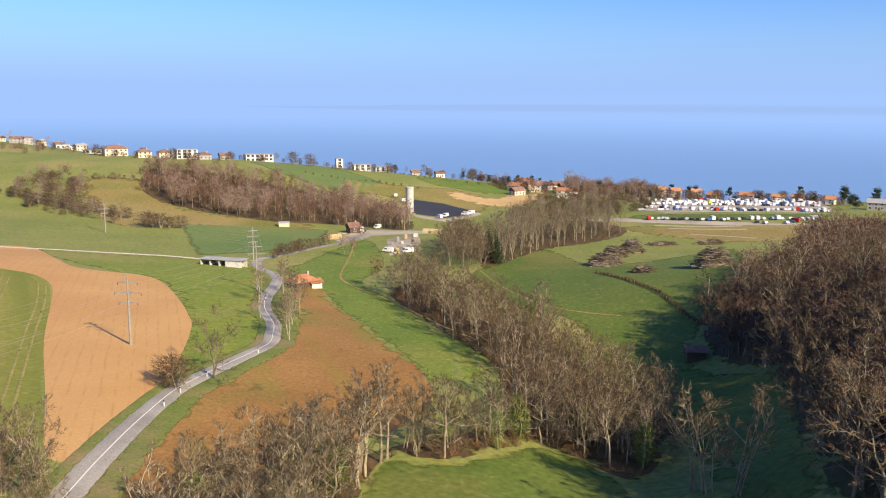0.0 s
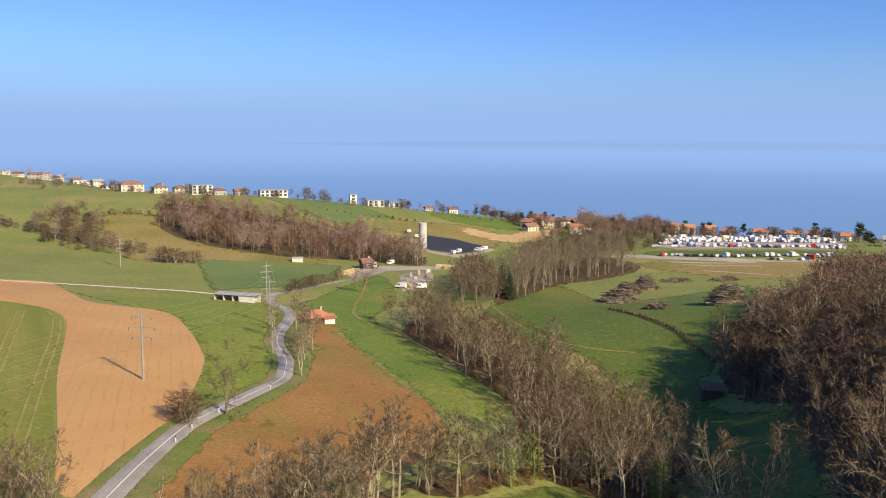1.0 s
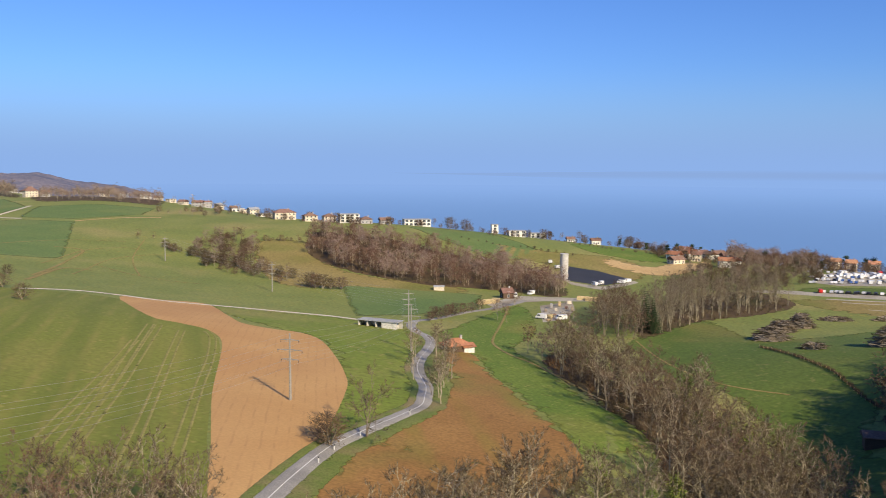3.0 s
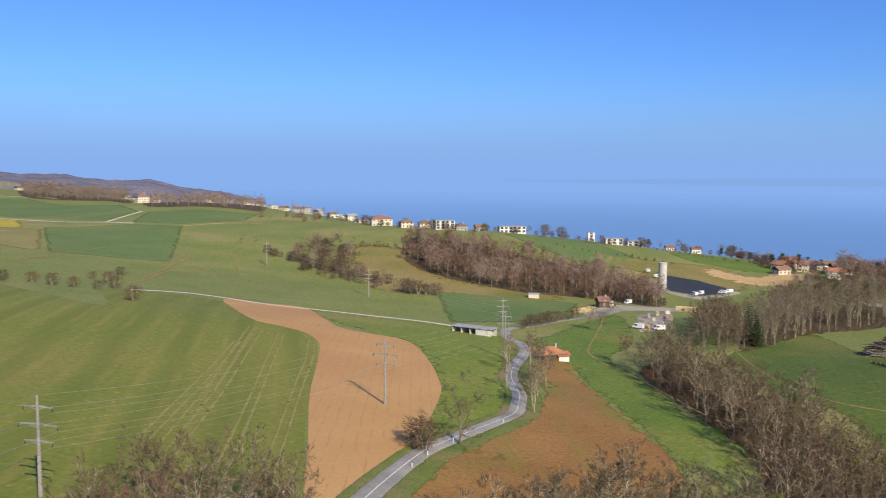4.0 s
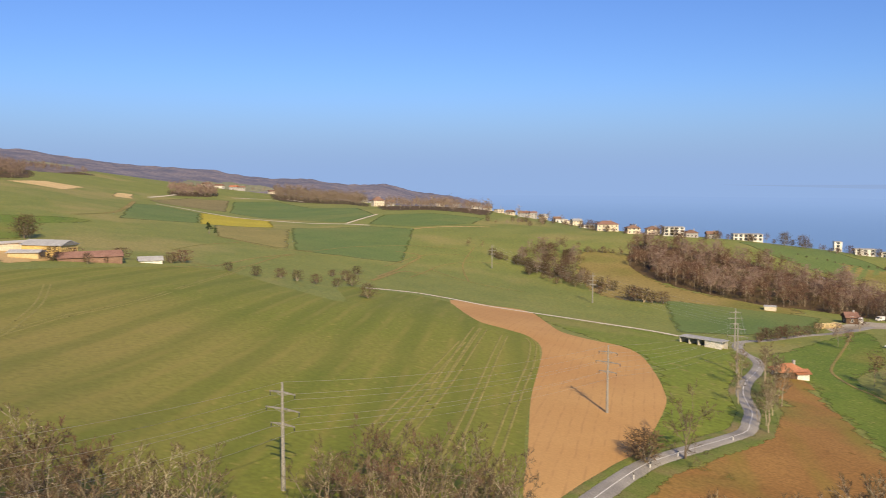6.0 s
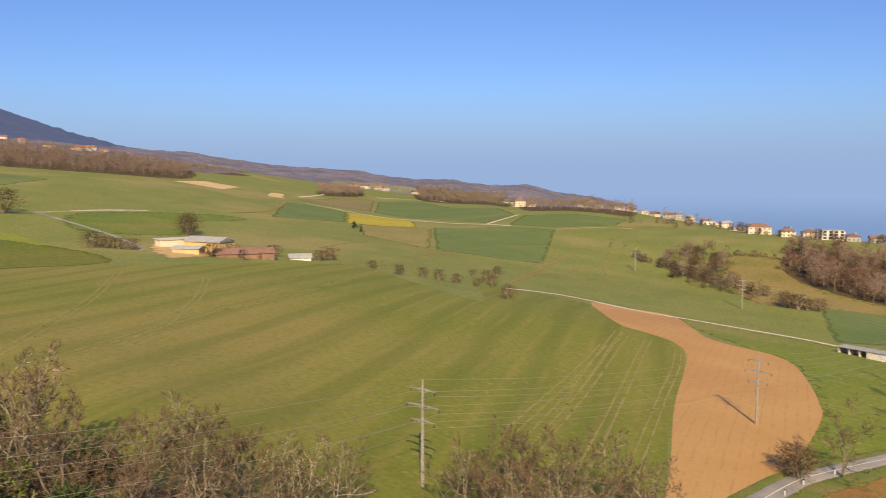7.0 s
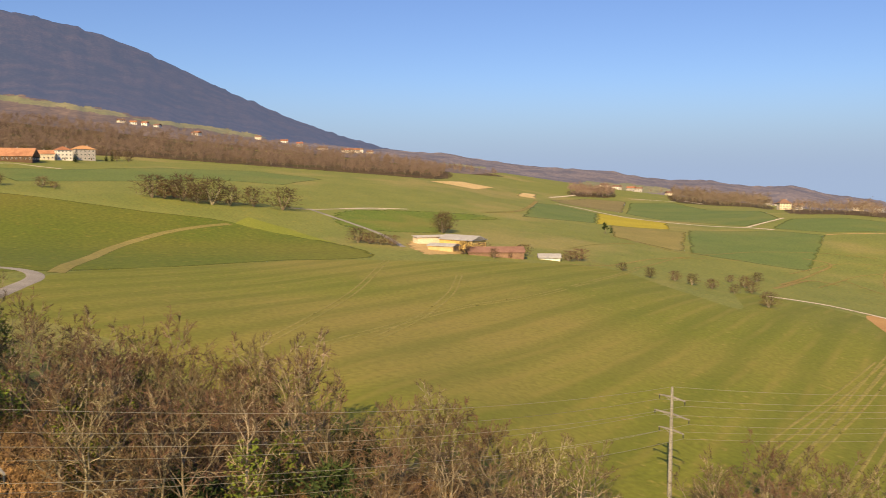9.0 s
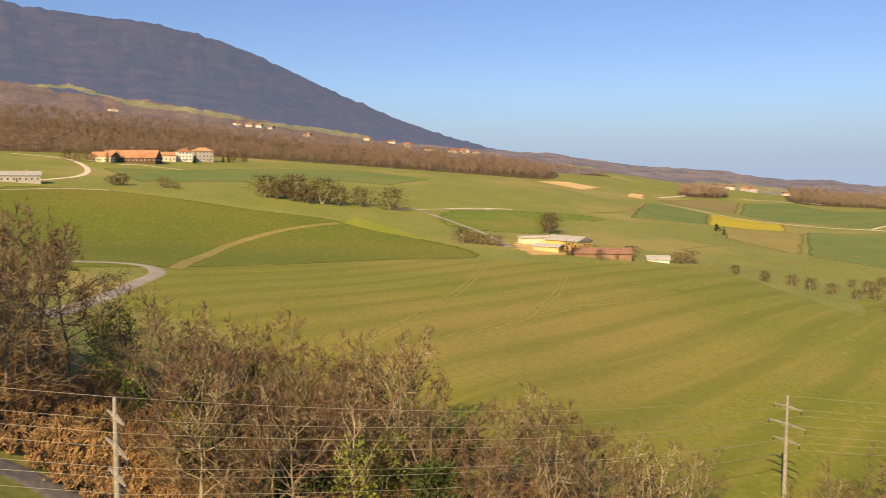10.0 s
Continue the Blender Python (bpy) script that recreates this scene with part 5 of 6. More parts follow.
def verge_post():
    s, cap = Soup(), Soup()
    s.tube([Vector((0, 0, -0.2)), Vector((0, 0, 1.0))], [0.12, 0.10], 6, True)
    cap.tube([Vector((0, 0, 1.0)), Vector((0, 0, 1.25)), Vector((0, 0, 1.3))], [0.105, 0.10, 0.05], 6, True)
    root = new("verge_post")
    soup_part("post", s, M["paint"], root)
    soup_part("cap", cap, M["rubber"], root, "black band")
    return root


post = proto(verge_post())
for x, y in [(-49.9, 146.5), (-49.8, 155.6), (-42.5, 190.4), (-48.1, 167.9)]:
    plant(post, x, y, random.Random(3), 1.0, "white verge post with black cap beside a road", "post", "verge posts")

# ---- power line ----
POLES = [(-68.0, 4.5), (-82.7, 90.1), (-70.5, 187), (-62.3, 280.7), (-78, 346.3), (-170.7, 427.7), (-274.4, 506.2)]
POLE_H = 16.0
ARMS = ((1.45, 2.4), (3.85, 3.2), (6.1, 2.3))


def power_pole():
    root = new("power_pole")
    s = Soup()
    s.tube([Vector((0, 0, z)) for z in (-1.0, 4, 8, 12, POLE_H)], [0.34, 0.30, 0.26, 0.21, 0.16], 12, True)
    soup_part("mast", s, M["pole"], root, smooth=False)
    for down, half in ARMS:
        a = Soup()
        z = POLE_H - down
        for side in (-1, 1):
            a.tube([Vector((side * 0.12, 0, z)), Vector((side * half, 0, z - 0.12))], [0.18, 0.10], 4, True)
            a.tube([Vector((side * 0.12, 0, z - 0.55)), Vector((side * half * 0.6, 0, z - 0.1))], [0.05, 0.04], 4)
        arm = soup_part("cross_arm", a, M["pole"], root, "tapered concrete cross arm")
        for side in (-1, 1):
            i = Soup()
            x = side * (half - 0.1)
            zz = [z - 0.12, z - 0.2, z - 0.22, z - 0.4, z - 0.42, z - 0.6, z - 0.62, z - 0.75]
            i.tube([Vector((x, 0, q)) for q in zz], [0.03, 0.03, 0.09, 0.05, 0.09, 0.05, 0.09, 0.03], 8)
            soup_part("insulator", i, M["glass"], arm, "dark ribbed insulator")
    return root


pole_kind = proto(power_pole())
headings = []
for i, (x, y) in enumerate(POLES):
    a, c = POLES[max(i - 1, 0)], POLES[min(i + 1, len(POLES) - 1)]
    h = math.atan2(c[1] - a[1], c[0] - a[0]) - math.pi / 2
    headings.append(h)
    tagged(copy_thing(pole_kind, pose(x, y, hz(x, y), 0, 0, math.degrees(h))), "tall grey concrete power pole with three cross arms", "power pole", "poles of the power line")
prev = (POLES[0][0] - 30, POLES[0][1] - 84)
spans = [(prev, POLES[0], headings[0], headings[0])] + [(POLES[i], POLES[i + 1], headings[i], headings[i + 1]) for i in range(len(POLES) - 1)]
for (a, c, ha, hc) in spans:
    cable = new("power_cables")
    tagged(cable, "thin pale power cables hung between poles", "power cable", "cables of the power line")
    for dz, off in [(POLE_H, 0.0)] + [(POLE_H - d - 0.78, sd * (w - 0.1)) for d, w in ARMS for sd in (-1, 1)]:
        p0 = Vector((a[0] + off * math.cos(ha), a[1] + off * math.sin(ha), hz(*a) + dz))
        p1 = Vector((c[0] + off * math.cos(hc), c[1] + off * math.sin(hc), hz(*c) + dz))
        s = Soup()
        path = [p0.lerp(p1, k / 14) - Vector((0, 0, 1.6 * 4 * (k / 14) * (1 - k / 14))) for k in range(15)]
        s.tube(path, [0.022] * 15, 3)
        soup_part("wire", s, M["wire"], cable)

# ---- houses ----


def window_mesh(w, h):
    f, g = Soup(), Soup()
    for x0, z0, x1, z1 in ((-w / 2 - 0.08, -0.08, w / 2 + 0.08, 0.0), (-w / 2 - 0.08, h, w / 2 + 0.08, h + 0.08), (-w / 2 - 0.08, 0, -w / 2, h), (w / 2, 0, w / 2 + 0.08, h), (-0.03, 0, 0.03, h)):
        f.box(x0, -0.06, z0, x1, 0.02, z1)
    g.box(-w / 2, -0.02, 0, w / 2, 0.01, h)
    return f.mesh("window", M["paint"]), g.mesh("pane", M["glass"])


WINDOW = window_mesh(1.2, 1.3)
TALL = window_mesh(2.4, 2.0)


def house(x, y, w, d, h, turn, wall, roof, kind, label, category="house", storeys=1, pitch=0.45, name="house", group="", chimney=True, windows=True, dark_top=False, panes=None):
    """A house: walls on the ground, a roof with thickness and eaves, windows, a door. turn: degrees away from facing the viewpoint."""
    a = math.atan2(-x, y) + radians(turn)
    c, s = math.cos(a), math.sin(a)
    zs = [hz(x + px * c - py * s, y + px * s + py * c) for px in (-w / 2, w / 2) for py in (-d / 2, d / 2)]
    z = sum(zs) / 4
    low = min(zs) - z - 0.6
    root = new(name)
    root.matrix_basis = pose(x, y, z, 0, 0, math.degrees(a))
    tagged(root, label, category, group)
    b = Soup()
    b.box(-w / 2, -d / 2, low, w / 2, d / 2, h)
    rise = d / 2 * pitch if kind != "flat" else 0.0
    if kind == "gable":
        for sx in (-1, 1):
            n = len(b.v)
            b.v += [Vector((sx * w / 2, -d / 2, h)), Vector((sx * w / 2, d / 2, h)), Vector((sx * w / 2, 0, h + rise))]
            b.f.append((n, n + 1, n + 2))
    soup_part("wall", b, M[wall], root)
    o, t = 0.6, 0.22
    r = Soup()
    if kind == "flat":
        r.box(-w / 2 - 0.25, -d / 2 - 0.25, h + 0.003, w / 2 + 0.25, d / 2 + 0.25, h + 0.35)
    elif kind == "shed":
        r.v += [Vector(p) for p in ((-w / 2 - o, -d / 2 - o, h + 0.02), (w / 2 + o, -d / 2 - o, h + 0.02), (w / 2 + o, d / 2 + o, h + 0.02 + d * pitch * 0.5), (-w / 2 - o, d / 2 + o, h + 0.02 + d * pitch * 0.5))]
        r.v += [p + Vector((0, 0, t)) for p in r.v[:4]]
        r.f += [(3, 2, 1, 0), (4, 5, 6, 7), (0, 1, 5, 4), (1, 2, 6, 5), (2, 3, 7, 6), (3, 0, 4, 7)]
    else:
        ridge = w / 2 + o if kind == "gable" else max(w / 2 - d / 2, 0.3)
        drop = o * pitch
        under = [(-w / 2 - o, -d / 2 - o, h - drop), (w / 2 + o, -d / 2 - o, h - drop), (w / 2 + o, d / 2 + o, h - drop), (-w / 2 - o, d / 2 + o, h - drop), (-ridge, 0, h + rise), (ridge, 0, h + rise)]
        r.v += [Vector(p) + Vector((0, 0, 0.01)) for p in under] + [Vector(p) + Vector((0, 0, t + 0.01)) for p in under]
        r.f += [(6, 7, 11, 10), (8, 9, 10, 11), (7, 8, 11), (9, 6, 10), (1, 0, 4, 5), (3, 2, 5, 4), (2, 1, 5), (0, 3, 4), (0, 1, 7, 6), (1, 2, 8, 7), (2, 3, 9, 8), (3, 0, 6, 9)]
    top = soup_part("roof", r, M[roof], root)
    if chimney and kind != "flat":
        k = Soup()
        k.box(w * 0.18, -0.4, h + rise * 0.6, w * 0.18 + 0.7, 0.4, h + rise + 1.1)
        soup_part("chimney", k, M["wall_grey"], top)
    if windows:
        fr, gl = panes or WINDOW
        step = 3.2 if not panes else 4.0
        per = h / storeys
        for st in range(storeys):
            for face, length, n_ in (("front", w, max(1, int(w / step))), ("left", d, max(1, int(d / step))), ("right", d, max(1, int(d / step)))):
                for k in range(n_):
                    u = (k + 0.5) / n_ * length - length / 2
                    if face == "front":
                        m = Matrix.Translation((u, -d / 2 - 0.005, st * per + 0.9))
                    else:
                        sx = -1 if face == "left" else 1
                        m = Matrix.Translation((sx * (w / 2 + 0.005), u, st * per + 0.9)) @ Matrix.Rotation(sx * math.pi / 2, 4, "Z")
                    win = part("window", fr, root)
                    win.matrix_basis = m
                    part("pane", gl, win)
        g = Soup()
        g.box(-0.5, -d / 2 - 0.06, 0, 0.5, -d / 2 + 0.02, 2.05)
        dr = soup_part("door", g, M["wood_dark"], root)
        dr.location.x = w * 0.3 if int(w / step) % 2 else 0.0
    return root


# The house beside the road: red hipped roof, dark timber and white
house(-49.3, 294.9, 9.0, 6.5, 2.6, 28, "wood_dark", "roof_red", "hip", "small house with red tiled hipped roof beside a road", pitch=0.55)
house(-45.5, 295.9, 4.0, 4.5, 2.2, 28, "wall_white", "roof_red", "gable", "white walled lean-to beside a small house", "annexe", pitch=0.4, name="annexe", chimney=False, windows=False)
house(65.2, 212.7, 4.6, 4.0, 2.6, 10, "wood_dark", "roof_brown", "gable", "dark wooden hut in a shaded meadow", "hut", name="hut", chimney=False, windows=False)
# Ridge above the lake
for (x, y), w, d, h, kind, wall, roof, st in zip(
        [(-315.2, 776.6), (-281.3, 735.7), (-249.8, 715.9), (-232.2, 715.4), (-215, 716.3), (-200.2, 718.8), (-185.1, 726.4), (-163.5, 757.6), (-71.6, 748.7), (-55.6, 774.8), (-3.5, 777.7), (-93.7, 769.3), (-25.6, 777.3), (-445.6, 920.8), (-401.6, 905.4)],
        (18, 19, 11, 11, 17, 10, 9, 24, 15, 14, 8, 6, 7, 10, 14), (10, 12, 10, 10, 12, 9, 8, 12, 10, 10, 8, 6, 7, 9, 9), (3, 6.5, 5, 5, 7.5, 4, 4, 6, 5, 4.5, 4, 8, 3, 5, 4),
        ("flat", "hip", "hip", "hip", "flat", "hip", "gable", "flat", "flat", "flat", "gable", "flat", "gable", "gable", "flat"),
        ("wall_white", "wall_cream", "wall_cream", "wall_cream", "wall_white", "wall_grey", "wall_grey", "wall_white", "wall_white", "wall_white", "wall_white", "wall_white", "wall_white", "wall_white", "wall_white"),
        ("roof_grey", "roof_brown", "roof_brown", "roof_brown", "roof_grey", "roof_brown", "roof_brown", "roof_grey", "roof_grey", "roof_grey", "roof_brown", "roof_grey", "roof_brown", "roof_brown", "roof_grey"),
        (1, 2, 2, 2, 3, 1, 1, 2, 2, 2, 1, 3, 1, 2, 1)):
    house(x, y, w, d, h, 12, wall, roof, kind, "flat-roofed white block on a ridge above the lake" if kind == "flat" else "pale house with brown roof on a ridge above the lake", "house", st, name="ridge_house", group="houses on the ridge", panes=TALL if kind == "flat" else None)
# Terraced houses behind the car park
for k, ((x, y), w, h) in enumerate(zip([(174.7, 679.9), (185.5, 679.5), (212, 714.5), (224.5, 708.9), (249.6, 700.4), (272.6, 692.7), (286.7, 688.9), (276.7, 608), (285.2, 556.8)], (6, 7, 8, 8, 11, 10, 9, 6, 14), (7.5, 7, 7, 4.5, 5, 4, 3.5, 4, 5))):
    house(x, y, w, 8, h, -20 + 10 * (k % 3), "wall_cream" if k < 4 else ("wall_grey" if k in (4, 8) else "wall_white"), "roof_orange" if k not in (8,) else "roof_grey", "gable", "terraced house with orange tiled roof near the shore", "house", 2, name="terraced_house", group="houses near the shore", pitch=0.55)
# Village by the shore
vr = random.Random(77)
for k, (x, y) in enumerate([(57.8, 685.1), (65.7, 707), (71.2, 700.8), (74.2, 685.1), (84.5, 736.2), (87.9, 716.2), (101.3, 763.9), (98.5, 690.1), (98.9, 661.5), (90.9, 651), (57.1, 661), (71.3, 741), (112.9, 717.8), (136.4, 747.7), (156.4, 748.2)]):
    house(x, y, vr.uniform(7, 11), 7.5, vr.uniform(3.5, 6), vr.uniform(-60, 60), vr.choice(("wall_white", "wall_white", "wall_grey", "wall_cream")), vr.choice(("roof_brown", "roof_red", "roof_brown")), "gable", "pale village house with brown tiled roof", "house", 2, name="village_house", group="houses of the village", pitch=0.6)
# Farm
house(-353, 233.5, 21, 11, 4.6, -40, "wall_yellow", "roof_grey", "gable", "large barn with yellow wall and grey roof", "barn", 1, name="barn", chimney=False, windows=False, pitch=0.35)
house(-343, 216, 13, 7, 2.4, -25, "timber", "roof_grey", "gable", "low farm building with plank wall and pale grey roof", "barn", 1, name="barn", chimney=False, windows=False, pitch=0.25)
house(-371.5, 226.7, 18, 6, 3.4, 25, "wall_cream", "concrete", "shed", "long farm shed with pale roof", "shed", 1, name="farm_shed", chimney=False, windows=False, pitch=0.15)
house(-324.7, 233.1, 26, 8, 2.4, 8, "roof_brown", "roof_brown", "gable", "long low farm shed with brown roof", "shed", 1, name="farm_shed", chimney=False, windows=False, pitch=0.5)
house(-320.3, 261.9, 10, 7, 1.3, 5, "wall_white", "roof_grey", "gable", "small grey-roofed shed in a field", "shed", 1, name="field_shed", chimney=False, windows=False, pitch=0.4)
# Hamlet below the mountain
for (x, y), w, d, h, wall, roof, st, tn in zip([(-787.9, 72.7), (-779.7, 49.4), (-821.5, 100.3), (-829.3, 121.4), (-844, 140.8), (-578.3, -13)], (44, 20, 24, 13, 18, 26), (26, 16, 12, 11, 12, 9), (3.6, 4, 5, 9, 10, 4), ("wood_dark", "wall_cream", "wall_cream", "wall_white", "wall_grey", "wall_grey"), ("roof_orange", "roof_orange", "roof_orange", "roof_red", "roof_orange", "roof_grey"), (1, 1, 1, 3, 3, 1), (-14, -30, 10, 15, 15, 0)):
    house(x, y, w, d, h, tn, wall, roof, "gable" if st < 3 else "hip", "large building with orange tiled roof below a wood", "farmhouse", st, name="hamlet_house", group="houses of the hamlet", pitch=0.5)
house(-658.5, 902, 14, 11, 8, 20, "wall_cream", "roof_brown", "hip", "tall cream manor house among far trees", "manor", 3, name="manor_house", pitch=0.8)
house(-636.5, 898, 9, 8, 5.5, 20, "wall_grey", "roof_brown", "gable", "grey wing beside a far manor house", "annexe", 2, name="annexe", pitch=0.6, chimney=False)
# Scattered far houses
for k, (x, y) in enumerate([(-1340.8, 670.8), (-1332.4, 687.5), (-1392.9, 554.8), (-1406.9, 513.1), (-1453.6, 338.2), (-1450.7, 357.6), (-1484.9, 109.5), (-1461.4, 302.7), (-1457.5, 320.8), (-1293.5, 375.9), (-1255.6, 525.3), (-1218.7, 547.9), (-1219.3, 587.1), (-1254.6, 619.4), (-1098.4, 1018), (-1060.3, 1060), (-1023.5, 1095.6), (-1085.4, 1034.2), (-1068.7, 1051.5)]):
    house(x, y, vr.uniform(9, 14), 9, vr.uniform(4, 6), vr.uniform(-40, 40), vr.choice(("wall_white", "wall_cream", "wall_grey")), vr.choice(("roof_red", "roof_brown")), "gable", "white far house below a wooded mountain", "house", 2, name="far_house", group="far houses", pitch=0.5)
for k, (x, y) in enumerate([(-903.4, 1196.6), (-891.5, 1205.5), (-879.5, 1214.2), (-867.4, 1222.9), (-923, 1181.5), (-425.9, 859.3), (-420, 868.3), (-433.1, 925.4), (-408.8, 911), (-386.9, 892.1), (-369, 873.3), (-576.8, 924.6), (-552.8, 926.2), (-527.1, 931), (-502.7, 915.4), (-467.6, 878.3), (-444.2, 861.2)]):
    house(x, y, vr.uniform(7, 12), 8, vr.uniform(3, 6), vr.uniform(-40, 40), vr.choice(("wall_white", "wall_cream", "wall_grey")), vr.choice(("roof_grey", "roof_brown")), "flat" if k % 3 == 0 else "gable", "pale house of a lakeside suburb", "house", 2, name="suburb_house", group="houses of the suburb")

# ---- tower, shelters, yard ----


def tower(x, y):
    root = new("tower")
    root.location = (x, y, hz(x, y))
    s, c, d = Soup(), Soup(), Soup()
    s.tube([Vector((0, 0, z)) for z in (-1, 5, 11, 16.4)], [2.75, 2.75, 2.75, 2.75], 28)
    c.tube([Vector((0, 0, z)) for z in (16.4, 16.41, 17.0, 17.01)], [2.76, 2.95, 2.95, 2.5], 28, True)
    for k in range(4):
        d.tube([Vector((0, 0, 3.2 * (k + 1))), Vector((0, 0, 3.2 * (k + 1) + 0.08))], [2.77, 2.77], 28)
    soup_part("shaft", s, M["concrete"], root, smooth=True)
    soup_part("cap", c, M["concrete"], root)
    soup_part("joint", d, M["wall_grey"], root)
    return tagged(root, "round pale concrete tower beside a road", "tower")


tower(-23.1, 583.4)


def shelter(x, y, turn):
    """A row of open bays under a flat roof."""
    root = new("shelter")
    root.matrix_basis = pose(x, y, hz(x, y), 0, 0, turn)
    b = Soup()
    b.box(-9, 2.6, -1.5, 9, 2.85, 2.8)
    soup_part("back_wall", b, M["concrete"], root)
    for k in range(5):
        w = Soup()
        w.box(-9 + k * 4.0, -2.4, -1.5, -8.75 + k * 4.0, 2.6, 2.8)
        soup_part("side_wall", w, M["concrete"], root)
    e = Soup()
    e.box(7.25, -2.4, -1.5, 9, -2.2, 2.8)
    e.box(2, -2.42, -1.5, 7.2, -2.2, 2.8)
    soup_part("front_wall", e, M["wall_white"], root)
    r = Soup()
    r.box(-9.4, -2.8, 2.805, 9.4, 3.1, 3.1)
    soup_part("roof", r, M["roof_grey"], root)
    return tagged(root, "low concrete shelter with open bays beside a track", "shelter")


shelter(-88.4, 338.8, -14)
house(-91.8, 488.9, 6, 5, 2.2, 0, "wall_cream", "roof_grey", "flat", "low pale hut at the foot of a wood", "hut", name="hut", chimney=False, windows=False)
house(-50.5, 475.1, 6, 6, 3.6, 20, "wood_dark", "roof_brown", "gable", "small dark timber house with brown roof at a yard", "house", 2, pitch=0.7)


def log_stack(x, y, turn, n, length, rows):
    root = new("timber_stack")
    root.matrix_basis = pose(x, y, hs(x, y), 0, 0, turn)
    s = Soup()
    s.tube([Vector((0, -length / 2, 0)), Vector((0, length / 2, 0))], [0.3, 0.3], 7, True)
    me = s.mesh("log", M["timber"])
    for r in range(rows):
        for k in range(n - r):
            o = part("log", me, root)
            o.location = ((k + r / 2 - n / 2) * 0.62, 0, 0.3 + r * 0.53)
    return tagged(root, "stack of pale sawn timber in a yard", "timber", "timber stacks")


for k, (x, y) in enumerate([(-59.7, 441.4), (-57.7, 444.2), (-55.6, 446.6), (-53.8, 452.1), (-9.4, 482.7), (-7.2, 482.7), (-4.5, 478.9), (-2, 479.5), (0.6, 475.6)]):
    log_stack(x, y, 70 + 8 * (k % 3), 6, 4.0, 4)


def vehicle(name, colour, van):
    """A parked vehicle: body, windows, four wheels."""
    root = new(name)
    body = Soup()
    if van:
        prof = [(-2.6, 0.45), (2.6, 0.45), (2.6, 1.1), (2.1, 1.35), (1.5, 2.35), (-2.6, 2.4)]
        wx, wd = 1.65, 1.0
    else:
        prof = [(-2.1, 0.4), (2.1, 0.4), (2.1, 0.8), (1.1, 0.95), (0.5, 1.45), (-1.3, 1.45), (-2.0, 0.95)]
        wx, wd = 1.3, 0.88
    n = len(prof)
    body.v += [Vector((x, -wd, z)) for x, z in prof] + [Vector((x, wd, z)) for x, z in prof]
    body.f += [tuple(range(n)), tuple(reversed(range(n, 2 * n)))] + [((i + 1) % n, i, i + n, (i + 1) % n + n) for i in range(n)]
    zt, zb = (2.1, 1.4) if van else (1.38, 0.98)
    x0, x1 = (0.2, 1.5) if van else (-1.3, 0.5)
    for sy in (-1, 1):
        glaz = Soup()
        glaz.quad(*[Vector((x, sy * (wd + 0.004), z)) for x, z in ((x0, zb), (x1 + 0.25, zb), (x1, zt), (x0, zt))])
        soup_part("side_window", glaz, M["glass"], root)
    glaz = Soup()
    a, b = prof[3], prof[4]
    glaz.quad(*[Vector((p[0] * (1 - t) + q[0] * t + 0.01, sy * (wd - 0.1), p[1] * (1 - t) + q[1] * t + 0.008)) for p, q, t, sy in ((a, b, 0.1, -1), (a, b, 0.1, 1), (a, b, 0.9, 1), (a, b, 0.9, -1))])
    soup_part("body", body, colour, root)
    soup_part("windscreen", glaz, M["glass"], root)
    w = Soup()
    w.tube([Vector((0, -0.11, 0)), Vector((0, 0.11, 0))], [0.34, 0.34], 10, True)
    me = w.mesh("wheel", M["rubber"])
    for sx in (-1, 1):
        for sy in (-1, 1):
            o = part("wheel", me, root)
            o.location = (sx * wx, sy * (wd - 0.08), 0.34)
    return root


def car_paint(name, c):
    return material(name, c, tuple(v * 0.92 for v in c), 0.5, rough=0.3, bump=0.0)


CARS = [(proto(vehicle("van", car_paint("white_paint", (0.80, 0.80, 0.79)), True)), "white van parked in a crowded car park", "van"),
        (proto(vehicle("car", car_paint("silver_paint", (0.55, 0.56, 0.57)), False)), "silver car parked in a crowded car park", "car"),
        (proto(vehicle("car", car_paint("white_car_paint", (0.78, 0.78, 0.77)), False)), "white car parked in a crowded car park", "car"),
        (proto(vehicle("car", car_paint("black_paint", (0.03, 0.03, 0.035)), False)), "dark car parked in a crowded car park", "car"),
        (proto(vehicle("van", car_paint("red_paint", (0.55, 0.04, 0.03)), True)), "red van parked in a crowded car park", "van"),
        (proto(vehicle("car", car_paint("blue_paint", (0.06, 0.12, 0.30)), False)), "blue car parked in a crowded car park", "car"),
        (proto(vehicle("van", car_paint("yellow_paint", (0.70, 0.55, 0.08)), True)), "yellow van parked at a car park edge", "van")]
cr = random.Random(5)
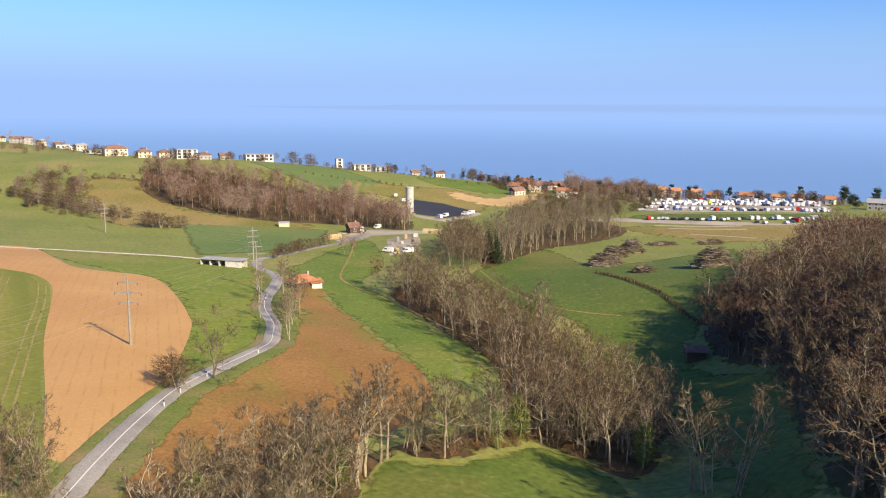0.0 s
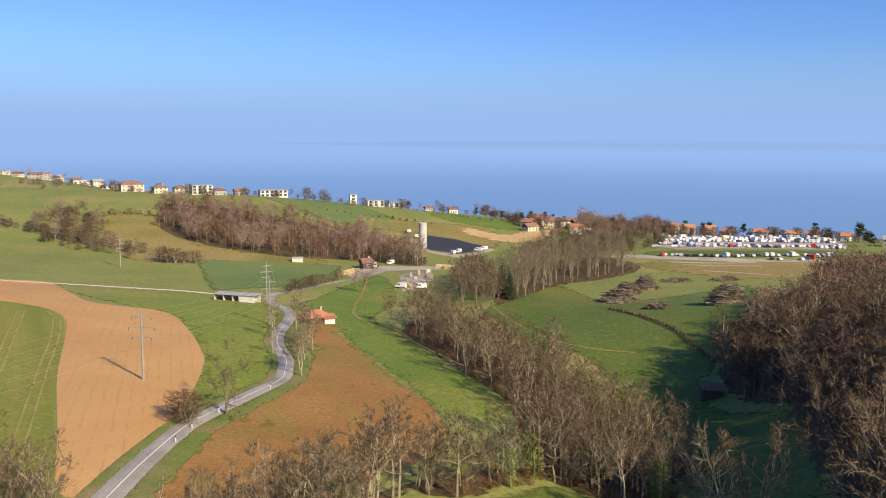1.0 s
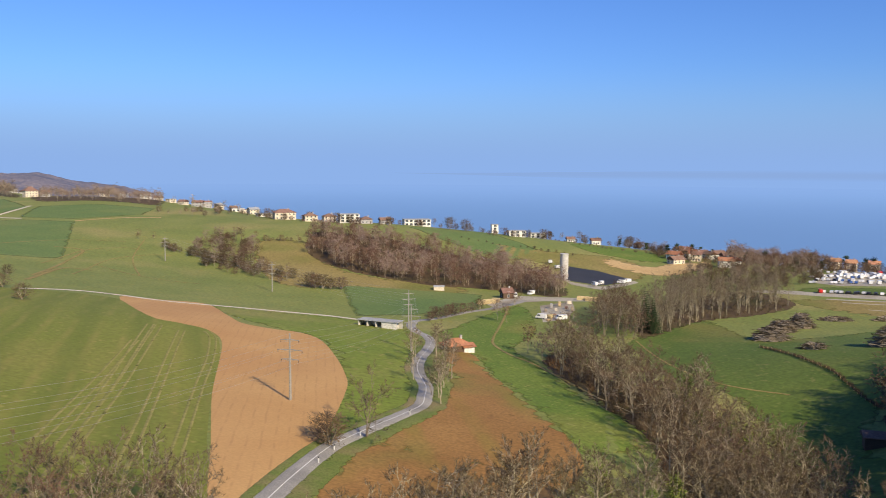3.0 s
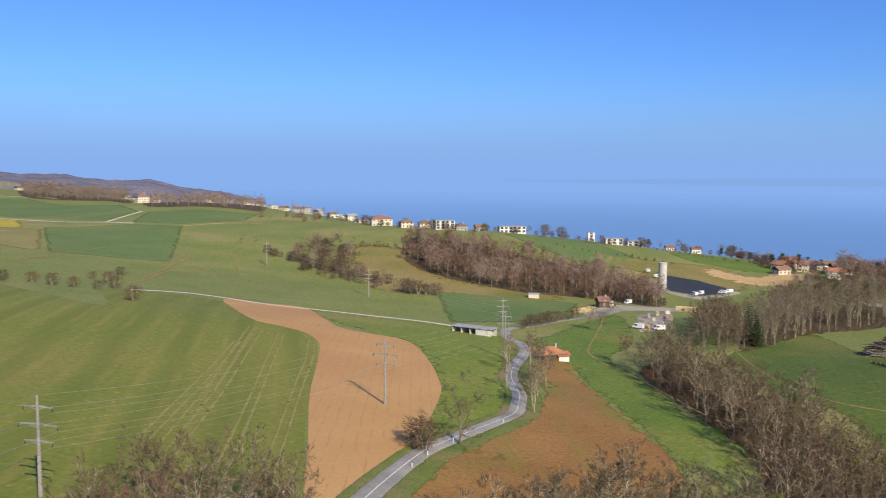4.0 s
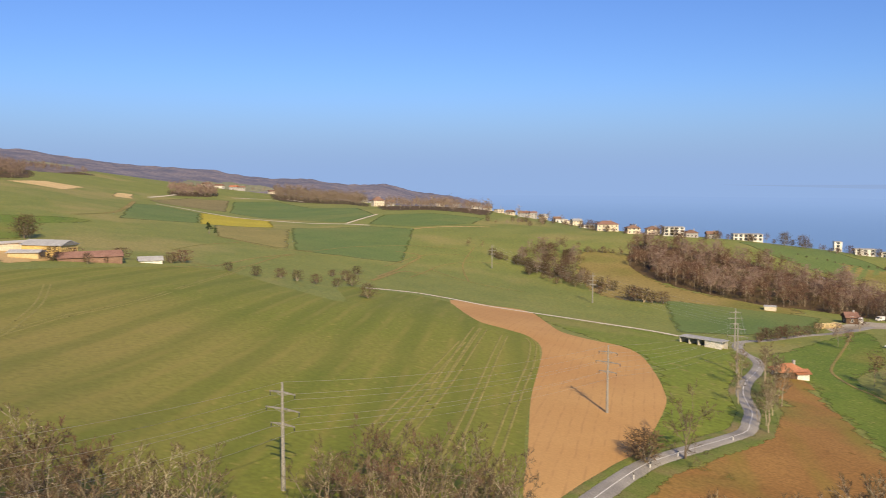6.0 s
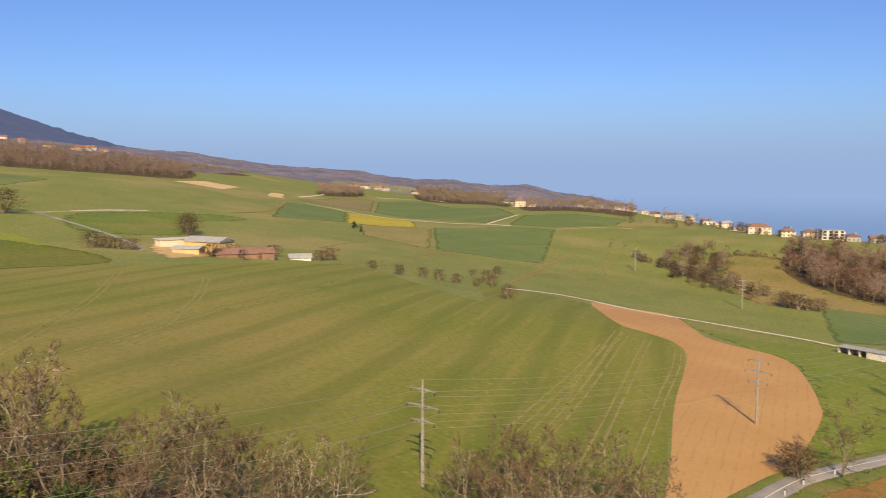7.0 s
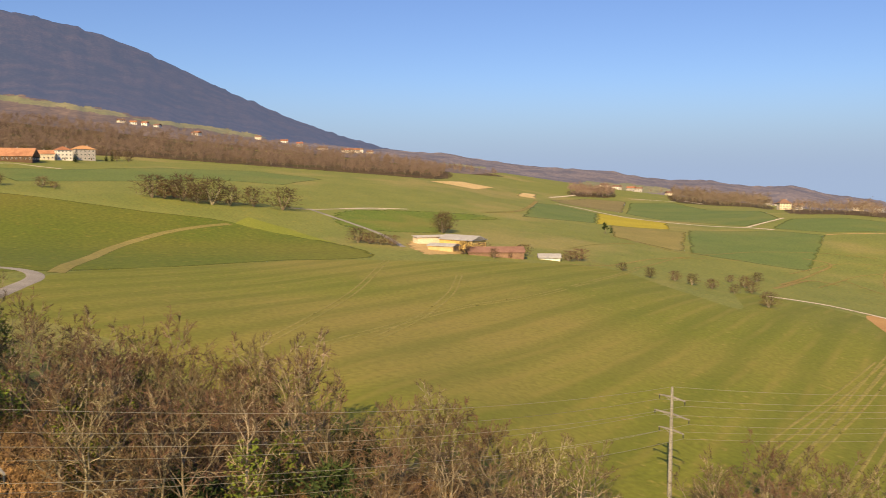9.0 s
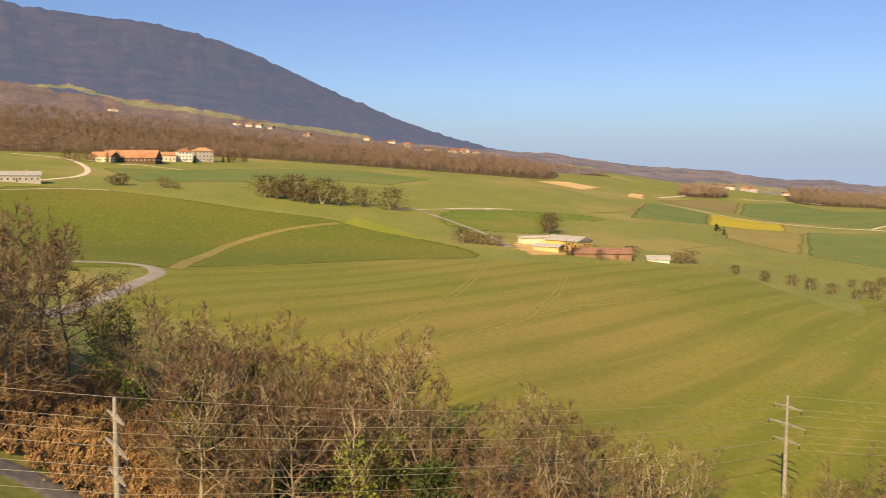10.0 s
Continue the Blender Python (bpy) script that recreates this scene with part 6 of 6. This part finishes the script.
for line, step, share in (([(133.6, 565.6), (187.1, 546), (245.1, 544.1)], 2.7, 0.95), ([(157.7, 585.6), (201.5, 588.5), (257.3, 582.1)], 2.7, 0.9), ([(136, 587), (160, 600), (204, 605), (276, 611)], 2.8, 0.95), ([(127, 549), (182, 538), (246, 536)], 2.8, 0.7), ([(146, 634), (180, 633), (225, 652), (283, 640)], 4.0, 0.9), ([(172.3, 617.3), (227.6, 640.4), (273.8, 624.6)], 2.8, 0.85), ([(215.5, 713.4), (252.9, 699.2), (293.6, 685.9)], 3.6, 0.6),
                          ([(121.4, 501.1), (151.7, 489), (212.8, 487.4)], 2.8, 0.8), ([(175.4, 473.5), (193.3, 470.9), (221.2, 499.3)], 4, 0.6)):
    for x, y, a in along(line, step):
        if cr.random() < share:
            kind, lab, cat = cr.choices(CARS, (3, 3, 3, 6, 0.7, 2, 0.6) if y < 515 else (5, 4, 6, 4, 0.6, 2, 0.3))[0]
            tagged(copy_thing(kind, pose(x + cr.gauss(0, 0.4), y + cr.gauss(0, 0.8), hs(x, y), 0, 0, math.degrees(a) + 90 + cr.gauss(0, 9)) @ Matrix.Scale(cr.uniform(0.85, 1.1) if cat == "van" else 1.0, 4)), lab, cat, "vehicles in the car park")


def pallet_stack(x, y, turn, layers, mat):
    """Building boards stacked on bearers."""
    root = new("board_stack")
    root.matrix_basis = pose(x, y, hs(x, y), 0, 0, turn)
    s = Soup()
    s.tube([Vector((-1.3, 0, 0)), Vector((1.3, 0, 0))], [0.9, 0.9], 4, True)
    slab = s.mesh("board_layer", M[mat])
    s = Soup()
    s.tube([Vector((0, -0.65, 0)), Vector((0, 0.65, 0))], [0.09, 0.09], 4, True)
    bearer = s.mesh("bearer", M["wood_dark"])
    for k in range(layers):
        o = part("board_layer", slab, root)
        o.matrix_basis = pose(0, 0, 0.42 + 0.58 * k, 0, 0, 2 * (k % 3)) @ Matrix.Diagonal((1, 1, 0.35, 1))
        for q in (-0.9, 0.9):
            o = part("bearer", bearer, root)
            o.location = (q, 0, 0.06 + 0.58 * k)
    return tagged(root, "low stack of building boards in a works yard", "boards", "board stacks")


for k, (x, y) in enumerate([(-24.3, 402.2), (-25.2, 417.8), (-21.7, 395), (-23.1, 431.1), (-20.7, 405.7), (-20.3, 421.4), (-17.7, 394.7), (-19.5, 441.9), (-16.6, 413.4), (-15.6, 431), (-15.2, 454), (-12.4, 421.3), (-21.9, 388.2), (-15.5, 398)]):
    pallet_stack(x, y, 35 + 60 * (k % 2), 1 + k % 4, ("wall_cream", "cut_wood", "timber", "wall_grey", "roof_brown")[k % 5])
for k, (x, y) in enumerate([(-25.6, 393.4), (-16.3, 391.2), (-38.8, 500), (-46.4, 482.2), (224.5, 459.5), (228.1, 469), (-28.4, 614.2), (-34.9, 629), (-2.3, 556.9), (14.7, 569), (18.6, 573.5), (1.4, 562.1)]):
    k += 4
    kind, lab, cat = CARS[0 if k not in (8, 9) else 4]
    tagged(copy_thing(kind, pose(x, y, hs(x, y) + (0.9 if k > 11 else 0), 0, 0, 40 * k)), "white work van standing in a yard" if k not in (8, 9) else "red van standing beside a wood", cat, "vehicles in the yard")

# ---- single trees, hedges, evergreens ----
tr = random.Random(9)


def single(spec, kinds, label, size, category="tree", group="", squash=1.0):
    for x, y in spec:
        plant(tr.choice(kinds), x, y, tr, tr.uniform(*size), label, category, group, squash)


single([(-51.5, 158.2), (-53.2, 160.6)], [BUSH[1]], "dense reddish-brown bush beside a road", (0.9, 1.0), "bush", squash=1.25)
single([(-46.9, 168)], [OAK[2]], "leafless roadside tree with a pale trunk", (1.2, 1.22))
single([(-41.9, 214.6), (-44, 234.5), (-46, 251.2), (-50.8, 266), (-38.1, 205.5), (-40.8, 225.5), (-50.5, 231), (-56.1, 255.5), (-58.2, 268.4), (-39.8, 212), (-40.4, 219), (-41.5, 241), (-43.8, 246), (-46.5, 258), (-49.5, 276), (-53.5, 282)], ASH, "slender leafless roadside tree", (0.5, 0.78), group="trees beside the road")
single([(-74.4, 374.4), (-72.1, 382.5), (-69.7, 390.3), (-66.7, 396), (-63.8, 403.5), (-60.9, 411.2), (-57.8, 418.9), (-75.2, 387.9), (-69.4, 399.8)], BUSH, "bushy leafless tree along a road", (0.7, 1.0), group="trees beside the upper road")
single([(41.6, 125.3), (43.8, 119.6), (40.4, 127.9)], ASH[1:4], "large pale leafless tree in a valley meadow", (1.3, 1.5))
single([(-24.6, 306.8), (-40.5, 380), (-45, 385.3), (-18.6, 294.3), (-42.4, 439.3)], HILL, "leafless tree in a meadow", (0.65, 0.95), group="trees in the meadow")
single([(21.3, 368.6), (20.4, 379.8), (23.4, 362.1)], SPRUCE, "tall dark green conifer at a wood's edge", (1.0, 1.2))
single([(-85.0, 22.9), (-86.2, 26.0), (-88.4, 25.4), (-90.9, 44.0), (-91.0, 46.0), (-80.0, 36.8)], HOLLY, "dark green holly bush in a thicket", (1.0, 1.3), "bush")
single([(193, 723.4), (206.1, 717.1), (211.1, 714.7), (287.9, 688.3), (265.9, 555.2), (265.6, 546.8), (297.6, 585.3), (275.4, 583.6)], PINE, "dark green pine near the shore", (0.75, 1.05), group="pines near the shore")
single([(-156.9, 457.2), (-152.5, 457.5), (-148.3, 458.9), (-160.7, 457.6), (-142.9, 461.2)], BUSH, "low leafless tree on a slope", (0.9, 1.3), group="trees on the slope", squash=1.3)
single([(-456, 424.1), (-445.8, 420.4)], PINE, "dark round tree standing in a field", (0.4, 0.6))
single([(-419.8, 263.7), (-426.2, 269.7)], BUSH, "round leafless tree behind a barn", (1.4, 1.6))
single([(-290.7, 281.7), (-271.1, 279.3), (-264.7, 288.5), (-254.9, 288.3), (-246.3, 291), (-237.1, 294.1), (-241, 310.2), (-257.1, 326), (-202, 269.9), (-272, 334), (-277.7, 361.4)], BUSH, "low leafless bush of a field hedge", (0.55, 0.85), "bush", "bushes of the hedge", 1.2)
single([(-543.8, 137), (-536.1, 146), (-528.2, 153), (-525, 161.3), (-547.3, 130.6), (-522.4, 171.7), (-520.7, 186.3), (-509.6, 201.4), (-550.6, 144.4)], BUSH, "broad leafless tree in a hillside row", (1.4, 2.1), group="trees in the row", squash=1.35)
single([(-586.4, 41.8), (-588.7, 47.1), (-584.1, 72.6), (-579.8, 79.1), (-328.9, 218.9), (-331, 229.7), (-329.7, 253.1), (-318, 272.1), (-320.5, 281.2), (-378.5, 188.6), (-372.5, 191.8), (-367, 195.2), (-361.5, 198.4)], BUSH, "leafless bush on a field edge", (0.7, 1.1), "bush", "bushes on field edges", 1.5)
single([(-768.5, 19.8), (-762.1, 28.1), (-773.2, 37.2), (-820.2, 66.2), (-858.6, 93.1), (-856.3, 112.3), (-860.4, 173.1), (-850.3, 182.1)], BUSH, "leafless tree beside a hamlet", (1.0, 1.5), group="trees at the hamlet")
single([(-327, 227.5), (-315.5, 225.7), (-318.4, 237.1), (-324.9, 248.4)], BUSH, "low leafless bush beside a farm shed", (0.4, 0.6), "bush", "bushes at the farm")
single([(-762.7, 50.5), (-773.6, 60.1), (-801.5, 127.2), (-841.6, 160.1), (-846.4, 166.5)], SPRUCE, "dark conifer beside a villa", (0.7, 0.95), group="conifers at the hamlet")

FAR_WOOD = [(-810.9, -50.9), (-862, -31.9), (-884.9, 38.8), (-922.8, 121.2), (-933.4, 229.6), (-901.8, 309.8), (-860.1, 414.2), (-863.1, 533.5), (-1010.9, 647.5), (-1069.5, 604.4), (-1100.7, 443.6), (-1176.8, 305.6), (-1252.3, 203.7), (-1290, 110), (-1310, 26), (-1310, -90)]
FAR_WOOD_2 = [(-879.2, 752.2), (-882.3, 795.2), (-900.9, 852.8), (-966.3, 914.7), (-949.2, 855.5), (-947.6, 810.7)]
FAR_WOOD_3 = [(-886.1, 952.5), (-811.5, 946.7), (-766.1, 979.1), (-661.1, 882.8), (-840.9, 1122.9), (-951.0, 1215.4), (-1006.7, 1174.5), (-1090.4, 1172.1)]
FAR_WOOD_4 = [(-573.8, 796.0), (-519.7, 801.6), (-473.2, 799.3), (-439.2, 804.0), (-525.5, 962.0), (-564.9, 954.2), (-617.6, 952.6), (-679.1, 942.0)]
FAR_WOOD_BACK = [(-1180, 300), (-1110, 440), (-1075, 600), (-1020, 650), (-1080, 790), (-1190, 640), (-1260, 440), (-1310, 200), (-1290, 110)]
COAST_WOOD = [(92, 644), (123, 629), (157, 648), (186, 727), (165, 745), (133, 756), (97, 713)]
COAST_SCRUB = [(50, 521), (72, 520), (93, 517), (117, 534), (140, 570), (150, 625), (123, 629), (92, 644), (70, 640), (52, 570)]
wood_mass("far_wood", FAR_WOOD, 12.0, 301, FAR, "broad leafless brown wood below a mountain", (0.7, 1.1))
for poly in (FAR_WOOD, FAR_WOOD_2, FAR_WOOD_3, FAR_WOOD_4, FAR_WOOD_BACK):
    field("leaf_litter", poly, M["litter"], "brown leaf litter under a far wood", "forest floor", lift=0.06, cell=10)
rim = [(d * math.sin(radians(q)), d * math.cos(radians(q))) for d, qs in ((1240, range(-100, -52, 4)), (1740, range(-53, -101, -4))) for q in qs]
# Bare brown sheet; a haze glow comes with its slope colour
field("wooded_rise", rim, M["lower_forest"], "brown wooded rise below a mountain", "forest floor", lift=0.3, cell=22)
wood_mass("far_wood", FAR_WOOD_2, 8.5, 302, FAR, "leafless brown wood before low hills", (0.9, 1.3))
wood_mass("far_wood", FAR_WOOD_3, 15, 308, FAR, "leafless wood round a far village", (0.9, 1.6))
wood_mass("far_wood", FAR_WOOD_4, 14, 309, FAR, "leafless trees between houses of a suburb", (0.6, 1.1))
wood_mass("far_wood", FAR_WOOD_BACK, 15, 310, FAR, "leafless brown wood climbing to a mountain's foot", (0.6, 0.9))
wood_mass("coast_wood", COAST_WOOD, 8, 303, HILL, "leafless trees between houses near the shore", (0.7, 1.15))
wood_mass("coast_scrub", COAST_SCRUB, 7.5, 314, HILL + BUSH, "low leafless scrub and trees behind a wood", (0.5, 0.85))
HEDGE_ROWS = ([(-300, 556), (-287, 544), (-266, 532), (-248, 519), (-232, 511), (-218, 502), (-206, 498), (-193, 489), (-179, 481)], [(-259, 596), (-240, 603), (-222, 609)], [(-108, 680), (-86, 674), (-68, 673), (-41, 671), (-14, 667)], [(-52, 776), (-30, 742), (10, 716), (60, 712)])
for row, step, big in zip(HEDGE_ROWS, (4.2, 3.5, 6, 5), ((0.5, 1.05), (0.25, 0.45), (0.2, 0.35), (0.2, 0.35))):
    wood_mass("hedgerow", None, 0, 311, BUSH, "leafless bushes of an overgrown hedgerow", big, [(x + 2 * math.sin(x * 3.1), y + 3 * math.cos(y * 2.3)) for x, y, a in along(row, step)])
SUBURB_TREES = [(-931, 1129.2), (-926.1, 1146.2), (-921.1, 1163.3), (-915.1, 1187.6), (-899.4, 1199.6), (-887.5, 1208.4), (-871.5, 1220), (-859.4, 1228.6), (-638.8, 939.3), (-614.2, 929.3), (-594.3, 925.5), (-581.2, 924.9), (-568.7, 925.2), (-560.7, 925.7), (-545.4, 927.6), (-534.4, 929.7), (-489.6, 878.1), (-469, 860.8), (-446.3, 845.1), (-421.5, 837.1), (-401.8, 824.2), (-393.5, 827), (-388.7, 844.5), (-398.4, 903.1), (-614.2, 929.3), (-594.4, 925.5), (-638.8, 939.3), (-1042.7, 978.8), (-1040.9, 1002.3), (-1066.8, 1053.4), (-1046.9, 1073.3), (-1033.4, 1086.2), (-1013.1, 1105.2), (-999.5, 1117.5), (-985.8, 1129.6), (-972.1, 1141.4), (-958.4, 1153), (-944.6, 1164.3), (-930.8, 1175.4)]
LINE_TREES = [(-380, 755.7), (-352.8, 724.7), (-349.8, 743.8), (-147.6, 759.9), (-133.1, 762.6), (-111.2, 750), (-101.2, 748.8), (-93.2, 724.9), (-100.7, 727.3), (-12.7, 777.6), (-17.9, 777.5), (-33.2, 777), (18.1, 776.6), (33.4, 775.2), (38.5, 775), (48.7, 773.5), (54.8, 751), (71.3, 741), (118.3, 759.6), (128, 757.2), (144.5, 752.4), (297.9, 685), (231.9, 706.4), (240.3, 703.6), (279.6, 690.8), (256.9, 697.8), (261.9, 588.2), (-386.2, 720.2), (-374.2, 720.1), (-362, 719.1), (-401.9, 732.2), (-276.3, 601.5), (-281.1, 577.6), (-320.9, 576.3), (-331.4, 573), (-179.4, 472.6), (-208.3, 493.3), (-227.3, 499.3), (-248.9, 517), (-266, 531.1), (-181.1, 464.6), (-190.2, 472.2), (-217.8, 598.9), (-233, 602.6), (-243.8, 599.9), (-251.7, 599.9)]
CREST = smooth_line([(-391.5, 768.7), (-365.6, 767.1), (-358, 806.9), (-303.1, 746.8), (-245.1, 709.3), (-197.6, 706.2), (-163.6, 757.6), (-109.3, 737.2), (-70.7, 739.3), (-25.6, 777.3), (-2.5, 777.7), (33, 765.4), (59.6, 689.7), (97.6, 683.8), (146.2, 699.1), (168.2, 654.5), (223.6, 709.1), (271.5, 693.1), (280.2, 615.8), (294.9, 579.9)], False, 6)
br = random.Random(31)
BELT = []
for x, y, a in along(CREST, 6.5):
    for _ in range(2 if x > 20 else 1):
        k = br.uniform(-14, 8) / math.hypot(x, y)
        if br.random() < (0.9 if x > -20 else 0.7):
            BELT.append((x * (1 + k) + br.gauss(0, 3), y * (1 + k) + br.gauss(0, 3)))
wood_mass("skyline_trees", None, 0, 307, BUSH, "leafless trees and bushes along the ridge above the lake", (0.45, 1.25), BELT)
wood_mass("tree_line", None, 0, 304, HILL + BUSH, "leafless trees along a ridge and its houses", (0.45, 0.9), LINE_TREES)
wood_mass("suburb_trees", None, 0, 306, FAR, "leafless trees between far houses", (0.6, 1.0), SUBURB_TREES)
wood_mass("evergreen_line", None, 0, 305, PINE, "dark evergreens along the shore", (0.5, 0.8), [(110.9, 681.8), (125.2, 685.8), (144.9, 671.3), (162.2, 688), (18, 771.2), (-43.4, 775.6), (159.4, 657.5), (236.3, 705), (259.1, 696.9), (271.8, 624.7), (54, 707.2), (62.7, 727.3), (79.1, 769.2), (86.5, 767.5), (96.4, 765.4), (116, 760.9), (130.5, 756.7), (146.3, 722.9), (156, 681.1), (49.8, 714.1), (108.7, 762.9), (38.5, 724.8)])

# ---- brushwood heaps and fence in the valley ----


def heap(x, y, w, d, h, seed):
    rnd = random.Random(seed)
    root = new("brushwood_heap")
    root.location = (x, y, hz(x, y))
    n, k = 20, 14
    vs, fs = [], []
    for i in range(k):
        for j in range(n):
            r, a = i / (k - 1), j / n * 6.283
            px, py = math.cos(a) * r * w / 2, math.sin(a) * r * d / 2
            z = h * (1 - r * r) * (0.75 + 0.5 * noise.noise((px * 0.6 + seed, py * 0.6, 0))) + hz(x + px, y + py) - hz(x, y) - 0.15
            vs.append((px, py, z))
    fs = [tuple(f) for f in grid_faces(k, n, True)[:, ::-1]]
    part("mound", mesh_of("mound", vs, fs, M["rock"]), root)
    s, g = Soup(), Soup()
    for k in range(420):
        r, a = math.sqrt(rnd.random()), rnd.uniform(0, 6.283)
        px, py = math.cos(a) * r * w / 2, math.sin(a) * r * d / 2
        p = Vector((px, py, h * (1 - r * r) * 0.95 + hz(x + px, y + py) - hz(x, y)))
        e = Vector((rnd.gauss(0.8, 0.25), rnd.gauss(-0.55, 0.25), rnd.gauss(0.05, 0.14))) * rnd.uniform(0.8, 2.2)
        if k % 3 == 0:
            g.tube([p - e, p + e], [0.17, 0.12], 5, True)
        else:
            e = e + Vector((rnd.gauss(0, 0.8), rnd.gauss(0, 0.8), rnd.gauss(0.3, 0.4)))
            s.tube([p - e, p + e], [0.09, 0.03], 3)
    soup_part("cut_stem", g, M["cut_wood"], root, "pale grey cut stems")
    soup_part("brushwood", s, M["twig"], root)
    return tagged(root, "heap of grey cut brushwood in a meadow", "brushwood", "brushwood heaps")


for k, ((x, y), w, d, h) in enumerate(zip([(66.6, 346.2), (77.2, 378.3), (88.6, 395.5), (99.3, 310.1), (75, 313.8), (108.8, 418.9), (131.7, 417)], (13, 10, 10, 14, 5, 13, 12), (14, 12, 12, 14, 6, 8, 6), (5.5, 5.0, 6.5, 7.5, 2.2, 1.6, 2.2))):
    heap(x, y, w, d, h, 20 + k)

FENCE = [(58.3, 322.7), (63.2, 306.3), (67.2, 287.5), (70.3, 272.4), (71, 257.8), (71.6, 244.2), (72.9, 234.5)]
fence = new("fence")
tagged(fence, "old wooden post fence curving through a meadow", "fence")
fp = Soup()
fp.tube([Vector((0, 0, -0.3)), Vector((0, 0, 1.15))], [0.06, 0.05], 5, True)
fence_post = fp.mesh("post", M["timber"])
fline = smooth_line(FENCE, False, 6)
for x, y, a in along(fline, 3.0):
    o = part("post", fence_post, fence)
    o.location = (x, y, hz(x, y))
for z in (0.5, 1.0):
    s = Soup()
    s.tube([lift(p) + Vector((0, 0, z)) for p in fline], [0.03] * len(fline), 3)
    soup_part("rail", s, M["wood_dark"], fence)
hr = random.Random(8)
hedge = Soup()
for x, y, a in along(fline, 1.1):
    shrub_soup(hedge, lift((x + 0.5, y + 0.3)), hr.uniform(0.9, 1.6), hr, 12, 6, 0.09)
tagged(new("hedge", hedge.mesh("hedge", M["twig"])), "low bare hedge along a meadow fence", "hedge", kind="stuff")

for ob in PROTOTYPES:
    for c in list(ob.children_recursive):
        bpy.data.objects.remove(c)
    bpy.data.objects.remove(ob)
